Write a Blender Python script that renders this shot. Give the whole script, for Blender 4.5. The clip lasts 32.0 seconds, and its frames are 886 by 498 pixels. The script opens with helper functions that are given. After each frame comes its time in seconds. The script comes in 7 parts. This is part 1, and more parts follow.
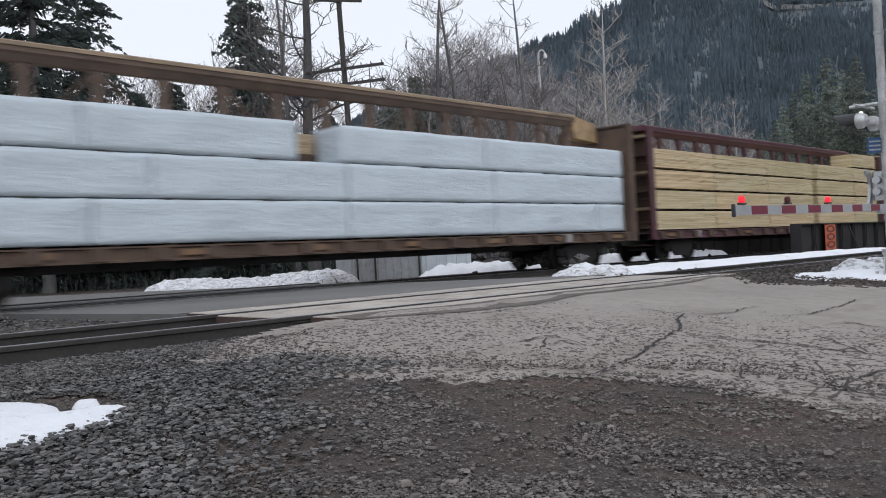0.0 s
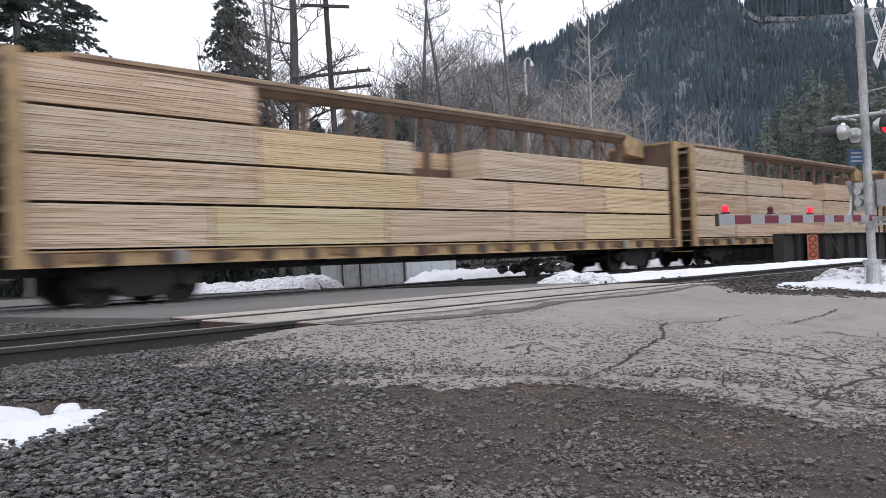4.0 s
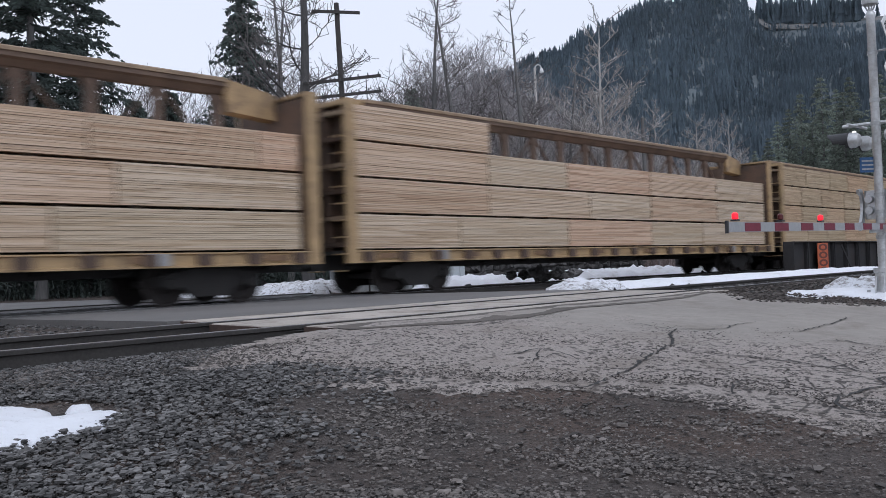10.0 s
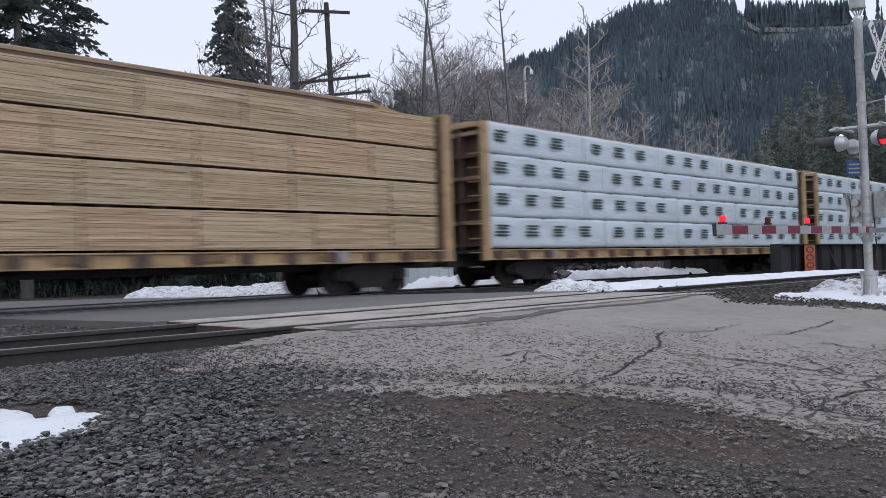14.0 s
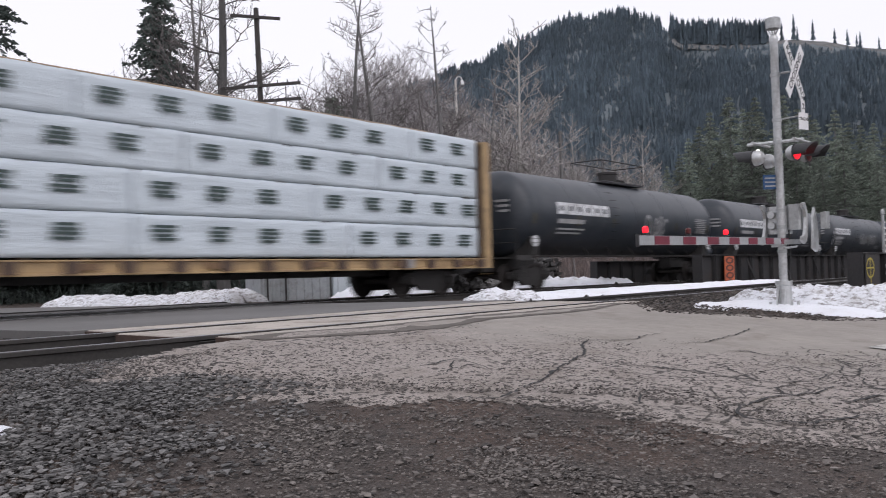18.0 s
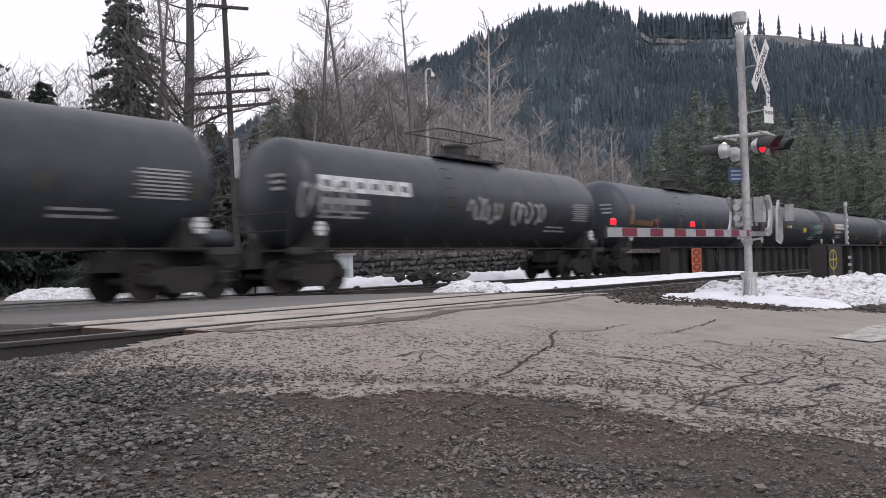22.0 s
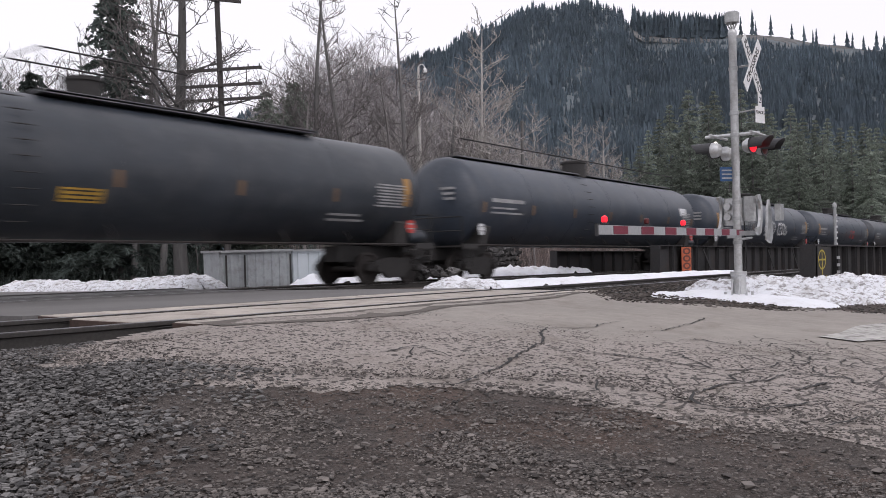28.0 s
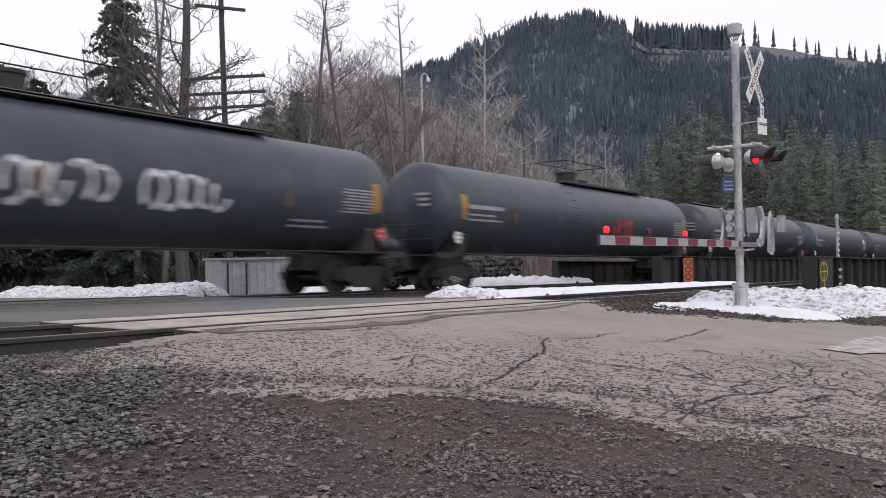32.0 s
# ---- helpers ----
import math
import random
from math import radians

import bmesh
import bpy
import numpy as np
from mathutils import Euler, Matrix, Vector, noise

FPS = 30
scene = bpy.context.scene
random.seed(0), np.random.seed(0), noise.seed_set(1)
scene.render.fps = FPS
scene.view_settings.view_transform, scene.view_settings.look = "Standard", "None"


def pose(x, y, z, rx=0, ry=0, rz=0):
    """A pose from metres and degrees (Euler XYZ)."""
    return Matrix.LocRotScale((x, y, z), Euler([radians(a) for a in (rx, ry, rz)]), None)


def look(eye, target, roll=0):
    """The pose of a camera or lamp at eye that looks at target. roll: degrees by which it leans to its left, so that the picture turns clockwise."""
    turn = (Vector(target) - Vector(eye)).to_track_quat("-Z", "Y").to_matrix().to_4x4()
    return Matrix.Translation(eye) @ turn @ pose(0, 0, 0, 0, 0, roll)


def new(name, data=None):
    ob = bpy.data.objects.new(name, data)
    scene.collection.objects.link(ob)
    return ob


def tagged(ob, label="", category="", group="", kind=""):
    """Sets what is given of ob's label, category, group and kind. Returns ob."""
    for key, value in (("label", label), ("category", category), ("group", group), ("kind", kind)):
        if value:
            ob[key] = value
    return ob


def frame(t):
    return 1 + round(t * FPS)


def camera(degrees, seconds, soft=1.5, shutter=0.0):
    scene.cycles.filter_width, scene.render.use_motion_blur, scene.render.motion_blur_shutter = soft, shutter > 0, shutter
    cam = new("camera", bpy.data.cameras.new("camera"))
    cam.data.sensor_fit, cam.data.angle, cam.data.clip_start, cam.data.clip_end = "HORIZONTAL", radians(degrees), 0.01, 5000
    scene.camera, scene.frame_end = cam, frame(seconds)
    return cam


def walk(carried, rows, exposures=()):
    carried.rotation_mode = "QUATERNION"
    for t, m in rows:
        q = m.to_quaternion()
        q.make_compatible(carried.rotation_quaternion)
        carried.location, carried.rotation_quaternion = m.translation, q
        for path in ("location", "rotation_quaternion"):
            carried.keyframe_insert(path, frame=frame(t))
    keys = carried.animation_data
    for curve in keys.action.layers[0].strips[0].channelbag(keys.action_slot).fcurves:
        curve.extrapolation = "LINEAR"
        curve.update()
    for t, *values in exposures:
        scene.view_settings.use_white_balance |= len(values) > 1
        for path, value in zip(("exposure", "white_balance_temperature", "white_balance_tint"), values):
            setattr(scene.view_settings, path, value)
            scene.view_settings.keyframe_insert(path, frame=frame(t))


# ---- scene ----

cam = camera(55.31, 32.0, soft=0.8, shutter=0.75)
PATH = [
    (0, 0.001, 0.02, 0.558, 89.48, 3.59, -44.87),
    (0.5, 0.01, 0.019, 0.556, 88.9, 3.85, -45.36),
    (1, 0.006, 0.018, 0.559, 89.05, 3.55, -46.23),
    (1.5, 0.003, 0.017, 0.557, 89.07, 3.68, -45.89),
    (2, -0, 0.017, 0.563, 89.12, 3.71, -46.06),
    (2.5, 0.002, 0.019, 0.561, 89.35, 3.57, -46.19),
    (3, -0.003, 0.021, 0.557, 89.41, 3.25, -45.78),
    (3.5, -0.005, 0.018, 0.556, 89.79, 3.07, -45.96),
    (5.5, -0.009, 0.015, 0.56, 89.99, 2.93, -45.66),
    (6, -0.005, 0.014, 0.559, 89.86, 2.9, -45.82),
    (6.5, -0.005, 0.019, 0.56, 89.92, 2.92, -45.64),
    (7, -0.008, 0.019, 0.561, 90, 2.82, -45.52),
    (7.5, -0.008, 0.022, 0.555, 90.24, 2.91, -45.11),
    (8, -0.009, 0.026, 0.557, 90.47, 3.23, -43.55),
    (8.5, -0.006, 0.022, 0.557, 90.51, 2.95, -43.09),
    (9, -0.004, 0.02, 0.558, 90.48, 2.91, -43.61),
    (9.5, -0.008, 0.016, 0.559, 90.3, 2.62, -44.59),
    (10, -0.025, 0.007, 0.551, 90.3, 2.68, -45.29),
    (10.5, -0.029, -0.001, 0.557, 90.09, 2.78, -45.13),
    (11, -0.004, 0.015, 0.559, 90.05, 2.79, -45.28),
    (11.5, -0.005, 0.014, 0.558, 90.09, 2.7, -45.41),
    (12, -0.001, 0.014, 0.557, 90, 2.68, -45.54),
    (12.5, -0.006, 0.012, 0.556, 90.16, 2.63, -45.7),
    (13, -0.001, 0.011, 0.555, 90.22, 2.58, -45.94),
    (13.5, -0.004, 0.011, 0.56, 90.32, 2.52, -45.99),
    (15.5, -0.007, 0.011, 0.557, 90.03, 2.09, -46.19),
    (16, -0.004, 0.007, 0.556, 89.97, 2.27, -46.45),
    (16.5, -0.002, -0.002, 0.561, 90.32, 2.18, -47.53),
    (17, 0.001, -0.008, 0.567, 90.37, 2.54, -48.38),
    (17.5, 0.007, -0.005, 0.559, 90.49, 2.33, -49.33),
    (18, 0.009, -0.01, 0.556, 90.73, 2.13, -50.73),
    (18.5, 0.01, -0.008, 0.554, 91.14, 2.07, -51.7),
    (19, 0.042, 0.01, 0.556, 90.79, 1.98, -51.75),
    (19.5, -0.002, -0.008, 0.549, 90.83, 1.74, -51.81),
    (20, -0.01, -0.015, 0.551, 90.86, 1.93, -51.71),
    (20.5, -0.005, -0.019, 0.552, 90.59, 2.06, -51.89),
    (21, -0.006, -0.022, 0.551, 90.39, 2.4, -52.19),
    (21.5, 0.007, -0.019, 0.551, 90.35, 2.41, -52.34),
    (22, 0.007, -0.022, 0.549, 90.14, 2.17, -52.74),
    (22.5, 0.005, -0.019, 0.549, 90.16, 2.29, -52.81),
    (23, 0.002, -0.019, 0.546, 90.06, 1.9, -53.02),
    (23.5, -0.004, -0.024, 0.549, 90.02, 1.97, -53.18),
    (24, 0.006, -0.02, 0.549, 89.89, 2.15, -53.19),
    (24.5, 0.005, -0.021, 0.55, 89.74, 2.2, -53.13),
    (25, 0.007, -0.02, 0.547, 89.8, 2.08, -53.39),
    (25.5, 0.005, -0.021, 0.546, 89.95, 1.92, -53.65),
    (27.5, 0.006, -0.027, 0.544, 89.82, 1.59, -53.36),
    (28, 0.003, -0.018, 0.545, 89.86, 1.55, -53.37),
    (28.5, 0.003, -0.02, 0.545, 90.11, 1.54, -53.44),
    (29, -0.008, -0.02, 0.544, 90.34, 1.6, -53.62),
    (29.5, -0.007, -0.022, 0.548, 90.41, 1.66, -53.49),
    (30, -0.006, -0.022, 0.548, 90.36, 1.65, -53.38),
    (30.5, -0.004, -0.022, 0.547, 90.51, 1.69, -53.21),
    (31, -0.006, -0.015, 0.541, 90.59, 1.31, -52.87),
    (31.5, -0.005, -0.021, 0.545, 90.61, 1.05, -52.84),
    (32, -0.005, -0.02, 0.547, 90.47, 1.12, -53.26),
]
walk(cam, [(t, pose(x, y, z, a, b, c)) for t, x, y, z, a, b, c in PATH],
     exposures=[(0.0, -0.1, 6020, 11), (2.0, 0.22, 6180, 14), (3.5, 0.2, 6130, 14), (5.5, 0.12, 5800, 14), (9.0, 0.18, 5680, 13), (10.0, -0.2, 5720, 13), (13.0, -0.2, 5750, 13), (15.5, -0.16, 5750, 13), (16.0, -0.16, 5700, 14), (17.0, -0.12, 5850, 14), (18.5, 0.03, 6350, 18), (32.0, 0.03, 6350, 18)])

# ---------------------------------------------------------------- light
GRADE = 0.02                      # the line falls this much per metre
TILT = math.degrees(math.atan(GRADE))
world = bpy.data.worlds.new("overcast")
scene.world = world
world.use_nodes = True
wn = world.node_tree
wn.nodes.clear()
w_out = wn.nodes.new("ShaderNodeOutputWorld")
w_bg = wn.nodes.new("ShaderNodeBackground")
w_sky = wn.nodes.new("ShaderNodeTexSky")
w_sky.sky_type, w_sky.sun_disc = "NISHITA", False
w_sky.sun_elevation, w_sky.sun_rotation = radians(38), radians(200)
w_sky.dust_density, w_sky.air_density = 4.0, 1.0
w_hs = wn.nodes.new("ShaderNodeHueSaturation")
w_hs.inputs["Saturation"].default_value = 0.12
w_mix = wn.nodes.new("ShaderNodeMixRGB")
w_mix.inputs[0].default_value = 0.75
w_mix.inputs[2].default_value = (10.4, 10.45, 10.7, 1)
wn.links.new(w_sky.outputs[0], w_hs.inputs["Color"])
wn.links.new(w_hs.outputs[0], w_mix.inputs[1])
wn.links.new(w_mix.outputs[0], w_bg.inputs["Color"])
wn.links.new(w_bg.outputs[0], w_out.inputs[0])
w_bg.inputs["Strength"].default_value = 0.11
sun = new("sun", bpy.data.lights.new("sun", "SUN"))
sun.data.energy, sun.data.angle, sun.data.color = 0.5, radians(25), (1.0, 0.97, 0.92)
sun.matrix_world = look((0, 0, 50), (22, 30, 0))

# ---------------------------------------------------------------- materials
def nodes_of(name):
    m = bpy.data.materials.new(name)
    m.use_nodes = True
    nt = m.node_tree
    return m, nt, nt.nodes["Principled BSDF"]


def ramp(nt, fac, stops):
    r = nt.nodes.new("ShaderNodeValToRGB")
    els = r.color_ramp.elements
    while len(els) < len(stops):
        els.new(0.5)
    for e, (p, c) in zip(els, stops):
        e.position, e.color = p, (*c, 1)
    nt.links.new(fac, r.inputs[0])
    return r.outputs[0]


def noise_out(nt, vec, scale, detail=6, rough=0.6):
    n = nt.nodes.new("ShaderNodeTexNoise")
    n.inputs["Scale"].default_value, n.inputs["Detail"].default_value, n.inputs["Roughness"].default_value = scale, detail, rough
    nt.links.new(vec, n.inputs["Vector"])
    return n.outputs["Fac"]


def mixc(nt, fac, a, b, mode="MIX"):
    m = nt.nodes.new("ShaderNodeMixRGB")
    m.blend_type = mode
    for i, v in enumerate((fac, a, b)):
        if isinstance(v, (int, float)):
            m.inputs[i].default_value = v
        elif isinstance(v, tuple):
            m.inputs[i].default_value = (*v, 1)
        else:
            nt.links.new(v, m.inputs[i])
    return m.outputs[0]


def mth(nt, op, a, b=0.0):
    m = nt.nodes.new("ShaderNodeMath")
    m.operation = op
    for i, v in enumerate((a, b)):
        if isinstance(v, (int, float)):
            m.inputs[i].default_value = v
        else:
            nt.links.new(v, m.inputs[i])
    return m.outputs[0]


def bump(nt, bsdf, height, strength, dist=0.01):
    b = nt.nodes.new("ShaderNodeBump")
    b.inputs["Strength"].default_value, b.inputs["Distance"].default_value = strength, dist
    nt.links.new(height, b.inputs["Height"])
    nt.links.new(b.outputs[0], bsdf.inputs["Normal"])


def coord(nt, which="Object", scale=None):
    o = nt.nodes.new("ShaderNodeTexCoord").outputs[which]
    if scale:
        mp = nt.nodes.new("ShaderNodeMapping")
        mp.inputs["Scale"].default_value = scale
        nt.links.new(o, mp.inputs["Vector"])
        o = mp.outputs[0]
    return o


def plain(name, c, rough=0.6, metal=0.0, vary=0.25, coarse=1.2, fine=25.0, dirt=None, dirt_amt=0.5, bmp=0.15, stretch=None, island=0.0, rnd=0.0):
    """Base colour with two scales of variation, dirt in patches and fine relief."""
    m, nt, b = nodes_of(name)
    v = coord(nt, "Object", stretch)
    n1, n2 = noise_out(nt, v, coarse), noise_out(nt, v, fine, 4)
    lo, hi = tuple(x * (1 - vary) for x in c), tuple(min(1, x * (1 + vary)) for x in c)
    col = ramp(nt, n1, [(0.3, lo), (0.7, hi)])
    col = mixc(nt, 0.5 * vary + 0.08, col, ramp(nt, n2, [(0.35, tuple(x * 0.35 for x in c)), (0.65, tuple(min(1, x * 1.5) for x in c))]))
    if dirt:
        f = ramp(nt, noise_out(nt, v, coarse * 2.7, 8, 0.7), [(0.48, (0, 0, 0)), (0.66, (dirt_amt,) * 3)])
        col = mixc(nt, f, col, dirt)
    if island:
        g = nt.nodes.new("ShaderNodeNewGeometry").outputs["Random Per Island"]
        col = mixc(nt, 1.0, col, ramp(nt, g, [(0, (1 - island,) * 3), (1, (1 + island,) * 3)]), "MULTIPLY")
    if rnd:
        g = nt.nodes.new("ShaderNodeObjectInfo").outputs["Random"]
        col = mixc(nt, 1.0, col, ramp(nt, g, [(0, (1 - rnd,) * 3), (1, (1 + rnd,) * 3)]), "MULTIPLY")
    nt.links.new(col, b.inputs["Base Color"])
    b.inputs["Roughness"].default_value, b.inputs["Metallic"].default_value = rough, metal
    if bmp:
        bump(nt, b, n2, bmp)
    return m


def glow(name, c, strength):
    m, nt, b = nodes_of(name)
    b.inputs["Base Color"].default_value = (*c, 1)
    b.inputs["Emission Color"].default_value = (*c, 1)
    b.inputs["Emission Strength"].default_value = strength
    return m


def lumber_mat(name, tones, end=False):
    """Stacked sawn boards: every course and board a tone of its own, with grain along it."""
    m, nt, b = nodes_of(name)
    v = coord(nt)
    s = nt.nodes.new("ShaderNodeSeparateXYZ")
    nt.links.new(v, s.inputs[0])
    row = mth(nt, "FLOOR", mth(nt, "MULTIPLY", s.outputs[2], 1 / 0.0435))
    shift = mth(nt, "MULTIPLY", mth(nt, "SINE", mth(nt, "MULTIPLY", row, 12.9)), 3.0)
    colm = mth(nt, "FLOOR", mth(nt, "ADD", mth(nt, "MULTIPLY", s.outputs[0], 0.41), shift))
    cb = nt.nodes.new("ShaderNodeCombineXYZ")
    rnd = nt.nodes.new("ShaderNodeObjectInfo").outputs["Random"]
    for i, o in enumerate((row, colm, mth(nt, "MULTIPLY", rnd, 91.0))):
        nt.links.new(o, cb.inputs[i])
    wnn = nt.nodes.new("ShaderNodeTexWhiteNoise")
    nt.links.new(cb.outputs[0], wnn.inputs["Vector"])
    col = ramp(nt, wnn.outputs["Value"], [(i / (len(tones) - 1), t) for i, t in enumerate(tones)])
    grain = noise_out(nt, coord(nt, "Object", (1.2, 14, 60)), 2.0, 5)
    col = mixc(nt, 0.35, col, ramp(nt, grain, [(0.3, tuple(x * 0.55 for x in tones[0])), (0.7, tuple(min(1, x * 1.15) for x in tones[-1]))]))
    stroke = ramp(nt, mth(nt, "FRACT", mth(nt, "MULTIPLY", s.outputs[2], 1 / 0.0435)), [(0.0, (1, 1, 1)), (0.18, (0, 0, 0)), (0.86, (0, 0, 0)), (1.0, (1, 1, 1))])
    cb2 = nt.nodes.new("ShaderNodeCombineXYZ")
    for i, o in enumerate((colm, row)):
        nt.links.new(o, cb2.inputs[i])
    wn2 = nt.nodes.new("ShaderNodeTexWhiteNoise")
    nt.links.new(cb2.outputs[0], wn2.inputs["Vector"])
    some = ramp(nt, wn2.outputs["Value"], [(0.48, (0, 0, 0)), (0.92, (0.9,) * 3)])
    col = mixc(nt, mth(nt, "MULTIPLY", stroke, some), col, tuple(x * 0.22 for x in tones[0]))
    col = mixc(nt, 1.0, col, ramp(nt, rnd, [(0, (0.93, 0.92, 0.86)), (0.5, (1, 0.98, 0.94)), (1, (1.07, 0.96, 0.89))]), "MULTIPLY")
    nt.links.new(col, b.inputs["Base Color"])
    b.inputs["Roughness"].default_value = 0.75
    bump(nt, b, grain, 0.25, 0.004)
    return m


def wrap_mat(name, c):
    """Woven plastic lumber wrap, creased and slightly glossy."""
    m, nt, b = nodes_of(name)
    v = coord(nt, "Object", (0.7, 1, 2.2))
    n1 = noise_out(nt, warped(nt, v, 1.5, 0.5), 2.6, 7, 0.62)
    n2 = noise_out(nt, coord(nt, "Object", (0.25, 1, 1.6)), 1.1, 3)
    col = ramp(nt, n2, [(0.3, tuple(x * 0.86 for x in c)), (0.7, c)])
    col = mixc(nt, ramp(nt, noise_out(nt, coord(nt, "Object", (3, 3, 0.5)), 1.4, 8, 0.7), [(0.55, (0, 0, 0)), (0.8, (0.3,) * 3)]), col, (0.5, 0.47, 0.42))
    nt.links.new(col, b.inputs["Base Color"])
    b.inputs["Roughness"].default_value = 0.42
    bump(nt, b, n1, 0.65, 0.06)
    return m


def dots(nt, v, scale, radius, share, seed=0.0):
    """Irregular round spots on part of the cells of a lattice."""
    mp = nt.nodes.new("ShaderNodeMapping")
    mp.inputs["Location"].default_value = (seed, seed * 1.7, 0)
    nt.links.new(v, mp.inputs["Vector"])
    vo = nt.nodes.new("ShaderNodeTexVoronoi")
    vo.inputs["Scale"].default_value = scale
    nt.links.new(mp.outputs[0], vo.inputs["Vector"])
    sp = nt.nodes.new("ShaderNodeSeparateColor")
    nt.links.new(vo.outputs["Color"], sp.inputs[0])
    size = mth(nt, "MULTIPLY", sp.outputs[1], radius)
    inside = ramp(nt, mth(nt, "SUBTRACT", vo.outputs["Distance"], size), [(0.0, (1, 1, 1)), (0.09, (0, 0, 0))])
    some = mth(nt, "LESS_THAN", sp.outputs[0], share)
    return mth(nt, "MULTIPLY", inside, some)


def warped(nt, v, scale, amount):
    """Coordinates pushed about by noise."""
    nz = nt.nodes.new("ShaderNodeTexNoise")
    nz.inputs["Scale"].default_value, nz.inputs["Detail"].default_value = scale, 5
    nt.links.new(v, nz.inputs["Vector"])
    sc = nt.nodes.new("ShaderNodeVectorMath")
    sc.operation = "SCALE"
    sc.inputs["Scale"].default_value = amount
    nt.links.new(nz.outputs["Color"], sc.inputs[0])
    ad = nt.nodes.new("ShaderNodeVectorMath")
    ad.operation = "ADD"
    nt.links.new(v, ad.inputs[0])
    nt.links.new(sc.outputs[0], ad.inputs[1])
    return ad.outputs[0]


def crazing(nt, v, scale, width):
    """Thin lines along the edges of crooked cells."""
    vo = nt.nodes.new("ShaderNodeTexVoronoi")
    vo.feature = "DISTANCE_TO_EDGE"
    vo.inputs["Scale"].default_value = scale
    nt.links.new(warped(nt, v, 2.0 * scale, 0.2 / scale), vo.inputs["Vector"])
    return ramp(nt, vo.outputs["Distance"], [(width * 0.45, (1, 1, 1)), (width, (0, 0, 0))])


def asphalt_mat(name):
    """Old asphalt: smooth and sealed towards the rails, ravelled with pits, their shade painted dark, and crazed
    further out.
    """
    m, nt, b = nodes_of(name)
    v = coord(nt)
    n1, n2, n3 = noise_out(nt, v, 0.55, 6, 0.65), noise_out(nt, v, 6.0, 6, 0.7), noise_out(nt, v, 90.0, 3)
    sp = nt.nodes.new("ShaderNodeSeparateXYZ")
    nt.links.new(v, sp.inputs[0])
    # wear grows away from the rails and towards the low-x edge of the apron
    away = mth(nt, "ADD", mth(nt, "MULTIPLY", sp.outputs[0], 0.2), mth(nt, "MULTIPLY", sp.outputs[1], 0.1))
    worn = ramp(nt, mth(nt, "SUBTRACT", mth(nt, "ADD", 1.3, mth(nt, "MULTIPLY", n1, 1.5)), away), [(0.0, (0, 0, 0)), (0.38, (1, 1, 1))])
    col = ramp(nt, n1, [(0.3, (0.225, 0.203, 0.176)), (0.5, (0.265, 0.24, 0.21)), (0.7, (0.31, 0.281, 0.246))])
    col = mixc(nt, 0.22, col, ramp(nt, n2, [(0.35, (0.15, 0.135, 0.12)), (0.65, (0.37, 0.345, 0.315))]))
    rough_c = mixc(nt, 0.5, mixc(nt, 1.0, col, (1.12, 1.06, 1.05), "MULTIPLY"), ramp(nt, n3, [(0.36, (0.13, 0.118, 0.108)), (0.6, (0.43, 0.39, 0.36))]))
    col = mixc(nt, worn, col, rough_c)
    w1 = warped(nt, v, 30.0, 0.012)
    pit = mth(nt, "MAXIMUM", dots(nt, w1, 13.0, 0.42, 0.62), dots(nt, w1, 22.0, 0.48, 0.62, 3.3))
    pit = mth(nt, "MULTIPLY", pit, mth(nt, "ADD", mth(nt, "MULTIPLY", worn, 0.85), 0.02))
    # near-black spots stand in for the shade inside the pits
    col = mixc(nt, pit, col, (0.035, 0.029, 0.026))
    inner = mth(nt, "SUBTRACT", mth(nt, "MULTIPLY", mth(nt, "SUBTRACT", 2.75, sp.outputs[1]), 0.22), mth(nt, "MULTIPLY", mth(nt, "MAXIMUM", mth(nt, "SUBTRACT", sp.outputs[0], 8.4), 0.0), 0.16))
    zone = ramp(nt, mth(nt, "ADD", noise_out(nt, v, 0.6, 4), inner), [(0.48, (0, 0, 0)), (0.6, (1, 1, 1))])
    fine = mth(nt, "MULTIPLY", crazing(nt, v, 3.2, 0.034), zone)
    crack_f = fine
    col = mixc(nt, mth(nt, "MULTIPLY", crack_f, 0.9), col, (0.045, 0.039, 0.034))
    stain = ramp(nt, noise_out(nt, v, 1.6, 6, 0.7), [(0.53, (0, 0, 0)), (0.68, (0.5,) * 3)])
    col = mixc(nt, stain, col, (0.15, 0.125, 0.1))
    nt.links.new(col, b.inputs["Base Color"])
    b.inputs["Roughness"].default_value = 0.82
    h = mth(nt, "SUBTRACT", mth(nt, "SUBTRACT", mth(nt, "MULTIPLY", n3, mth(nt, "ADD", worn, 0.15)), pit), mth(nt, "MULTIPLY", crack_f, 1.5))
    bump(nt, b, h, 0.7, 0.014)
    return m


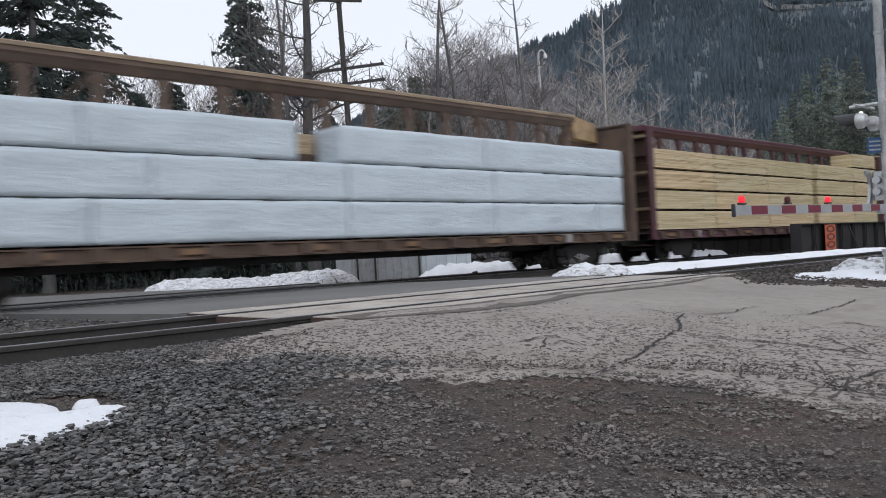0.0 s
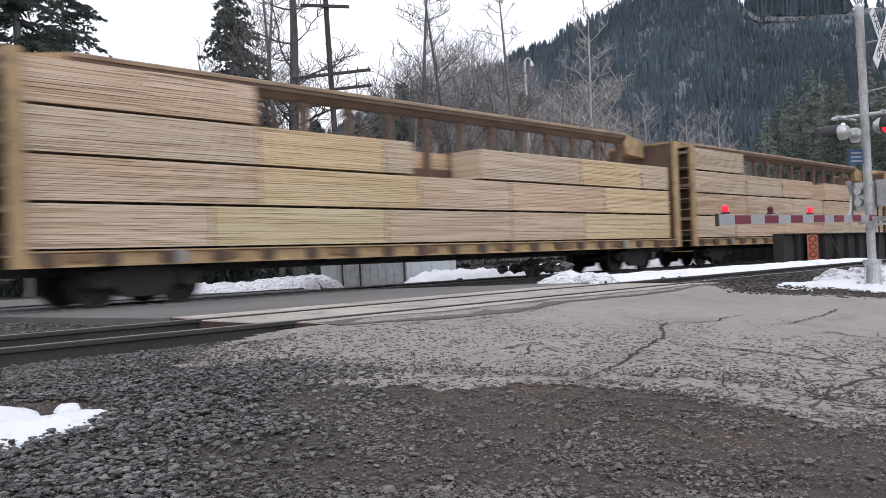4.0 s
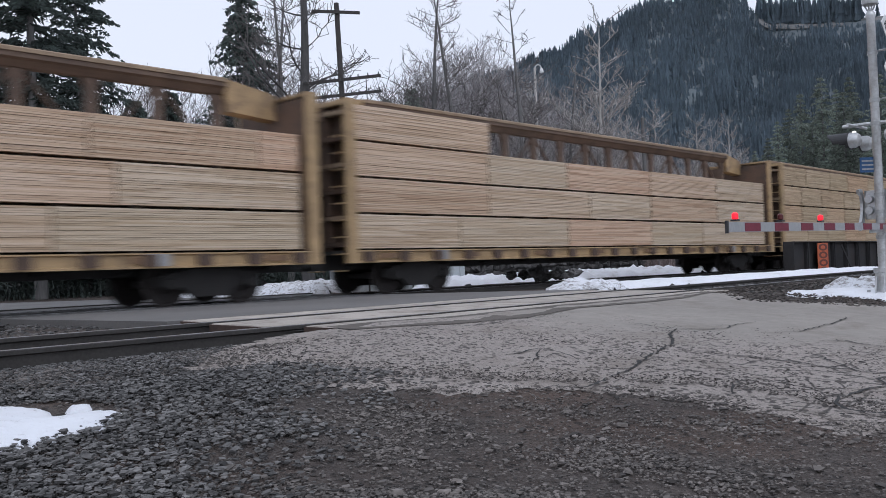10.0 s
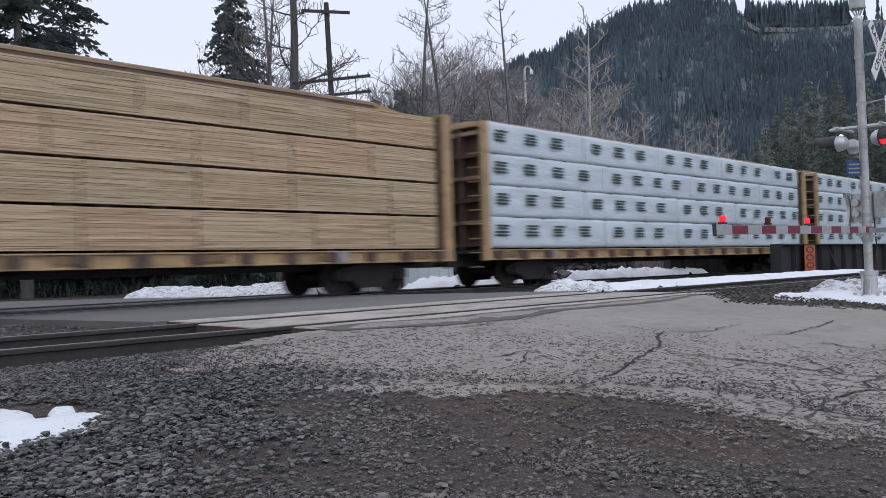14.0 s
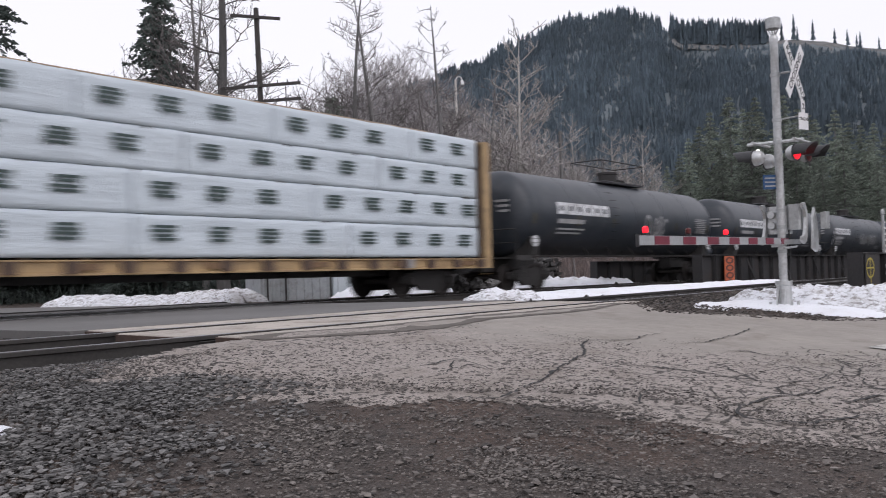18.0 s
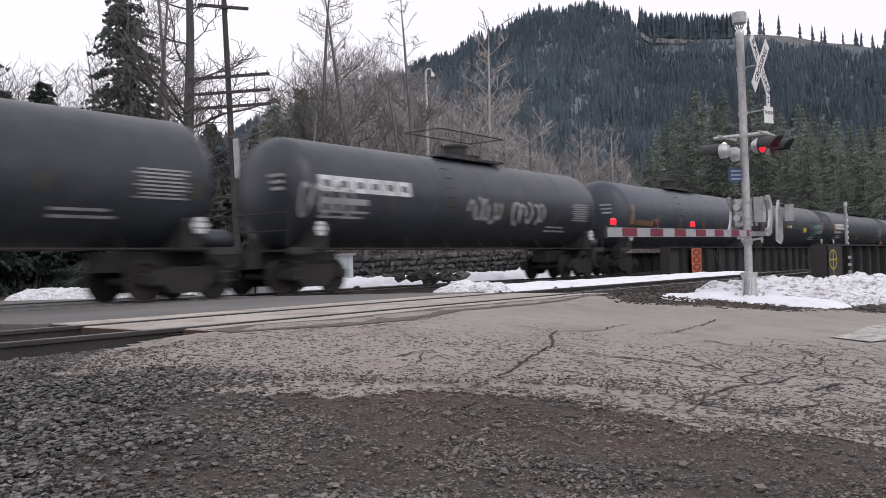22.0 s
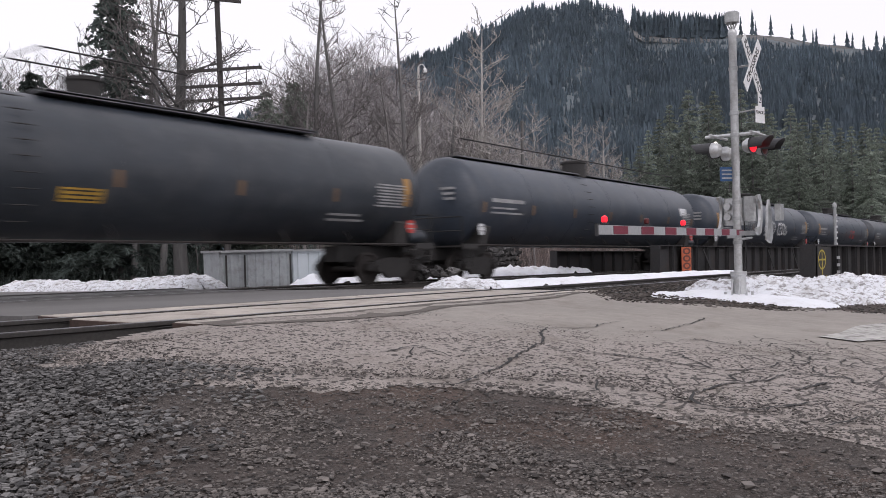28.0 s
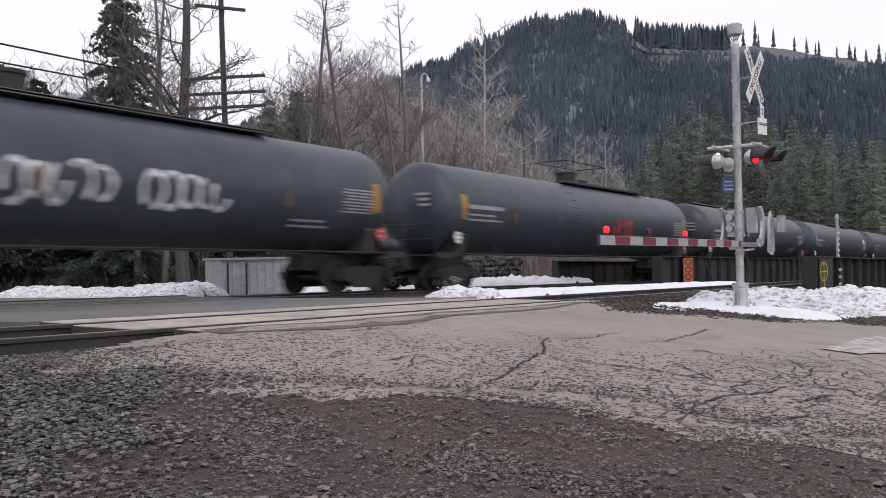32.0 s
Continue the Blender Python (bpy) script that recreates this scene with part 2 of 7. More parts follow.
def soil_mat(name):
    """Damp brown-grey soil: packed dark patches, gritty patches, small half-buried stones."""
    m, nt, b = nodes_of(name)
    v = coord(nt)
    n1, n2, n3 = noise_out(nt, v, 0.7, 6, 0.62), noise_out(nt, v, 6.0, 8, 0.72), noise_out(nt, v, 60.0, 4)
    grit_zone = ramp(nt, noise_out(nt, v, 1.25, 6, 0.65), [(0.4, (0, 0, 0)), (0.6, (1, 1, 1))])
    col = ramp(nt, n1, [(0.32, (0.034, 0.025, 0.021)), (0.5, (0.06, 0.044, 0.038)), (0.68, (0.09, 0.07, 0.061))])
    col = mixc(nt, 0.5, col, ramp(nt, n2, [(0.36, (0.02, 0.016, 0.013)), (0.64, (0.12, 0.098, 0.082))]))
    gritty = mixc(nt, 0.65, col, ramp(nt, n3, [(0.36, (0.014, 0.012, 0.01)), (0.64, (0.15, 0.128, 0.112))]))
    col = mixc(nt, mth(nt, "ADD", mth(nt, "MULTIPLY", grit_zone, 0.7), 0.25), col, gritty)
    rust = ramp(nt, noise_out(nt, v, 0.85, 4), [(0.5, (0, 0, 0)), (0.68, (0.6,) * 3)])
    col = mixc(nt, rust, col, mixc(nt, 1.0, col, (1.3, 0.96, 0.76), "MULTIPLY"))
    w1 = warped(nt, v, 25.0, 0.014)
    chips = mth(nt, "MULTIPLY", dots(nt, w1, 36.0, 0.45, 0.2), mth(nt, "ADD", mth(nt, "MULTIPLY", grit_zone, 0.7), 0.2))
    col = mixc(nt, chips, col, (0.21, 0.185, 0.16))
    holes = dots(nt, w1, 22.0, 0.5, 0.34, 5.1)
    col = mixc(nt, mth(nt, "MULTIPLY", holes, 0.75), col, (0.014, 0.011, 0.009))
    nt.links.new(col, b.inputs["Base Color"])
    b.inputs["Roughness"].default_value = 0.9
    bump(nt, b, mth(nt, "ADD", mth(nt, "SUBTRACT", mth(nt, "ADD", n3, mth(nt, "MULTIPLY", n2, 1.6)), holes), mth(nt, "MULTIPLY", chips, 0.8)), 1.0, 0.022)
    return m


def snow_mat(name, dirty=0.0):
    """Old snow: bright crust, grit melted out in streaks."""
    m, nt, b = nodes_of(name)
    v = coord(nt)
    n1, n2 = noise_out(nt, v, 1.3, 7, 0.7), noise_out(nt, v, 14.0, 6, 0.7)
    col = ramp(nt, n1, [(0.35, (0.86, 0.88, 0.92)), (0.56, (0.8, 0.81, 0.84)), (0.72, (0.55, 0.54, 0.53))])
    streak = noise_out(nt, coord(nt, "Object", (1.5, 2.2, 5.0)), 3.4, 8, 0.75)
    lo = 0.62 - 0.13 * dirty
    col = mixc(nt, ramp(nt, streak, [(lo, (0, 0, 0)), (lo + 0.09, (0.55 + 0.3 * dirty,) * 3)]), col, (0.2, 0.18, 0.165))
    col = mixc(nt, ramp(nt, n2, [(0.6 - 0.06 * dirty, (0, 0, 0)), (0.72, (0.6,) * 3)]), col, (0.22, 0.2, 0.18))
    nt.links.new(col, b.inputs["Base Color"])
    b.inputs["Roughness"].default_value = 0.6
    bump(nt, b, mth(nt, "ADD", n2, mth(nt, "MULTIPLY", streak, 1.5 * dirty)), 0.8, 0.035)
    return m


ASPHALT = asphalt_mat("asphalt")
SOIL = soil_mat("soil")
SNOW = snow_mat("snow")
SNOWDIRTY = snow_mat("gritty snow", 0.95)
GRAVEL = plain("brown trackside gravel", (0.085, 0.073, 0.064), 0.9, vary=0.35, island=0.7)
STONE = plain("ballast stone", (0.112, 0.108, 0.104), 0.85, vary=0.35, island=0.75)
GRIT = plain("dark grit", (0.045, 0.038, 0.035), 0.9, vary=0.3, island=0.6)
PEBBLE = plain("pale pebble", (0.118, 0.105, 0.095), 0.85, vary=0.35, island=0.7)
CONCRETE = plain("crossing concrete", (0.41, 0.37, 0.325), 0.85, vary=0.22, coarse=0.9, fine=40, dirt=(0.17, 0.14, 0.115), dirt_amt=0.7, rnd=0.1)
RAILTOP = plain("worn steel", (0.33, 0.33, 0.34), 0.35, 0.9, vary=0.2, dirt=(0.12, 0.08, 0.06))
RAILWEB = plain("rail rust", (0.052, 0.048, 0.044), 0.8, 0.2, vary=0.35, fine=30)
TIE = plain("tie wood", (0.075, 0.062, 0.052), 0.9, vary=0.4, stretch=(8, 1, 8))
RUBBER = plain("flangeway filler", (0.025, 0.024, 0.023), 0.9)
RUSTPLATE = plain("rusty plate", (0.085, 0.058, 0.047), 0.8, 0.3, vary=0.4)
YELLOW = plain("car yellow paint", (0.4, 0.275, 0.14), 0.6, vary=0.2, coarse=0.8, dirt=(0.16, 0.11, 0.07), dirt_amt=0.75)
BEIGE = plain("faded beam paint", (0.3, 0.222, 0.145), 0.7, vary=0.25, coarse=0.6, dirt=(0.13, 0.085, 0.06), dirt_amt=0.8)
PURPLE = plain("maroon car paint", (0.075, 0.026, 0.034), 0.6, vary=0.3, coarse=0.7, dirt=(0.09, 0.06, 0.05), dirt_amt=0.6)
CHORD = plain("dark brown lower beam", (0.13, 0.088, 0.064), 0.75, vary=0.3, coarse=0.7, dirt=(0.07, 0.05, 0.04), dirt_amt=0.8)
BROWN = plain("brown car paint", (0.1, 0.062, 0.042), 0.75, vary=0.35, coarse=0.8, dirt=(0.05, 0.04, 0.035), dirt_amt=0.8)
UNDER = plain("underframe grime", (0.036, 0.034, 0.033), 0.85, 0.1, vary=0.4)
SIDEFRAME = plain("truck casting", (0.026, 0.024, 0.023), 0.75, 0.2, vary=0.4)
WHEEL = plain("wheel steel", (0.035, 0.03, 0.028), 0.7, 0.4, vary=0.4)
TANK = plain("black tank paint", (0.025, 0.031, 0.039), 0.4, vary=0.3, coarse=0.7, fine=14, dirt=(0.05, 0.054, 0.06), dirt_amt=0.7, bmp=0.04)
TANK2 = plain("greyed tank paint", (0.034, 0.043, 0.058), 0.42, vary=0.3, coarse=0.6, fine=12, dirt=(0.062, 0.067, 0.076), dirt_amt=0.7, bmp=0.04)
DECAL = plain("white stencil", (0.62, 0.63, 0.64), 0.6, vary=0.15, dirt=(0.25, 0.24, 0.23), dirt_amt=0.6)
DECALDIM = plain("dull stencil", (0.3, 0.3, 0.3), 0.7, vary=0.3)
AMBER = plain("amber reflector", (0.19, 0.11, 0.055), 0.5, vary=0.25, dirt=(0.09, 0.06, 0.04), dirt_amt=0.7)
PINKREFL = plain("faded end reflector", (0.27, 0.165, 0.125), 0.5, vary=0.2, dirt=(0.12, 0.08, 0.06), dirt_amt=0.6)
TANTEXT = plain("tan lettering", (0.22, 0.165, 0.08), 0.6, vary=0.3)
LEMON = plain("lemon placard", (0.5, 0.46, 0.04), 0.5, vary=0.15)
TAGYEL = plain("yellow placard", (0.4, 0.24, 0.035), 0.5, dirt=(0.2, 0.12, 0.03), dirt_amt=0.6)
AMBERNEW = plain("clean amber strip", (0.36, 0.19, 0.05), 0.5, vary=0.2)
OLIVE = plain("grimed reflector", (0.07, 0.06, 0.035), 0.6, vary=0.3)
TAGTEAL = plain("teal spray paint", (0.1, 0.24, 0.22), 0.5)
TAGRED = plain("red placard", (0.45, 0.05, 0.04), 0.5)
SPRAY = plain("grey spray paint", (0.27, 0.27, 0.28), 0.5, vary=0.3, dirt=(0.08, 0.08, 0.08), dirt_amt=0.6)
WRAP = wrap_mat("white wrap", (0.57, 0.635, 0.68))
WRAPPRINT = plain("printed green-black", (0.035, 0.06, 0.055), 0.5, vary=0.4)
LUMBER = lumber_mat("pale sawn lumber", [(0.41, 0.3, 0.19), (0.53, 0.415, 0.3), (0.59, 0.485, 0.37), (0.66, 0.56, 0.45)])
LUMBERRED = lumber_mat("reddish sawn lumber", [(0.41, 0.26, 0.165), (0.55, 0.38, 0.265), (0.61, 0.45, 0.33), (0.66, 0.52, 0.4)])
LUMBERTAN = lumber_mat("tan sawn lumber", [(0.31, 0.225, 0.135), (0.45, 0.34, 0.22), (0.52, 0.405, 0.275), (0.6, 0.485, 0.345)])
LUMBERYEL = lumber_mat("fresh yellow lumber", [(0.46, 0.36, 0.19), (0.57, 0.47, 0.28), (0.63, 0.54, 0.35), (0.69, 0.61, 0.43)])
DUNNAGE = plain("dunnage wood", (0.05, 0.035, 0.025), 0.9)
GALV = plain("galvanised steel", (0.42, 0.43, 0.43), 0.45, 0.55, vary=0.15, dirt=(0.2, 0.2, 0.19), dirt_amt=0.5)
SILVER = plain("aluminium paint", (0.55, 0.56, 0.56), 0.38, 0.65, vary=0.15, dirt=(0.22, 0.2, 0.18), dirt_amt=0.5)
HOOD = plain("black hood paint", (0.03, 0.03, 0.032), 0.5)
SIGNWHITE = plain("white sign sheeting", (0.7, 0.7, 0.7), 0.5, vary=0.08)
FADED = plain("worn road paint", (0.42, 0.41, 0.38), 0.8, vary=0.25, coarse=2.0, fine=30, dirt=(0.14, 0.13, 0.12), dirt_amt=1.0)
INK = plain("black legend", (0.02, 0.02, 0.02), 0.6)
SIGNBLUE = plain("blue sign sheeting", (0.015, 0.065, 0.17), 0.5, vary=0.1)
ARMRED = plain("red reflective sheeting", (0.17, 0.015, 0.035), 0.5, vary=0.15)
ARMWHITE = plain("grey-white reflective sheeting", (0.33, 0.34, 0.35), 0.5, vary=0.12)
REDGLOW = glow("lit red lens", (1.0, 0.015, 0.03), 1.0)
REDDARK = plain("unlit red lens", (0.09, 0.01, 0.01), 0.3)
LAMPLIT = glow("lit side lens", (1.0, 0.95, 0.85), 1.2)
GIRDER = plain("girder paint and rust", (0.034, 0.033, 0.034), 0.75, 0.2, vary=0.35, coarse=0.5, dirt=(0.05, 0.036, 0.03), dirt_amt=0.6)
ORANGE = plain("orange marker", (0.55, 0.13, 0.05), 0.6, vary=0.15, dirt=(0.2, 0.08, 0.05), dirt_amt=0.5)
DARKMARK = plain("dark marker ring", (0.12, 0.035, 0.025), 0.6)
YELSPRAY = plain("yellow spray", (0.42, 0.33, 0.04), 0.6)
POLEWOOD = plain("weathered pole", (0.058, 0.053, 0.05), 0.9, vary=0.3, stretch=(10, 10, 1))
INSUL = plain("insulator glass", (0.08, 0.09, 0.09), 0.3)
WIRE = plain("dark wire", (0.02, 0.02, 0.02), 0.6)
BARK = plain("grey bark", (0.17, 0.165, 0.16), 0.9, vary=0.35, stretch=(6, 6, 1), rnd=0.25)
BARKDARK = plain("dark ridged bark", (0.085, 0.082, 0.08), 0.9, vary=0.4, stretch=(6, 6, 1))
BARKPALE = plain("pale alder bark", (0.44, 0.42, 0.395), 0.9, vary=0.3, stretch=(6, 6, 1), rnd=0.2)
TWIG = plain("twig", (0.17, 0.155, 0.15), 0.9, vary=0.3, rnd=0.3)
TWIGPALE = plain("pale twig", (0.4, 0.375, 0.355), 0.9, vary=0.3, rnd=0.2)
COPSE = plain("grey-brown copse", (0.33, 0.31, 0.308), 0.95, vary=0.35, island=0.4)
BRUSH = plain("red-brown brush", (0.24, 0.192, 0.177), 0.95, vary=0.4, island=0.5)
# needle colour lifted towards grey, the veil of haze is painted in
NEEDLE = plain("haze-lifted fir needles", (0.11, 0.135, 0.122), 0.9, vary=0.4, coarse=0.5, island=0.45, rnd=0.2)
# aerial haze painted into the needles: paler and bluer than real firs
NEEDLEHAZE = plain("haze-paled hillside firs", (0.18, 0.228, 0.265), 0.95, vary=0.3, coarse=0.006, fine=0.03, island=0.16, bmp=0)
# olive needles made lighter than life, distance haze put into the colour
NEEDLESTAND = plain("haze-lightened olive fir needles", (0.25, 0.285, 0.24), 0.9, vary=0.35, coarse=0.3, island=0.4, rnd=0.25)
# the same painted haze pales and blues the floor between the firs
SOILHAZE = plain("haze-paled hill floor", (0.1, 0.12, 0.13), 0.95, vary=0.3, coarse=0.01, fine=0.2, bmp=0)
CLEARCUT = plain("clearcut slope", (0.15, 0.148, 0.145), 0.95, vary=0.45, coarse=0.02, fine=0.12, dirt=(0.08, 0.085, 0.08), dirt_amt=0.9, bmp=0)


def leafy(mat, amount):
    """Needles let part of the light through."""
    nt = mat.node_tree
    b = nt.nodes["Principled BSDF"]
    tr = nt.nodes.new("ShaderNodeBsdfTranslucent")
    mix = nt.nodes.new("ShaderNodeMixShader")
    mix.inputs[0].default_value = amount
    nt.links.new(b.inputs["Base Color"].links[0].from_socket, tr.inputs["Color"])
    nt.links.new(b.outputs[0], mix.inputs[1])
    nt.links.new(tr.outputs[0], mix.inputs[2])
    nt.links.new(mix.outputs[0], nt.nodes["Material Output"].inputs["Surface"])


leafy(NEEDLEHAZE, 0.6)
leafy(NEEDLE, 0.45)
leafy(NEEDLESTAND, 0.4)
GRATING = plain("grey walkway grating", (0.15, 0.15, 0.16), 0.7, 0.2, vary=0.3)
SHEDWALL = plain("grey corrugated metal", (0.36, 0.38, 0.39), 0.6, 0.3, vary=0.15, dirt=(0.18, 0.17, 0.16))
SHEDPALE = plain("pale blue-grey metal", (0.5, 0.54, 0.56), 0.6, 0.2, vary=0.1)
STONEWALL = plain("rubble wall stone", (0.085, 0.082, 0.08), 0.9, vary=0.4, rnd=0.4)
ROADFILL = plain("gritty fill", (0.1, 0.087, 0.074), 0.9, vary=0.3, coarse=1.5, fine=60, dirt=(0.09, 0.075, 0.063), dirt_amt=0.8)
ROADFAR = plain("far asphalt", (0.14, 0.135, 0.13), 0.85, vary=0.2, coarse=0.4, fine=30)


# ---------------------------------------------------------------- mesh helpers
def mesh(name, verts, faces, mat, smooth=False):
    me = bpy.data.meshes.new(name)
    me.from_pydata(verts, [], faces)
    me.materials.append(mat)
    if smooth:
        me.shade_smooth()
    return me


def thing(name, label, category, group="", kind="", m=None):
    ob = new(name)
    ob.empty_display_size = 0.2
    if m is not None:
        ob.matrix_world = m
    return tagged(ob, label, category, group, kind)


def sub(name, me, parent, m=None, label=""):
    """A mesh object under a thing or a part."""
    ob = new(name, me)
    ob.parent = parent
    if m is not None:
        ob.matrix_basis = m
    if label:
        ob["label"] = label
    return ob


class Soup:
    """Collects simple solids into one mesh."""

    def __init__(self):
        self.v, self.f = [], []

    def add(self, vs, fs):
        n = len(self.v)
        self.v += [tuple(p) for p in vs]
        self.f += [tuple(n + i for i in q) for q in fs]
        return self

    def box(self, x0, x1, y0, y1, z0, z1, c=0.0, m=None):
        """A box, its four long upright edges chamfered by c."""
        if c:
            ring = [(x0 + c, y0), (x1 - c, y0), (x1, y0 + c), (x1, y1 - c), (x1 - c, y1), (x0 + c, y1), (x0, y1 - c), (x0, y0 + c)]
        else:
            ring = [(x0, y0), (x1, y0), (x1, y1), (x0, y1)]
        k = len(ring)
        vs = [Vector((x, y, z)) for z in (z0, z1) for x, y in ring]
        if m is not None:
            vs = [m @ p for p in vs]
        fs = [tuple(range(k))[::-1], tuple(range(k, 2 * k))] + [(i, (i + 1) % k, k + (i + 1) % k, k + i) for i in range(k)]
        return self.add(vs, fs)

    def tube(self, a, b, r0, r1=None, n=8, caps=True):
        a, b = Vector(a), Vector(b)
        r1 = r0 if r1 is None else r1
        d = (b - a).normalized()
        u = d.orthogonal().normalized()
        w = d.cross(u)
        vs = [p + (u * math.cos(2 * math.pi * i / n) + w * math.sin(2 * math.pi * i / n)) * r for p, r in ((a, r0), (b, r1)) for i in range(n)]
        fs = [(i, (i + 1) % n, n + (i + 1) % n, n + i) for i in range(n)]
        if caps:
            fs += [tuple(range(n))[::-1], tuple(range(n, 2 * n))]
        return self.add(vs, fs)

    def pipe(self, pts, r, n=6):
        """One bent pipe through the points."""
        pts = [Vector(p) for p in pts]
        b = len(self.v)
        for i, p in enumerate(pts):
            d = (pts[min(i + 1, len(pts) - 1)] - pts[max(i - 1, 0)]).normalized()
            u = d.cross(Vector((0.13, 0.98, 0.11))).normalized()
            w = d.cross(u)
            self.v += [tuple(p + (u * math.cos(2 * math.pi * k / n) + w * math.sin(2 * math.pi * k / n)) * r) for k in range(n)]
        for i in range(len(pts) - 1):
            self.f += [(b + i * n + k, b + i * n + (k + 1) % n, b + (i + 1) * n + (k + 1) % n, b + (i + 1) * n + k) for k in range(n)]
        self.f += [tuple(b + k for k in range(n))[::-1], tuple(b + (len(pts) - 1) * n + k for k in range(n))]
        return self

    def prism(self, poly, axis, a, b):
        """A closed outline pushed from a to b along an axis (0 x, 1 y, 2 z)."""
        k = len(poly)
        vs = []
        for q in (a, b):
            for p in poly:
                w = list(p)
                w.insert(axis, q)
                vs.append(w)
        fs = [tuple(range(k))[::-1], tuple(range(k, 2 * k))] + [(i, (i + 1) % k, k + (i + 1) % k, k + i) for i in range(k)]
        return self.add(vs, fs)

    def spin(self, prof, n=24, axis=0):
        """A profile of (along, radius) turned about an axis."""
        vs, fs = [], []
        for a, r in prof:
            for i in range(n):
                c, s = r * math.cos(2 * math.pi * i / n), r * math.sin(2 * math.pi * i / n)
                vs.append((a, c, s) if axis == 0 else (c, a, s) if axis == 1 else (c, s, a))
        for j in range(len(prof) - 1):
            for i in range(n):
                fs.append((j * n + i, j * n + (i + 1) % n, (j + 1) * n + (i + 1) % n, (j + 1) * n + i))
        fs += [tuple(range(n))[::-1], tuple((len(prof) - 1) * n + i for i in range(n))]
        return self.add(vs, fs)

    def me(self, name, mat, smooth=False):
        return mesh(name, self.v, self.f, mat, smooth)


def smoothed(me, degrees=35):
    """Smooth shading that keeps the sharp edges."""
    me.shade_smooth()
    me.set_sharp_from_angle(angle=radians(degrees))
    return me


def zrail(x, far=False):
    return -GRADE * x - (0.107 if far else 0.0)


def lie(x, y):
    """Ground below the rail plane, as a function of the distance from the tracks."""
    if y >= 6.3:
        d = -0.02
    elif y >= 0:
        d = -0.02 - 0.085 * (6.3 - y)
    else:
        d = -0.555 + 0.03 * max(y, -20)
    return d


def fbm(x, y, s, o=3):
    return noise.fractal((x * s, y * s, 0.3), 0.6, 2.0, o)


def ground_z(x, y):
    xx = max(-200, min(400, x))
    z = -GRADE * xx + lie(x, y)
    if y > 19:
        z -= min(0.35, (y - 19) * 0.05)
    if y > 9.4:
        z -= 0.09 * min(1, (y - 9.4) / 5)
    return z

# ---------------------------------------------------------------- ground, road, tracks
Y1, Y2, Y3, Y4 = 7.075, 8.58, 16.187, 17.692      # the four rails
YT = 16.94                                         # middle of the far track


def road_margin(x, y):
    """Metres inside the edge of the paved apron on the near side of the tracks, below zero outside it."""
    wob = 0.22 * fbm(x, y, 0.8) + 0.1 * fbm(x, y, 3.1)
    left = float(np.interp(y, [-9, 0.6, 1.08, 1.99, 2.6, 3.26, 3.7, 4.29, 4.88, 5.3, 5.8, 6.2, 6.6], [6.6, 5.9, 5.42, 5.12, 5.19, 4.81, 4.15, 3.7, 3.5, 3.4, 3.8, 4.5, 5.1])) + wob
    far = float(np.interp(y, [-9, 0.0, 1.5, 2.25, 3.2, 4.6, 5.6, 6.5], [60, 60, 16.5, 14.2, 13.0, 12.1, 11.8, 12.6])) + wob
    return min(x - left, far - x)


def in_road(x, y):
    return y < 6.52 and road_margin(x, y) > 0


def build_ground():
    def axis(lo, hi, step, ends):
        a = list(np.arange(lo, hi + 1e-6, step))
        d = step
        up = hi
        while up < ends[1]:
            d *= 1.35
            up += d
            a.append(up)
        d, dn = step, lo
        while dn > ends[0]:
            d *= 1.35
            dn -= d
            a.insert(0, dn)
        return a
    xs, ys = axis(-2, 26, 0.2, (-2500, 2500)), axis(-3, 24, 0.2, (-2500, 2500))
    vs, fs = [], []
    for y in ys:
        for x in xs:
            z = ground_z(x, y) - 0.015
            near = abs(x - 12) < 40 and abs(y - 10) < 40
            if near:
                z += 0.012 * fbm(x, y, 0.8)
                off_road = x < 5.0 or x > 13.3
                for a, b in ((Y1, Y2), (Y3, Y4)):      # ballast shoulders fall away beside the rails
                    if off_road and a - 1.9 < y < b + 1.9:
                        z -= 0.13
                if 9.9 < y < 15.2 and off_road:
                    z -= 0.08
            if x > 33 and y > 3.5 and x < 140 and y < 24:     # the gap that the bridge spans
                z -= 4.0 * min(1, (x - 33) / 4)
            vs.append((x, y, z))
    n = len(xs)
    for j in range(len(ys) - 1):
        for i in range(n - 1):
            fs.append((j * n + i, j * n + i + 1, (j + 1) * n + i + 1, (j + 1) * n + i))
    tagged(new("ground", mesh("ground", vs, fs, SOIL, True)), "dark wet gravelly soil beside the tracks", "ground", kind="structure")


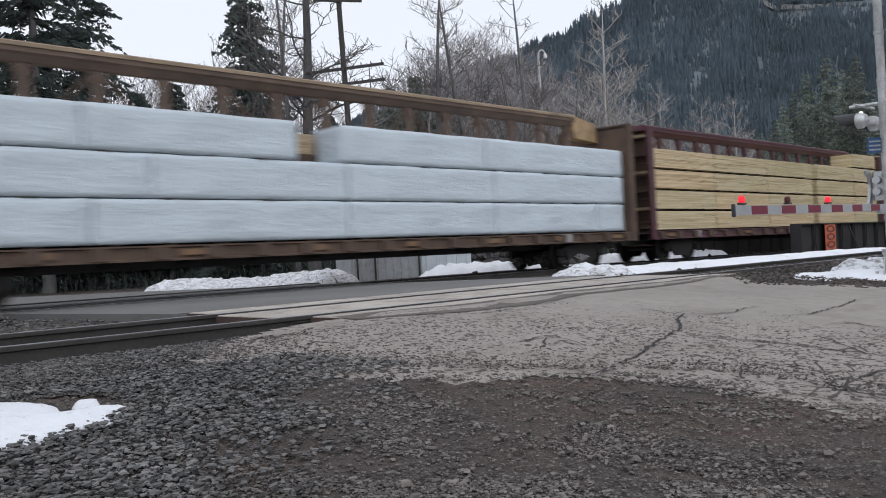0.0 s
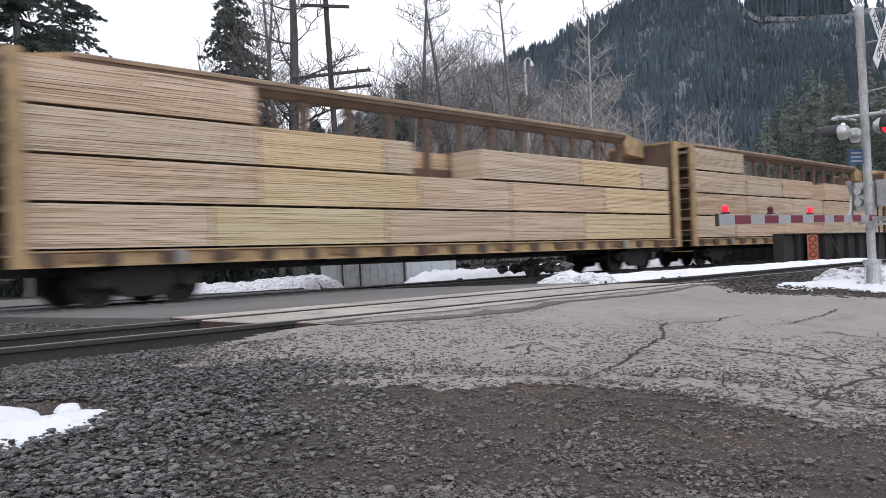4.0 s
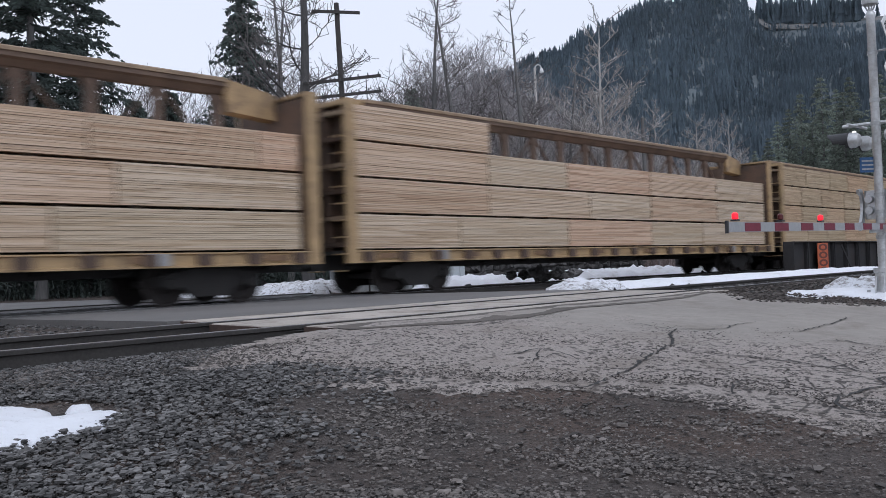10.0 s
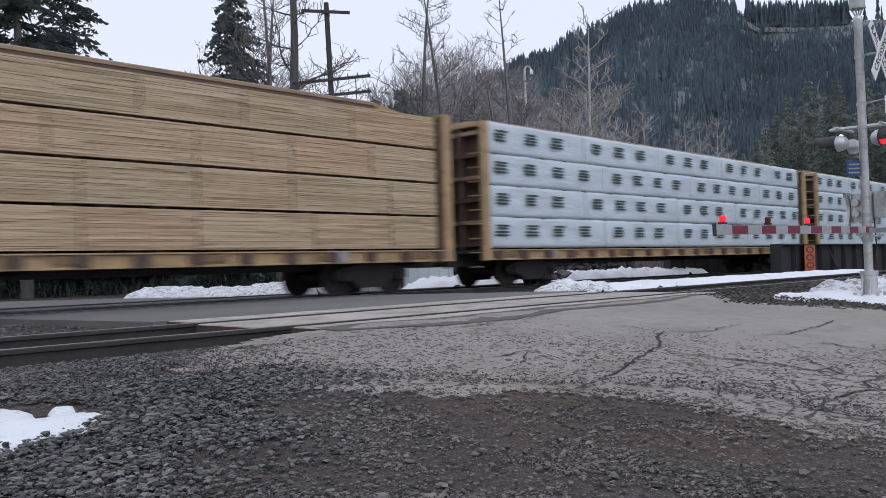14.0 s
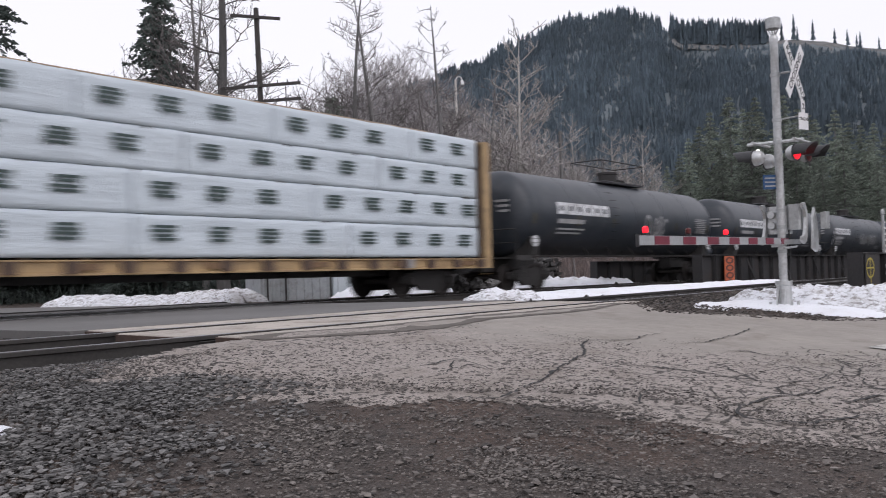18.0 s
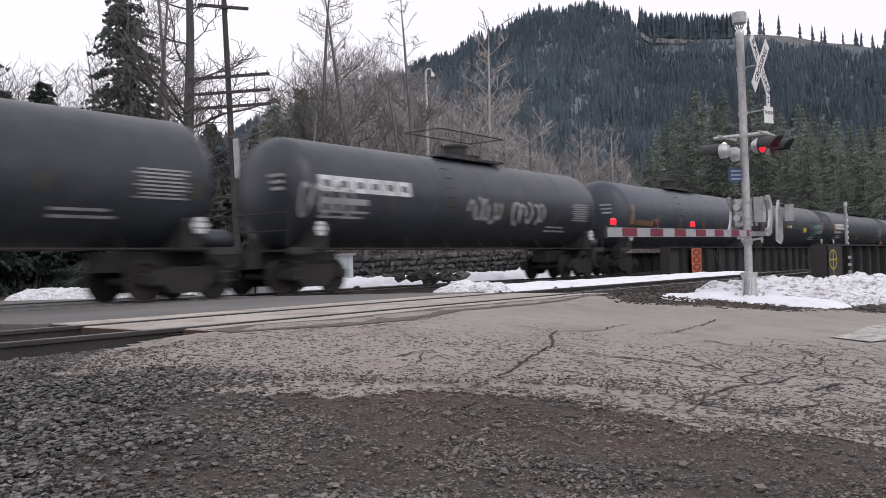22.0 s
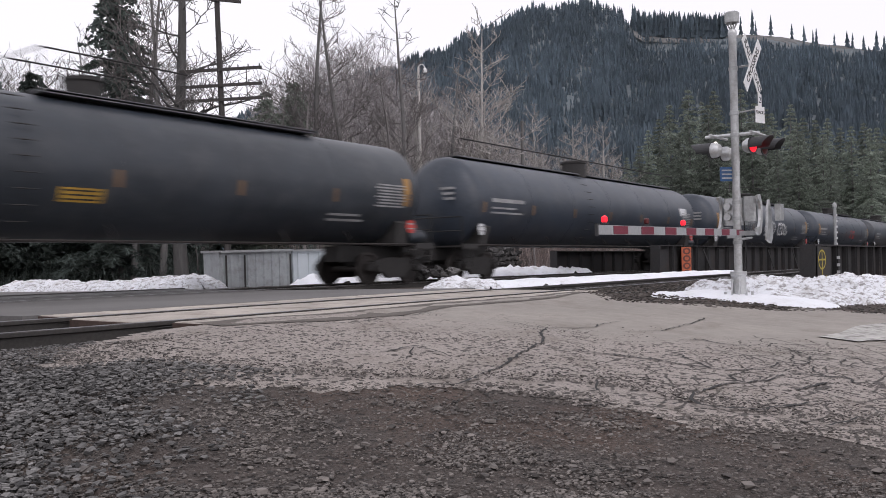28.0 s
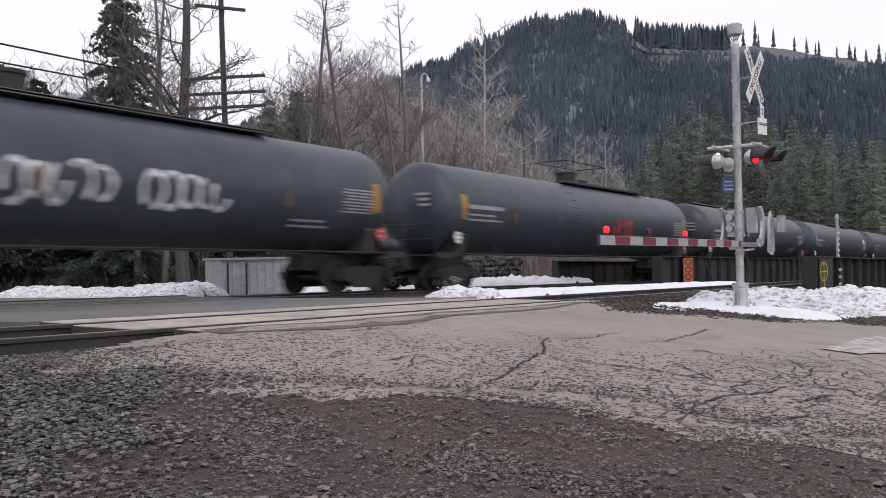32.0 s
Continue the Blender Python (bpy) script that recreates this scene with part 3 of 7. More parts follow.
def build_road():
    step = 0.08
    cols, rows_ = range(int(2.0 / step), int(22 / step)), range(int(-6 / step), int(6.6 / step))
    idx, vs, fs = {}, [], []
    marg = {}

    def at(i, j):
        if (i, j) not in idx:
            x, y = i * step, j * step
            idx[(i, j)] = len(vs)
            e = max(-1.0, min(1.0, marg[(i, j)] / 0.5))
            vs.append((x, y, ground_z(x, y) + 0.0 + 0.014 * e + 0.012 * fbm(x, y, 0.8) + 0.008 * (1 - abs(e)) * fbm(x, y, 9.0)))
        return idx[(i, j)]
    for i in range(cols[0], cols[-1] + 3):
        for j in range(rows_[0], rows_[-1] + 3):
            marg[(i, j)] = road_margin(i * step, j * step)
    for i in cols:
        for j in rows_:
            if marg[(i, j)] > -0.5 and (j + 1) * step < 6.53:
                fs.append((at(i, j), at(i + 1, j), at(i + 1, j + 1), at(i, j + 1)))
    road = new("road", mesh("road", vs, fs, ASPHALT, True))
    tagged(road, "worn grey asphalt crossing approach with wide cracks", "road", kind="structure")
    # asphalt between the tracks and the road that runs on behind them
    s = Soup()
    xs = [4.8 + 0.5 * i for i in range(19)]
    for x0, x1 in zip(xs, xs[1:]):
        for y0, y1 in ((9.47, 15.55), (15.75, 16.1), (16.3, 17.58), (17.8, 19.0)):
            za, zb = zrail(x0) - 0.01, zrail(x1) - 0.01
            d = -0.1 if y0 > 10 else 0.0
            e = -0.1
            s.add([(x0, y0, za + d), (x1, y0, zb + d), (x1, y1, zb + e), (x0, y1, za + e),
                   (x0, y0, za - 0.2), (x1, y0, zb - 0.2), (x1, y1, zb - 0.2), (x0, y1, za - 0.2)],
                  [(0, 1, 2, 3), (0, 4, 5, 1), (3, 2, 6, 7), (0, 3, 7, 4), (1, 5, 6, 2)])
    tagged(new("road_middle", s.me("road_middle", ROADFAR)), "grey asphalt between the two tracks", "road", kind="structure")
    outline = [(14.0, 19.0), (14.5, 21.5), (17.0, 27.0), (17.0, 33.0), (6.0, 46.0), (-25.0, 85.0), (-70.0, 75.0), (-12.0, 36.0), (-3.0, 25.0), (4.5, 19.0)]
    top = [(x, y, ground_z(x, y) + 0.03) for x, y in outline]
    s = Soup().add(top + [(x, y, z - 0.2) for x, y, z in top],
                   [tuple(range(len(top)))] + [(i, i + len(top), (i + 1) % len(top) + len(top), (i + 1) % len(top)) for i in range(len(top))])
    tagged(new("road_beyond", s.me("road_beyond", ROADFAR)), "wet grey asphalt road behind the railway", "road", kind="structure")


def crack(points, width, seed):
    """A crooked open joint in the asphalt, wider and narrower along its way, with short spurs."""
    rng = random.Random(seed)
    s = Soup()

    def run_along(pts, w0):
        line = []
        for (ax, ay), (bx, by) in zip(pts, pts[1:]):
            k = max(2, int(math.hypot(bx - ax, by - ay) / 0.05))
            for i in range(k):
                f = i / k
                x, y = ax + (bx - ax) * f, ay + (by - ay) * f
                line.append((x + 0.05 * noise.noise((x * 7, y * 7, seed)) + rng.uniform(-0.008, 0.008), y + 0.05 * noise.noise((x * 7, y * 7, seed + 40)) + rng.uniform(-0.008, 0.008)))
        line.append(pts[-1])
        prev = None
        for i, (x, y) in enumerate(line):
            j, k = max(0, i - 1), min(len(line) - 1, i + 1)
            dx, dy = line[k][0] - line[j][0], line[k][1] - line[j][1]
            n = math.hypot(dx, dy) or 1.0
            w = w0 * (0.75 + 0.7 * noise.noise((x * 4, y * 4, seed + 9)) + rng.uniform(-0.15, 0.15)) * min(1, 0.25 + i / 3, 0.25 + (len(line) - 1 - i) / 3)
            z = ground_z(x, y) + 0.022 + 0.012 * fbm(x, y, 0.8) + 0.03 * max(0.0, 1.3 - ((x - 5.27) / 0.7) ** 2 - ((y - 4.21) / 0.34) ** 2)
            cur = [(x - dy / n * w, y + dx / n * w, z), (x + dy / n * w, y - dx / n * w, z)]
            if prev:
                q = len(s.v)
                s.v += prev + cur
                s.f.append((q, q + 1, q + 3, q + 2))
            prev = cur
        return line
    line = run_along(points, width)
    for _ in range(len(line) // 14):
        x, y = rng.choice(line)
        a, ln = rng.uniform(0, 6.28), rng.uniform(0.08, 0.3)
        run_along([(x, y), (x + ln * 0.5 * math.cos(a), y + ln * 0.5 * math.sin(a)), (x + ln * math.cos(a + 0.5), y + ln * math.sin(a + 0.5))], width * 0.55)
    return s


def build_cracks():
    lines = [
        ([(6.48, 3.56), (6.57, 3.12), (6.65, 2.8), (6.68, 2.44), (6.68, 2.31), (6.81, 2.14), (7.21, 2), (7.62, 2)], 0.0124),
        ([(5.55, 2.04), (5.84, 2.02), (6.13, 1.97), (6.37, 1.89), (6.58, 1.81), (6.91, 1.78), (7.04, 1.67), (7.03, 1.53), (7.16, 1.42), (6.87, 1.27)], 0.0149),
        ([(5.55, 2.04), (5.27, 1.95), (5.15, 1.85), (5.27, 1.69), (5.39, 1.53), (5.64, 1.45), (5.94, 1.34)], 0.0149),
        ([(6.22, 1.56), (6.43, 1.51), (6.79, 1.46)], 0.0161),
        ([(8.43, 3.63), (8.63, 3.53), (9.27, 3.57), (9.69, 3.57), (10.43, 3.7)], 0.0112),
        ([(8.12, 3.13), (8.31, 2.98), (8.2, 2.73), (8.24, 2.48)], 0.0112),
        ([(8.53, 2.26), (8.27, 2), (8.3, 1.82), (8.41, 1.64), (8.56, 1.46)], 0.0124),
        ([(7.74, 4.25), (8.18, 4.07), (8.6, 4.18), (9.05, 4.16)], 0.0099),
        ([(4.95, 2.19), (5.02, 1.98), (5.15, 1.91)], 0.0124),
        ([(5.11, 1.32), (5.14, 1.25), (5.22, 1.13), (5.45, 1.09), (5.76, 0.99)], 0.0112),
        ([(7.37, 1.87), (7.87, 1.99), (8.16, 2.09)], 0.0087),
        ([(6.68, 2.31), (6.89, 2.52), (7.23, 2.84)], 0.0087),
        ([(6.87, 2.09), (6.48, 2.08), (6.16, 1.94)], 0.0087),
        ([(7.21, 2), (7.18, 1.87), (7.04, 1.67)], 0.0099),
        ([(7.64, 1.81), (7.26, 1.64), (7.03, 1.53)], 0.0087),
        ([(8.28, 1.94), (7.64, 1.81), (7.4, 1.92)], 0.0087),
        ([(8.41, 1.64), (7.91, 1.59), (7.72, 1.41)], 0.0087),
        ([(4.92, 2.49), (5.31, 2.61), (5.67, 2.7)], 0.0112),
        ([(7.56, 4.32), (7.2, 4.17), (6.89, 3.95), (6.52, 3.82), (5.88, 3.6), (5.32, 3.42), (4.87, 3.32), (4.5, 3.21), (4.39, 3.25), (4.3, 3.35), (4.1, 3.34)], 0.017),
        ([(7.66, 4.98), (7.7, 4.74), (7.58, 4.37), (8.13, 4.11)], 0.0087),
        ([(6.52, 3.82), (6.54, 3.61), (6.58, 3.34)], 0.0087),
        ([(5.21, 5.79), (5.68, 5.82), (6.32, 5.7), (7.06, 5.82), (7.69, 5.85)], 0.0087),
        ([(4.87, 4.26), (5.1, 4.23), (5.32, 4.22), (5.28, 4), (5.26, 3.83)], 0.0124),
        ([(5.32, 4.22), (4.79, 3.94)], 0.0087),
        ([(4.5, 3.21), (4.59, 3.13), (4.61, 2.99)], 0.0099),
        ([(5.47, 3.37), (5.47, 3.23), (5.72, 3.16)], 0.0099),
    ]
    for i, (pts, w) in enumerate(lines):
        tagged(new("road_crack", crack(pts, w, i).me("road_crack", RUBBER)), "dark open crack in the asphalt", "crack", "asphalt cracks", kind="structure")
    bar = [(9.71, 2.2), (10.4, 2.12), (11.49, 2.15), (12.42, 1.97), (15.0, 1.8), (15.0, 1.3), (11.6, 1.55), (10.23, 1.62), (9.95, 1.76), (9.75, 1.8)]
    s = Soup()
    s.add([(x, y, ground_z(x, y) + 0.028 + 0.012 * fbm(x, y, 0.8)) for x, y in bar], [tuple(range(len(bar)))])
    tagged(new("road_marking", s.me("road_marking", FADED)), "worn white painted stop line on asphalt", "road marking", kind="structure")
    # newer fill along the edge of the crossing panels
    xs = [4.9 + 0.25 * i for i in range(31)]
    s = Soup()
    for x0, x1 in zip(xs, xs[1:]):
        q = []
        for x, y in ((x0, None), (x1, None), (x1, 6.515), (x0, 6.515)):
            y = y or float(np.interp(x, [4.9, 6.0, 7.2, 8.4, 10.4, 12.5], [6.1, 5.88, 5.86, 6.08, 6.0, 6.3])) + 0.03 * fbm(x, 0, 2.0)
            q.append((x, y, ground_z(x, y) + 0.02 + 0.012 * fbm(x, y, 0.8)))
        s.add(q, [(0, 1, 2, 3)])
    tagged(new("asphalt_fill", s.me("asphalt_fill", ROADFILL)), "darker gritty asphalt fill along the crossing panels", "patch", kind="structure")
    # low rounded patch of old asphalt
    vs = [(5.27, 4.21, ground_z(5.27, 4.21) + 0.05)]
    k = 24
    for r in (0.3, 0.62):
        for i in range(k):
            a = 2 * math.pi * i / k
            x, y = 5.27 + r * 1.2 * math.cos(a) * (1 + 0.15 * math.sin(3 * a)), 4.21 + r * 0.55 * math.sin(a)
            vs.append((x, y, ground_z(x, y) + (0.042 if r < 0.5 else 0.012)))
    fs = [(0, 1 + i, 1 + (i + 1) % k) for i in range(k)] + [(1 + i, 1 + k + i, 1 + k + (i + 1) % k, 1 + (i + 1) % k) for i in range(k)]
    tagged(new("asphalt_patch", mesh("asphalt_patch", vs, fs, ASPHALT, True)), "low worn mound of patched asphalt", "patch", kind="structure")


RAIL = [(-0.07, 0.0), (0.07, 0.0), (0.07, 0.012), (0.012, 0.03), (0.009, 0.13), (0.036, 0.142), (0.036, 0.172), (0.03, 0.18),
        (-0.03, 0.18), (-0.036, 0.172), (-0.036, 0.142), (-0.009, 0.13), (-0.012, 0.03), (-0.07, 0.012)]


def build_track(name, ya, yb, far, label):
    tr = thing(name, label, "track", "railway tracks", kind="structure")
    xa, xb = -380, 480
    for y in (ya, yb):
        s, t = Soup(), Soup()
        za, zb = zrail(xa, far), zrail(xb, far)
        k = len(RAIL)
        vs = [(xa, y + p, za + q - 0.18) for p, q in RAIL] + [(xb, y + p, zb + q - 0.18) for p, q in RAIL]
        s.add(vs, [tuple(range(k)), tuple(range(k, 2 * k))[::-1]] + [(i, k + i, k + (i + 1) % k, (i + 1) % k) for i in range(k)])
        t.add([(xa, y - 0.03, za + 0.003), (xa, y + 0.03, za + 0.003), (xb, y + 0.03, zb + 0.003), (xb, y - 0.03, zb + 0.003),
               (xa, y - 0.031, za - 0.01), (xa, y + 0.031, za - 0.01), (xb, y + 0.031, zb - 0.01), (xb, y - 0.031, zb - 0.01)],
              [(0, 3, 2, 1), (0, 4, 7, 3), (1, 2, 6, 5)])
        rail = sub("rail", s.me("rail", RAILWEB), tr)
        sub("rail_head", t.me("rail_head", RAILTOP), rail, label="polished running surface")
    tie = Soup().box(-0.11, 0.11, ya - 0.55, yb + 0.55, -0.3, -0.178, 0.01).me("tie", TIE)
    plate = Soup()
    for y in (ya, yb):
        plate.box(-0.09, 0.09, y - 0.17, y + 0.17, -0.178, -0.17)
        for dx, dy in ((0.05, 0.1), (-0.05, -0.1), (0.05, -0.1)):
            plate.box(dx - 0.012, dx + 0.012, y + dy - 0.012, y + dy + 0.012, -0.17, -0.135)
    plate = plate.me("tie_plate", RAILWEB)
    rng = random.Random(3)
    for i in range(-12, 120):
        x = 0.3 + 0.53 * i
        if 5.0 < x < 13.6:
            continue
        ob = sub("tie", tie, tr, pose(x, rng.uniform(-0.04, 0.04), zrail(x, far), 0, TILT, rng.uniform(-1, 1)))
        if i < 40:
            sub("tie_plate", plate, ob)
    # splice bars on the near rail
    for x in (1.2, 17.3, 29.0):
        sub("splice_bar", Soup().box(x - 0.45, x + 0.45, ya - 0.045, ya - 0.015, zrail(x, far) - 0.15, zrail(x, far) - 0.05, 0.01).me("splice_bar", RAILWEB), tr)
    return tr


def build_panels():
    """Concrete crossing panels on the near track: field, gauge and field rows."""
    p = thing("crossing_panels", "worn pale concrete level crossing panels around the rails", "crossing", kind="structure")
    rows_ = [(6.52, 6.97), (7.19, 8.46), (8.71, 9.43)]
    bounds = [(5.0, 4.8, 4.97), (6.98, 7.0, 7.2), (9.2, 9.2, 9.2), (11.4, 11.4, 11.4), (13.25, 13.25, 13.25)]
    for r, (ya, yb) in enumerate(rows_):
        for a, b in zip(bounds, bounds[1:]):
            x0, x1 = a[r] + 0.008, b[r] - 0.008
            s = Soup()
            c = 0.012
            z0, z1 = zrail(x0), zrail(x1)
            d = -0.01
            vs = [(x0 + c, ya + c, z0 + d), (x1 - c, ya + c, z1 + d), (x1 - c, yb - c, z1 + d), (x0 + c, yb - c, z0 + d),
                  (x0, ya, z0 + d - c), (x1, ya, z1 + d - c), (x1, yb, z1 + d - c), (x0, yb, z0 + d - c),
                  (x0, ya, z0 - 0.2), (x1, ya, z1 - 0.2), (x1, yb, z1 - 0.2), (x0, yb, z0 - 0.2)]
            fs = [(0, 1, 2, 3)] + [(i + 4, (i + 1) % 4 + 4, (i + 1) % 4, i) for i in range(4)] + [(i + 8, (i + 1) % 4 + 8, (i + 1) % 4 + 4, i + 4) for i in range(4)]
            sub("panel", s.add(vs, fs).me("panel", CONCRETE), p)
    s = Soup()
    for ya, yb in ((6.97, 7.038), (7.112, 7.19), (8.46, 8.545), (8.617, 8.71)):
        s.add([(4.85, ya, zrail(5) - 0.05), (13.2, ya, zrail(13.2) - 0.05), (13.2, yb, zrail(13.2) - 0.05), (4.85, yb, zrail(5) - 0.05)], [(0, 1, 2, 3)])
    sub("flangeway", s.me("flangeway", RUBBER), p, label="dark rubber flangeway filler")
    for (ya, yb), a in zip(rows_, bounds[0]):
        s = Soup().box(a - 0.02, a + 0.004, ya + 0.01, yb - 0.01, zrail(a) - 0.19, zrail(a) - 0.018)
        sub("end_plate", s.me("end_plate", RUSTPLATE), p, label="rusty steel end plate")


def stone_template(rng, n=3):
    """Lists of small crushed-stone shapes (8 corners, cut box)."""
    out = []
    for _ in range(n):
        vs = [Vector((sx * rng.uniform(0.45, 1.25), sy * rng.uniform(0.25, 0.85), sz * rng.uniform(0.25, 0.85))) for sz in (-1, 1) for sx, sy in ((-1, -1), (1, -1), (1, 1), (-1, 1))]
        out.append(vs)
    return out


BOXF = np.array([(4, 5, 6, 7), (0, 1, 5, 4), (1, 2, 6, 5), (2, 3, 7, 6), (3, 0, 4, 7)])


def scatter_stones(name, spots, mat, label, seed):
    """Crushed stones as one loose layer. spots: x, y, z, size."""
    rng = np.random.RandomState(seed)
    tmpl = np.array([[list(v) for v in t] for t in stone_template(random.Random(seed), 12)])
    n = len(spots)
    sp = np.array(spots)
    base = tmpl[rng.randint(0, 12, n)]
    ang = rng.uniform(0, 2 * math.pi, (n, 2))
    c, s = np.cos(ang[:, 0])[:, None], np.sin(ang[:, 0])[:, None]
    x, y, z = base[:, :, 0], base[:, :, 1], base[:, :, 2]
    x, y = x * c - y * s, x * s + y * c
    t = ((ang[:, 1] - math.pi) * 0.2)[:, None]
    x, z = x * np.cos(t) - z * np.sin(t), x * np.sin(t) + z * np.cos(t)
    sz = sp[:, 3][:, None] * rng.uniform(0.75, 1.25, (n, 1))
    v = np.stack([x * sz + sp[:, 0][:, None], y * sz + sp[:, 1][:, None], z * sz * 0.5 + sp[:, 2][:, None]], 2).reshape(-1, 3)
    f = (BOXF[None] + (np.arange(n) * 8)[:, None, None]).reshape(-1, 4)
    me = bpy.data.meshes.new(name)
    me.from_pydata(v.tolist(), [], f.tolist())
    me.materials.append(mat)
    return tagged(new(name, me), label, "stones", kind="stuff")


def build_stones():
    rng = random.Random(11)
    near, far_, peb, brown = [], [], [], []

    def heap(x, y):
        """How thickly the ballast lies: full by the track, thinning out over the soil."""
        edge = float(np.interp(x, [-2, 1.2, 1.7, 2.1, 2.7, 3.2, 3.6, 4.9], [1.7, 2.3, 2.85, 3.2, 3.7, 4.15, 4.5, 5.3]))
        return (y - edge) / 0.9 + 0.5 + 0.8 * fbm(x, y, 1.1)
    while len(near) < 34000:
        x, y = rng.uniform(-1.2, 4.9), rng.uniform(1.9, 10.2)
        m = road_margin(x, y)
        if (m > 0.1 and y < 6.55) or math.hypot(x, y) < 3.1 or math.atan2(y, x) > 1.3 or ((x - 1.0) / 1.0) ** 2 + ((y - 4.62) / 0.5) ** 2 < 1:
            continue
        if rng.random() > heap(x, y) ** 2 * (heap(x, y) > 0) or any(abs(y - r) < 0.08 for r in (Y1, Y2)):
            continue
        dz = -0.13 if Y1 - 1.9 < y < Y2 + 1.9 and x < 5 else 0.0
        near.append((x, y, ground_z(x, y) + dz - 0.004 + rng.uniform(0, 0.028), rng.choice((0.006, 0.008, 0.01, 0.012, 0.014, 0.017, 0.02))))
    while len(far_) < 9000:
        x, y = rng.uniform(13.4, 36), rng.uniform(6.2, 10.5)
        if rng.random() < 0.35:
            x, y = rng.uniform(-3, 5.0), rng.uniform(10, 19)
        if in_road(x, y) or any(abs(y - r) < 0.08 for r in (Y1, Y2, Y3, Y4)):
            continue
        far_.append((x, y, ground_z(x, y) - 0.1 + rng.uniform(0, 0.05), rng.uniform(0.018, 0.036)))
    while len(brown) < 10000:
        x, y = rng.uniform(11.4, 21), rng.uniform(0.6, 7.0)
        if road_margin(x, y) > 0.15 * rng.random():
            continue
        brown.append((x, y, ground_z(x, y) - 0.012 + rng.uniform(0, 0.02), rng.uniform(0.01, 0.026)))
    while len(peb) < 36000:
        a, r = rng.uniform(0.1, 1.3), 3.2 + 5.2 * rng.random() ** 1.4
        x, y = r * math.cos(a), r * math.sin(a)
        if y > 6:
            continue
        mg = road_margin(x, y)
        on = mg > 0
        if on and rng.random() > 0.9 * max(0.0, 1 - mg / 0.75) ** 2:
            continue
        if not on and rng.random() > 0.22 + 1.5 * max(0.0, fbm(x, y, 1.4) + 0.1) + 0.7 * max(0.0, 1 + mg / 0.6):
            continue
        size = 0.003 + 0.008 * rng.random() ** 2
        if not on and rng.random() < 0.03:
            size = 0.011 + 0.016 * rng.random() ** 2
        peb.append((x, y, ground_z(x, y) + (0.016 if on else -0.004), size))
    grit = []
    while len(grit) < 7000:
        x, y = rng.uniform(3.6, 10.0), rng.uniform(0.6, 5.9)
        mg = road_margin(x, y)
        fade = 1.95 - 0.2 * x - 0.1 * y + 0.5 * fbm(x, y, 0.9)
        if mg < 0.02 or rng.random() > 0.12 + 2.2 * fade + 0.5 * max(0.0, 1 - mg / 0.5):
            continue
        grit.append((x, y, ground_z(x, y) + 0.014 + 0.012 * fbm(x, y, 0.8), 0.004 + 0.006 * rng.random() ** 2))
    scatter_stones("road_grit", grit, GRIT, "dark grit scattered over the worn asphalt", 6)
    scatter_stones("ballast", near, STONE, "grey crushed ballast stones beside the near track", 1)
    scatter_stones("ballast_beyond", far_, STONE, "grey ballast stones along the tracks past the road", 2)
    scatter_stones("trackside_gravel", brown, GRAVEL, "dark brown gravel round the signal mast", 4)
    scatter_stones("loose_gravel", peb, PEBBLE, "small loose gravel on dark soil and asphalt", 3)


def snow_bank(name, outline, height, label, seed, res=0.16, rough=1.0, full=None, mat=SNOW, wander=0.22):
    """Old snow over an outline: edges thin, the middle lumpy."""
    xs, ys = [p[0] for p in outline], [p[1] for p in outline]

    def depth(x, y):
        ins, best = False, 1e9
        for (ax, ay), (bx, by) in zip(outline, outline[1:] + outline[:1]):
            if (ay > y) != (by > y) and x < (bx - ax) * (y - ay) / (by - ay) + ax:
                ins = not ins
            f = max(0, min(1, ((x - ax) * (bx - ax) + (y - ay) * (by - ay)) / ((bx - ax) ** 2 + (by - ay) ** 2 + 1e-9)))
            best = min(best, math.hypot(x - ax - f * (bx - ax), y - ay - f * (by - ay)))
        return best if ins else -best
    n, m = int((max(xs) - min(xs) + 0.6) / res) + 2, int((max(ys) - min(ys) + 0.6) / res) + 2
    idx, vs, fs = {}, [], []
    grid = {}
    span = full or 0.5 * min(max(xs) - min(xs), max(ys) - min(ys))
    for i in range(n):
        for j in range(m):
            x, y = min(xs) - 0.3 + i * res, min(ys) - 0.3 + j * res
            d = depth(x, y) + wander * min(1, span) * noise.fractal((x * 1.7, y * 1.7, seed), 0.6, 2.0, 4)
            if d > -res * 1.6:
                f = max(0, min(1, d / max(0.25, span * 0.7)))
                z = ground_z(x, y) - 0.1 + 0.11 * min(1, max(0, d + res) / (1.6 * res)) + height * (f ** 0.6) * (0.75 + rough * 0.5 * noise.fractal((x * 1.8, y * 1.8, seed + 5), 0.7, 2.0, 3)) + 0.024 * rough * (f ** 0.5) * noise.fractal((x * 6.5, y * 6.5, seed + 9), 0.8, 2.0, 4)
                grid[(i, j)] = len(vs)
                vs.append((x, y, z))
    for (i, j), a in grid.items():
        q = [grid.get(k) for k in ((i, j), (i + 1, j), (i + 1, j + 1), (i, j + 1))]
        if None not in q:
            fs.append(tuple(q))
    return tagged(new(name, mesh(name, vs, fs, mat, True)), label, "snow", "old snow", kind="stuff")


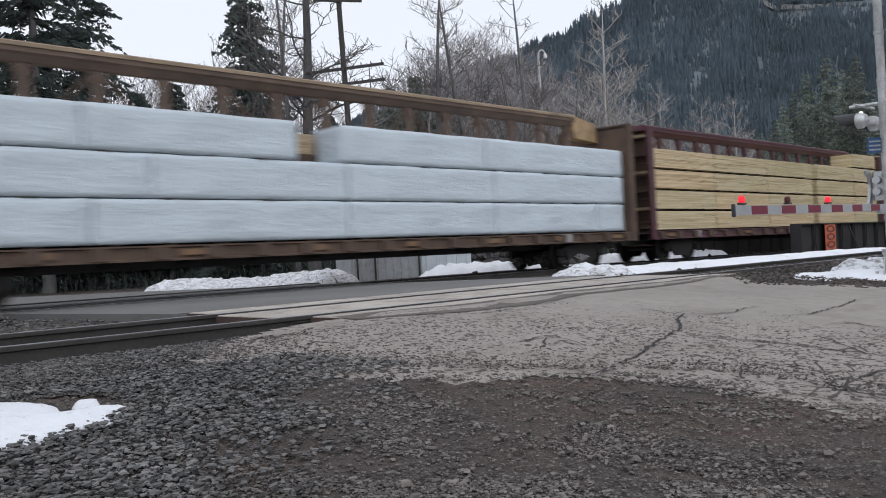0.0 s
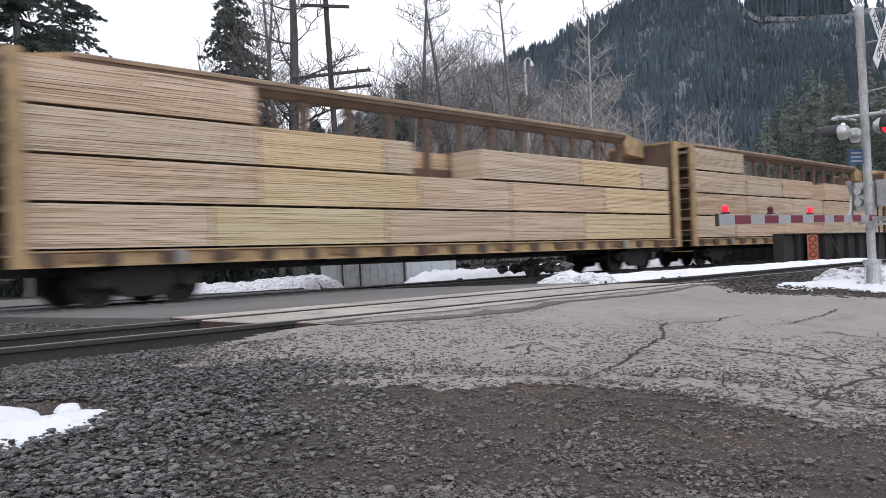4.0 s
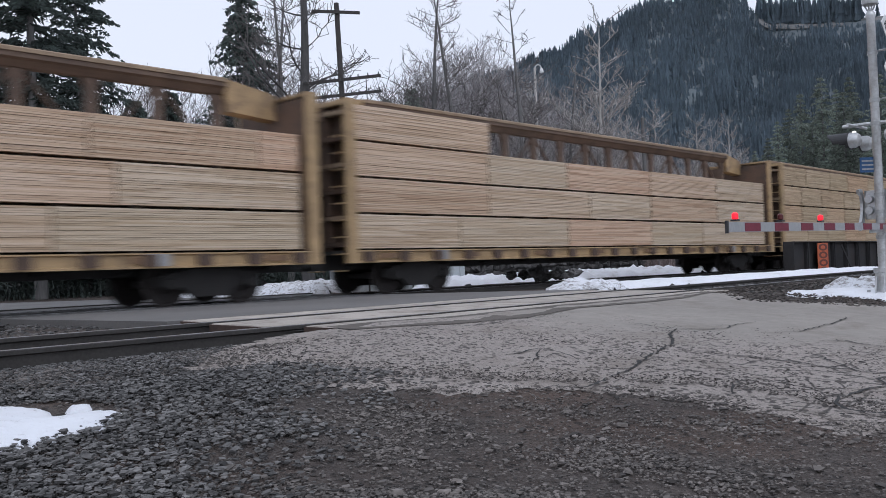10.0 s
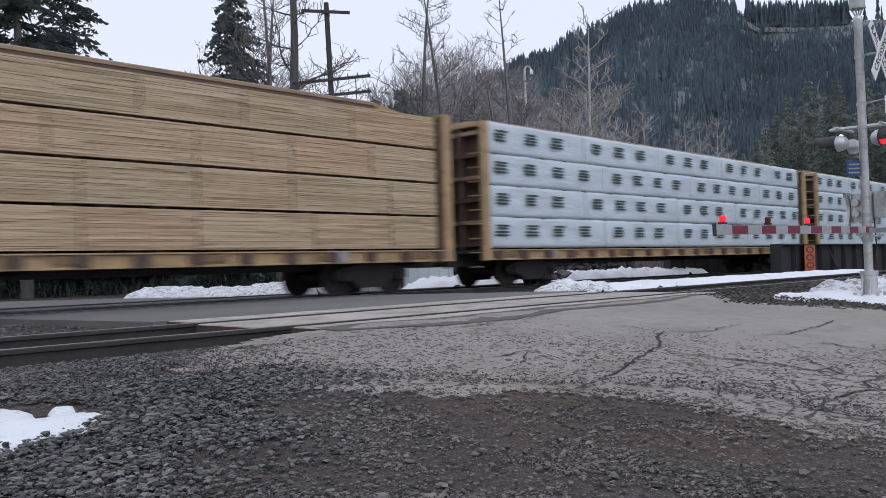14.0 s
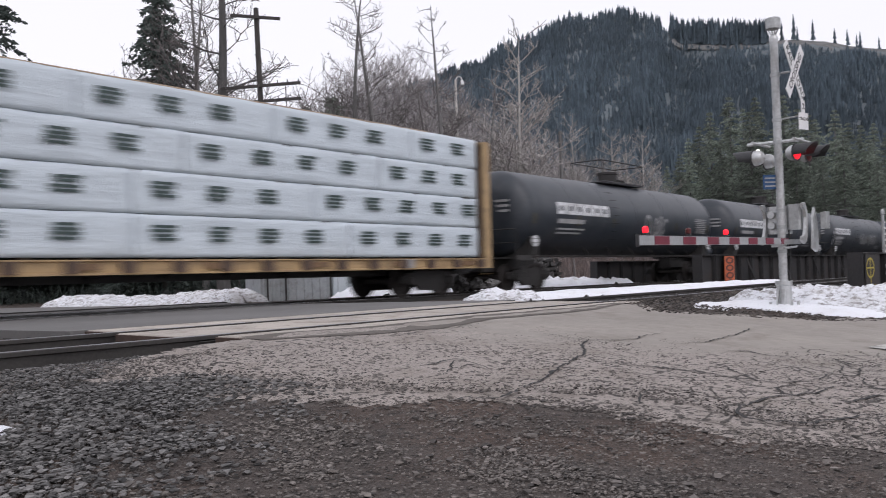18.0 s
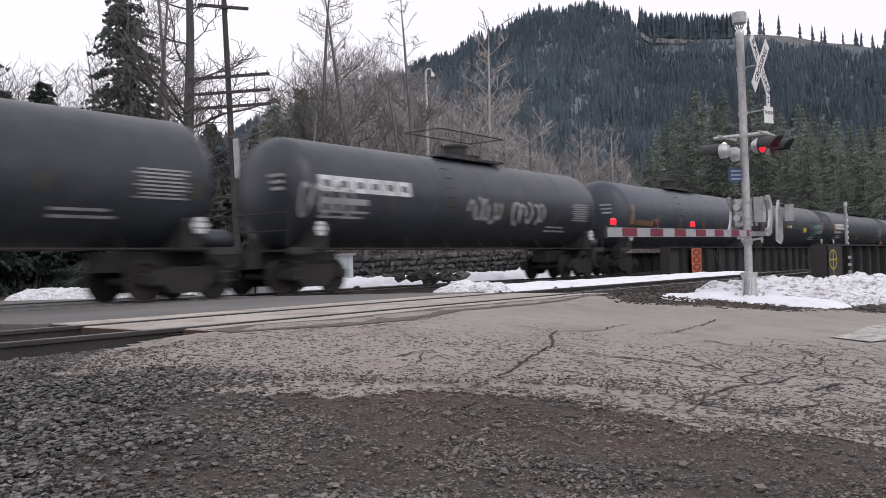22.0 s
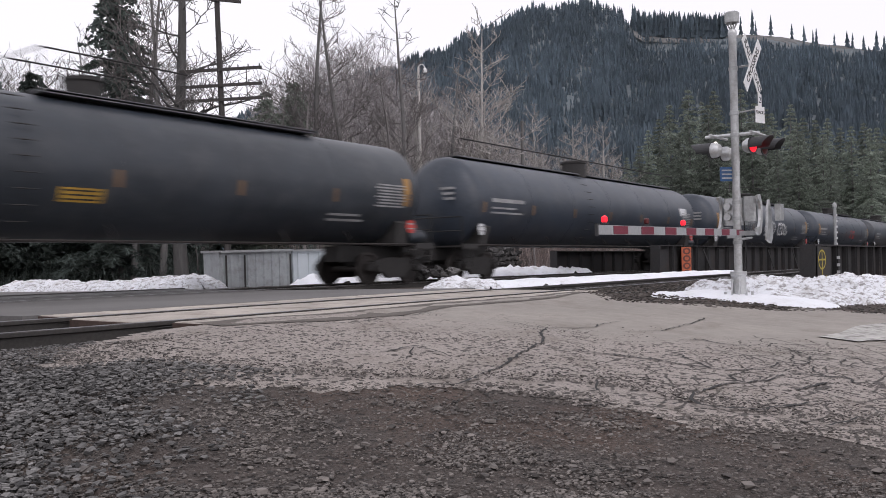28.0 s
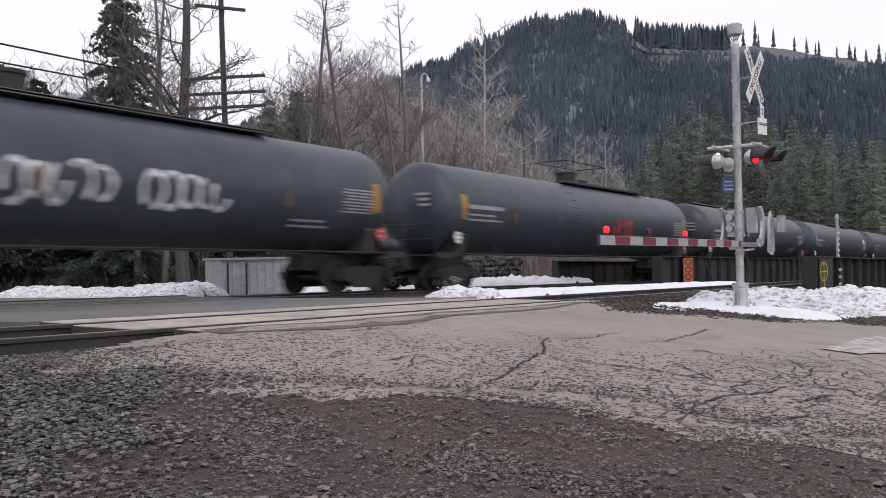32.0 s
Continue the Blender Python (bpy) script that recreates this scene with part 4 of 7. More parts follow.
def build_snow():
    snow_bank("snow_patch", [(0.2, 5.6), (1.2, 5.2), (1.56, 4.89), (1.66, 4.7), (1.64, 4.5), (1.8, 4.5), (1.92, 4.42), (1.75, 4.14), (1.5, 4.1), (1.3, 4.03), (0.9, 3.98), (0.0, 4.3)], 0.07, "thin patch of old white snow on ballast", 1, 0.04, 0.5, wander=0.07)
    snow_bank("snow_scrap", [(1.71, 4.62), (1.8, 4.72), (1.9, 4.69), (1.86, 4.56), (1.74, 4.53)], 0.03, "small scrap of white snow on ballast", 14, 0.025, 0.5, wander=0.3)
    snow_bank("snow_apron", [(13.5, 5.7), (13.9, 4.6), (13.75, 3.5), (13.95, 3.15), (14.6, 2.95), (15.4, 3.3), (15.6, 4.4), (14.9, 5.4)], 0.1, "smooth white snow round the signal base", 8, 0.07, 0.5, 0.7)
    snow_bank("snow_bank", [(14.7, 5.6), (14.75, 4.2), (15.0, 3.1), (16.5, 2.55), (18.5, 2.1), (24, 1.4), (24, 3.9), (20.5, 5.0), (17, 5.5)], 0.26, "dirty lumpy ploughed snow bank behind the signal", 2, 0.06, 1.3, 0.7, SNOWDIRTY)
    snow_bank("snow_strip", [(14.5, 10.4), (17.5, 9.6), (25.3, 9.2), (31.0, 9.7), (31.0, 10.6), (22, 11.2), (16.5, 11.6)], 0.13, "long strip of white snow between the tracks", 3, 0.2, 0.6)
    snow_bank("snow_heap", [(14.1, 10.4), (15.4, 9.9), (16.6, 10.7), (15.4, 11.5), (14.2, 11.2)], 0.2, "small heap of ploughed snow beside the crossing", 4, 0.08, 1.3, 0.6, SNOWDIRTY)
    snow_bank("snow_field", [(20.5, 20.9), (30, 19.8), (40, 20.0), (40, 24), (28, 25), (23, 24.4), (21, 22.5)], 0.42, "bank of old snow behind the far track", 5, 0.2, 1.0, 1.1)
    snow_bank("snow_ridge", [(14.5, 19.4), (14.9, 24), (15.2, 29), (15.5, 33), (18.4, 34), (17.9, 30), (17.4, 24), (16.2, 20)], 0.55, "lumpy ploughed snow ridge along the far road", 6, 0.13, 0.45, 0.9, SNOWDIRTY)
    snow_bank("snow_ridge_far", [(-14.0, 46.0), (-4.0, 39.0), (2.0, 34.0), (4.0, 36), (-4.0, 45.0), (-13.0, 52.0)], 0.5, "low ploughed snow ridge far along the road", 7, 0.5, 0.6, 1.0)


def girder(name, x0, x1, y, top, depth, label):
    """A riveted through-girder: web, flanges, stiffeners and slanting knee plates on the track side."""
    g = thing(name, label, "girder", "bridge girders", kind="structure")
    ang = TILT
    L = x1 - x0
    base = pose(x0, y, zrail(x0), 0, ang, 0)
    sub("web", Soup().box(0, L, -0.012, 0.012, top - depth, top).me("web", GIRDER), g, base)
    sub("top_flange", Soup().box(-0.02, L, -0.19, 0.19, top, top + 0.035, 0.005).me("top_flange", GIRDER), g, base)
    sub("bottom_flange", Soup().box(-0.02, L, -0.19, 0.19, top - depth - 0.035, top - depth, 0.005).me("bottom_flange", GIRDER), g, base)
    stiff = Soup().box(-0.05, 0.05, -0.13, -0.0125, top - depth, top).box(-0.008, 0.008, -0.17, -0.13, top - depth, top).me("stiffener", GIRDER)
    k = int(L / 1.3)
    for i in range(k + 1):
        sub("stiffener", stiff, g, base @ pose(0.06 + i * (L - 0.12) / k, 0, 0))
    end = Soup().box(-0.03, 0.0, -0.19, 0.19, top - depth, top, 0.004)
    for i in range(9):
        for yy in (-0.14, -0.08, 0.08, 0.14):
            z = top - depth + 0.08 + i * (depth - 0.16) / 8
            end.box(-0.045, -0.03, yy - 0.012, yy + 0.012, z - 0.012, z + 0.012)
    sub("end_plate", end.me("end_plate", GIRDER), g, base)
    return g, base


def build_bridge():
    ga, ba = girder("bridge_girder", 29.9, 95.0, 12.4, 0.96, 1.7, "dark rusty riveted plate girder between the two tracks")
    o = Soup().box(2.05, 3.05, -0.235, -0.215, -0.25, 0.93, 0.02)
    mk = sub("marker_board", o.me("marker_board", ORANGE), ga, ba, "orange painted marker strip with dark rings")
    ring = Soup()
    for i in range(4):
        z = -0.1 + i * 0.29
        for a in range(16):
            a0, a1 = 2 * math.pi * a / 16, 2 * math.pi * (a + 1) / 16
            n = len(ring.v)
            ring.v += [(2.55 + r * 3.1 * math.cos(q), -0.238, z + r * math.sin(q)) for q in (a0, a1) for r in (0.07, 0.135)]
            ring.f.append((n, n + 1, n + 3, n + 2))
    sub("ring_marks", ring.me("ring_marks", DARKMARK), mk)
    for i in range(10):
        x = 4.2 + i * 4.6
        s = Soup().prism([(x, 0.85), (x + 0.14, 0.85), (x + 1.5, -0.4), (x + 1.36, -0.4)], 1, -0.3, -0.27)
        sub("knee_brace", s.me("knee_brace", GIRDER), ga, ba)
    gb, bb = girder("bridge_girder", 22.9, 95.0, 5.4, 0.78, 1.7, "dark rusty riveted plate girder beside the near track")
    s = Soup().box(0.02, 1.45, -0.235, -0.2, -0.5, 0.76, 0.01)
    sub("cover_plate", s.me("cover_plate", GIRDER), gb, bb)
    s = Soup()                                        # sprayed circle and arrow
    for a in range(20):
        a0, a1 = 2 * math.pi * a / 20, 2 * math.pi * (a + 1) / 20
        n = len(s.v)
        s.v += [(0.45 + r * 1.6 * math.cos(q), -0.24, 0.42 + r * math.sin(q)) for q in (a0, a1) for r in (0.22, 0.26)]
        s.f.append((n, n + 1, n + 3, n + 2))
    for (ax, az), (bx, bz) in (((0.45, 0.68), (0.5, -0.42)), ((0.05, 0.0), (0.5, -0.42)), ((0.9, 0.0), (0.5, -0.42)), ((0.1, 0.42), (0.8, 0.42))):
        n = len(s.v)
        s.v += [(ax - 0.035, -0.2395, az), (ax + 0.035, -0.2395, az), (bx + 0.035, -0.2395, bz), (bx - 0.035, -0.2395, bz)] if abs(ax - bx) < abs(az - bz) + 0.2 else [(ax, -0.2395, az - 0.02), (bx, -0.2395, bz - 0.02), (bx, -0.2395, bz + 0.02), (ax, -0.2395, az + 0.02)]
        s.f.append((n, n + 1, n + 2, n + 3))
    sub("sprayed_arrow", s.me("sprayed_arrow", YELSPRAY), gb, bb, "yellow sprayed circle and arrow")
    s = Soup()
    for i in range(4):
        s.box(2.35, 2.75, -0.2, -0.195, 0.42 - i * 0.2, 0.5 - i * 0.2)
    sub("stencil", s.me("stencil", DECALDIM), gb, bb)
    gc, bc = girder("bridge_girder", 36.9, 95.0, 20.6, 0.9, 1.7, "dark rusty riveted plate girder behind the far track")
    # deck under the tracks and the masonry end that carries it
    s = Soup()
    for y0, y1 in ((5.6, 12.2), (12.6, 20.4)):
        za, zb = zrail(33) - 0.5, zrail(95) - 0.5
        s.add([(33, y0, za), (95, y0, zb), (95, y1, zb), (33, y1, za), (33, y0, za - 0.4), (95, y0, zb - 0.4), (95, y1, zb - 0.4), (33, y1, za - 0.4)],
              [(0, 1, 2, 3), (4, 7, 6, 5), (0, 4, 5, 1), (1, 5, 6, 2), (2, 6, 7, 3), (3, 7, 4, 0)])
    tagged(new("bridge_deck", s.me("bridge_deck", UNDER)), "dark ballast deck of the railway bridge", "bridge deck", kind="structure")
    s = Soup().box(31.6, 33.2, 4.9, 21.2, -6.0, zrail(33) - 0.55, 0.05).box(94.8, 97, 4.9, 21.2, -8.0, zrail(95) - 0.55, 0.05)
    tagged(new("bridge_abutment", s.me("bridge_abutment", STONEWALL)), "grey masonry bridge abutment", "abutment", kind="structure")


build_ground()
build_road()
build_cracks()
build_track("track_near", Y1, Y2, False, "near railway track with rusty rails on ballast")
build_track("track_far", Y3, Y4, True, "far railway track under the passing train")
build_panels()
build_bridge()
build_snow()

# ---------------------------------------------------------------- the train
def wheel_mesh():
    return smoothed(Soup().spin([(-0.07, 0.2), (-0.07, 0.40), (-0.06, 0.455), (0.04, 0.445), (0.045, 0.475), (0.07, 0.475), (0.075, 0.40), (0.03, 0.36), (0.02, 0.2), (0.06, 0.14)], 24, 1).me("wheel", WHEEL))


def sideframe_mesh():
    p = [(-1.18, 0.60), (-1.18, 0.42), (-1.05, 0.36), (-0.68, 0.40), (-0.42, 0.18), (0.42, 0.18), (0.68, 0.40), (1.05, 0.36), (1.18, 0.42), (1.18, 0.60), (0.9, 0.66), (0.45, 0.76), (-0.45, 0.76), (-0.9, 0.66)]
    s = Soup().prism(p, 1, -0.08, 0.06)
    for x in (-0.89, 0.89):
        s.tube((x, -0.2, 0.455), (x, -0.08, 0.455), 0.11, 0.12, 12)
        s.box(x - 0.15, x + 0.15, -0.12, 0.08, 0.56, 0.68)
    return s.me("side_frame", SIDEFRAME)


WHEELS = []                                         # car, place along it, wheel, seat in the truck, facing
WHEELME, FRAMEME = wheel_mesh(), sideframe_mesh()
AXLEME = Soup().tube((0, -0.75, 0.455), (0, 0.75, 0.455), 0.085, n=10).me("axle", WHEEL)
BOLSTERME = Soup().box(-0.2, 0.2, -1.05, 1.05, 0.42, 0.72, 0.03).me("bolster", SIDEFRAME)
SPRINGME = Soup()
for _x in (-0.24, 0, 0.24):
    for _i in range(5):
        SPRINGME.tube((_x, -1.0, 0.24 + 0.045 * _i), (_x, -1.0, 0.265 + 0.045 * _i), 0.085, n=10)
SPRINGME = SPRINGME.me("spring_group", UNDER)
COUPLERME = Soup().box(0, 0.55, -0.09, 0.09, 0.78, 0.98, 0.03).box(0.45, 0.72, -0.16, 0.13, 0.74, 1.02, 0.05).me("coupler", SIDEFRAME)
HOSEME = Soup().pipe([(0.1 + 0.1 * _i, -0.3, 0.78 - 0.09 * math.sin(_i * 0.55)) for _i in range(7)], 0.025)
HOSEME = HOSEME.me("air_hose", HOOD)


def truck(car, x):
    """A two-axle freight truck under a car, as one part with its pieces."""
    t = sub("truck", BOLSTERME, car, pose(x, 0, 0))
    for ax in (-0.89, 0.89):
        for y in (-0.75, 0.75):
            WHEELS.append((car, x + ax, sub("wheel", WHEELME, t), pose(ax, y, 0.455), pose(0, 0, 0, 0, 0, 0 if y > 0 else 180)))
        sub("axle", AXLEME, t, pose(ax, 0, 0))
    for y, r in ((-1.0, 0), (1.0, 180)):
        sub("side_frame", FRAMEME, t, pose(0, y, 0, 0, 0, r))
        sub("spring_group", SPRINGME, t, pose(0, 0, 0, 0, 0, r))


def couplers(car, L):
    for s in (1, -1):
        c = sub("coupler", COUPLERME, car, pose(s * (L / 2 - 0.72), 0, 0, 0, 0, 0 if s > 0 else 180))
        sub("air_hose", HOSEME, c)


def bundle_mesh(length, height, mat, seed):
    """A strapped unit of sawn boards: courses of slightly uneven length and depth."""
    rng = random.Random(seed)
    k = int(height / 0.0435)
    cols = [0.0] + sorted(rng.uniform(0.1, 0.9) * length for _ in range(5)) + [length]
    vs, fs = [], []
    prof = []                                         # heights and whether they lie in a joint between courses
    gaps = [rng.choice((0.001, 0.001, 0.0015, 0.003, 0.008)) for _ in range(k + 1)]
    for i in range(k):
        prof += [(i * 0.0435 + gaps[i] / 2, i), ((i + 1) * 0.0435 - gaps[i + 1] / 2, i)]
    jit = [[rng.uniform(-0.016, 0.012) for _ in cols] for _ in range(k)]
    end = [(rng.uniform(0, 0.022), rng.uniform(0, 0.022)) for _ in range(k)]
    m = len(cols)
    rows_ = []
    for z, i in prof:
        for zz, deep in ((z, False),):
            r = []
            for c, x in enumerate(cols):
                xx = x + (end[i][0] if c == 0 else -end[i][1] if c == m - 1 else 0)
                r.append(len(vs))
                vs.append((xx, -1.22 + jit[i][c], zz))
            rows_.append(r)
        if z > (i + 0.5) * 0.0435 and i < k - 1:      # recessed joint above the course
            for zz in (z + 0.0002, z + gaps[i + 1] - 0.0002):
                r = []
                for c, x in enumerate(cols):
                    r.append(len(vs))
                    vs.append((x + (0.024 if c == 0 else -0.024 if c == m - 1 else 0), -1.19, zz))
                rows_.append(r)
    for r0, r1 in zip(rows_, rows_[1:]):
        fs += [(r0[c], r0[c + 1], r1[c + 1], r1[c]) for c in range(m - 1)]
    bk = []
    for r in (rows_[0], rows_[-1]):
        q = []
        for c in (0, m - 1):
            x, y, z = vs[r[c]]
            q.append(len(vs))
            vs.append((x, -0.1, z))
        bk.append(q)
    fs.append((bk[0][0], bk[1][0], bk[1][1], bk[0][1]))
    fs.append(tuple(rows_[-1]) + (bk[1][1], bk[1][0]))
    fs.append(tuple(rows_[0])[::-1] + (bk[0][0], bk[0][1]))
    fs.append(tuple(r[0] for r in rows_[::-1]) + (bk[0][0], bk[1][0]))
    fs.append(tuple(r[-1] for r in rows_) + (bk[1][1], bk[0][1]))
    return mesh("lumber_pack", vs, fs, mat)


STRAP = plain("steel strap", (0.09, 0.085, 0.08), 0.5, 0.6)
_bundles = {}


def bundle(length, height, mat, variant):
    key = (round(length, 2), round(height, 2), mat.name, variant)
    if key not in _bundles:
        _bundles[key] = bundle_mesh(length, height, mat, hash(key[0]) % 1000 + variant * 7)
    return _bundles[key]


def wrapped_mesh(length, height, seed, sag=0.012):
    """A unit wrapped in plastic: soft edges, bulging and creased faces."""
    nx, ny, nz = int(length / 0.16), 5, 9
    rng = random.Random(seed)
    vs, fs, idx = [], [], {}
    x0, y0, y1 = 0.0, -1.22, -0.1

    def v(i, j, k):
        if (i, j, k) not in idx:
            fx, fy, fz = i / nx, j / ny, k / nz
            x, y, z = fx * length, y0 + fy * (y1 - y0), fz * height
            c = 0.018
            ex, ez = min(x, length - x), min(z, height - z)
            if j == 0:
                y += c * (max(0, 1 - ez / 0.05) ** 2) + c * (max(0, 1 - ex / 0.12) ** 2)
                y += 0.028 * noise.fractal((x * 0.9 + seed, z * 1.2, 2.0), 0.7, 2.0, 4) + sag * math.sin(math.pi * fz) * math.sin(x * 1.1 + seed)
            if k == nz:
                z += 0.012 * noise.fractal((x * 1.3, y * 1.5, seed), 0.7, 2.0, 3)
            idx[(i, j, k)] = len(vs)
            vs.append((x, y, z))
        return idx[(i, j, k)]
    for i in range(nx):
        for k in range(nz):
            fs.append((v(i, 0, k), v(i + 1, 0, k), v(i + 1, 0, k + 1), v(i, 0, k + 1)))
            fs.append((v(i, ny, k), v(i, ny, k + 1), v(i + 1, ny, k + 1), v(i + 1, ny, k)))
        for j in range(ny):
            fs.append((v(i, j, nz), v(i + 1, j, nz), v(i + 1, j + 1, nz), v(i, j + 1, nz)))
            fs.append((v(i, j, 0), v(i, j + 1, 0), v(i + 1, j + 1, 0), v(i + 1, j, 0)))
    for j in range(ny):
        for k in range(nz):
            fs.append((v(0, j, k), v(0, j, k + 1), v(0, j + 1, k + 1), v(0, j + 1, k)))
            fs.append((v(nx, j, k), v(nx, j + 1, k), v(nx, j + 1, k + 1), v(nx, j, k + 1)))
    return mesh("wrapped_bundle", vs, fs, WRAP, True)


def print_mesh(variant):
    """One printed block of dark bars, about 0.7 m wide, on a wrapped unit."""
    rng = random.Random(variant)
    s = Soup()
    for r in range(4):
        z = 0.092 * r + rng.uniform(-0.008, 0.008)
        a, b = rng.uniform(0, 0.14), 0.72 - rng.uniform(0, 0.16)
        s.add([(a, -1.272, z), (b, -1.272, z), (b, -1.272, z + 0.06), (a, -1.272, z + 0.06)], [(0, 1, 2, 3)])
    return s.me("printed_mark", WRAPPRINT)


LAYER = 0.885


def centerbeam(name, label, L, paint, beam_paint, top, layers, load, far_layers=None, bulkhead=None, wrap_print=False, seed=1, pitch=LAYER):
    """A centre-beam lumber flat. layers: per course from the deck up, spans (start, end, material key) in metres from its leading end."""
    car = thing(name, label, "freight car", "lumber cars")
    Lb = L - 1.0                                     # over the bulkheads
    h = Lb / 2
    deck = 1.08
    rng = random.Random(seed)
    bulkhead = bulkhead or paint
    # lower chord and posts darker than the top chord, except on maroon cars
    under_mat = beam_paint if beam_paint is PURPLE else CHORD
    # deck and side sills with stake pockets
    s = Soup().box(-h, h, -1.36, 1.36, deck - 0.09, deck)
    sub("deck", s.me("deck", UNDER), car)
    for y in (-1, 1):
        sill = sub("side_sill", Soup().prism([(y * 1.30, deck - 0.3), (y * 1.46, deck - 0.3), (y * 1.46, deck - 0.26), (y * 1.40, deck - 0.24), (y * 1.40, deck - 0.05), (y * 1.46, deck - 0.03), (y * 1.46, deck), (y * 1.30, deck)], 0, -h, h).me("side_sill", paint), car)
        pk = _shared("stake_pocket", lambda: Soup().box(-0.16, 0.16, -0.07, 0.02, -0.235, 0.0, 0.02).me("stake_pocket", BROWN))
        k = 20
        for i in range(k):
            sub("stake_pocket", pk, sill, pose(-h + 0.6 + i * (Lb - 1.2) / (k - 1), y * 1.44, deck - 0.03, 0, 0, 0 if y < 0 else 180))
    sub("center_sill", Soup().box(-h - 0.3, h + 0.3, -0.32, 0.32, 0.62, deck - 0.09).me("center_sill", UNDER), car)
    bearer = _shared("cross_bearer", lambda: Soup().prism([(-1.34, deck - 0.09), (1.34, deck - 0.09), (1.34, deck - 0.2), (0.3, deck - 0.4), (-0.3, deck - 0.4), (-1.34, deck - 0.2)], 0, -0.04, 0.04).me("cross_bearer", UNDER))
    for i in range(14):
        sub("cross_bearer", bearer, car, pose(-h + 0.8 + i * (Lb - 1.6) / 13, 0, 0))
    # the beam: top chord, posts, web plates with openings
    tb = top + 0.34
    beam = sub("center_beam", Soup().prism([(-0.3, tb - 0.1), (-0.3, tb - 0.03), (-0.26, tb), (0.26, tb), (0.3, tb - 0.03), (0.3, tb - 0.1)], 0, -h + 1.6, h - 1.6).me("center_beam", beam_paint), car)
    sub("lower_chord", Soup().prism([(-0.27, tb - 0.101), (0.27, tb - 0.101), (0.27, tb - 0.2), (0.2, tb - 0.24), (0.1, tb - 0.36), (-0.1, tb - 0.36), (-0.2, tb - 0.24), (-0.27, tb - 0.2)], 0, -h + 1.6, h - 1.6).me("lower_chord", under_mat), beam)
    post = _shared(f"post {top:.2f} {under_mat.name}", lambda: Soup().prism([(-0.09, deck), (0.09, deck), (0.09, tb - 0.62), (0.2, tb - 0.36), (-0.2, tb - 0.36), (-0.09, tb - 0.62)], 1, -0.07, 0.07).me("post", under_mat))
    k = 17
    for i in range(k):
        if 0 < i < k - 1:
            sub("post", post, beam, pose(-h + 0.3 + i * (Lb - 0.6) / (k - 1), 0, 0))
    s = Soup().box(-h, h, -0.02, 0.02, deck, top - 1.45)
    sub("web_plate", s.me("web_plate", BROWN), beam)
    for i in range(1, k - 2):
        x = -h + 0.3 + (i + 0.5) * (Lb - 0.6) / (k - 1)
        e = 1 if i % 2 else -1
        sub("diagonal", _shared(f"diagonal {top:.2f} {e}", lambda: Soup().prism([(-0.7 * e, top - 1.45), (-0.62 * e, top - 1.45), (0.7 * e, tb - 0.34), (0.62 * e, tb - 0.34)], 1, -0.03, 0.03).me("diagonal", BROWN)), beam, pose(x, 0, 0))
    # bulkheads
    for e in (-1, 1):
        xo, xi = e * h, e * (h - 0.3)
        a, b = min(xo, xi), max(xo, xi)
        bh = sub("bulkhead", Soup().box(a if e > 0 else b - 0.05, a + 0.05 if e > 0 else b, -1.36, 1.36, deck, top - 0.06).me("bulkhead", BROWN), car)
        for y in (-1.46, 1.32):
            sub("corner_post", Soup().box(a, b, y, y + 0.14, deck - 0.28, top, 0.02).me("corner_post", bulkhead), bh, label="faded yellow corner post" if bulkhead is YELLOW else "")
        sub("header", Soup().box(a, b, -1.32, 1.32, top - 0.12, top, 0.02).me("header", bulkhead), bh)
        for i in range(6):
            z = deck + 0.15 + i * (top - deck - 0.45) / 5
            sub("rib", Soup().box(a + 0.02, b - 0.012, -1.3, 1.3, z - 0.05, z + 0.05).me("rib", BEIGE if i % 2 else BROWN), bh)
        for y in (-0.55, 0.55):
            sub("upright", Soup().box(a + 0.012, b - 0.004, y - 0.04, y + 0.04, deck, top - 0.13).me("upright", BROWN), bh)
        rung = _shared(f"rung {bulkhead.name}", lambda: Soup().tube((0, -1.38, 0), (0, -0.95, 0), 0.016, n=6).me("ladder_rung", bulkhead))
        for i in range(9):
            sub("ladder_rung", rung, bh, pose(xo + e * 0.05, 0, 0.6 + i * 0.4))
        # corner gusset that ties bulkhead and top chord
        s = Soup().prism([(xi, top + 0.1), (xi - e * 0.25, top + 0.16), (xi - e * 1.305, tb - 0.004), (xi - e * 1.305, tb - 0.34), (xi - e * 1.25, top - 0.4), (xi, top - 0.5)], 1, -0.2, 0.2)
        sub("gusset", s.me("gusset", YELLOW if bulkhead is BROWN else bulkhead), bh)
    # reflective strips along the sill
    refl = _shared("sill_reflector", lambda: Soup().box(-0.3, 0.3, -1.472, -1.463, deck - 0.2, deck - 0.08).me("sill_reflector", AMBER))
    for i in range(8):
        sub("sill_reflector", refl, car, pose(-h + 1.2 + i * (Lb - 2.4) / 7, 0, 0))
    for i, x in enumerate((-h + 2.8, h - 4.2)):
        sub("stencil_plate", Soup().box(x, x + 0.5, -1.475, -1.464, deck - 0.26, deck - 0.02).me("stencil_plate", DECALDIM), car)
    couplers(car, L)
    for x in (-(L / 2 - 3.1), L / 2 - 3.1):
        truck(car, x)
    # load
    risers = Soup()
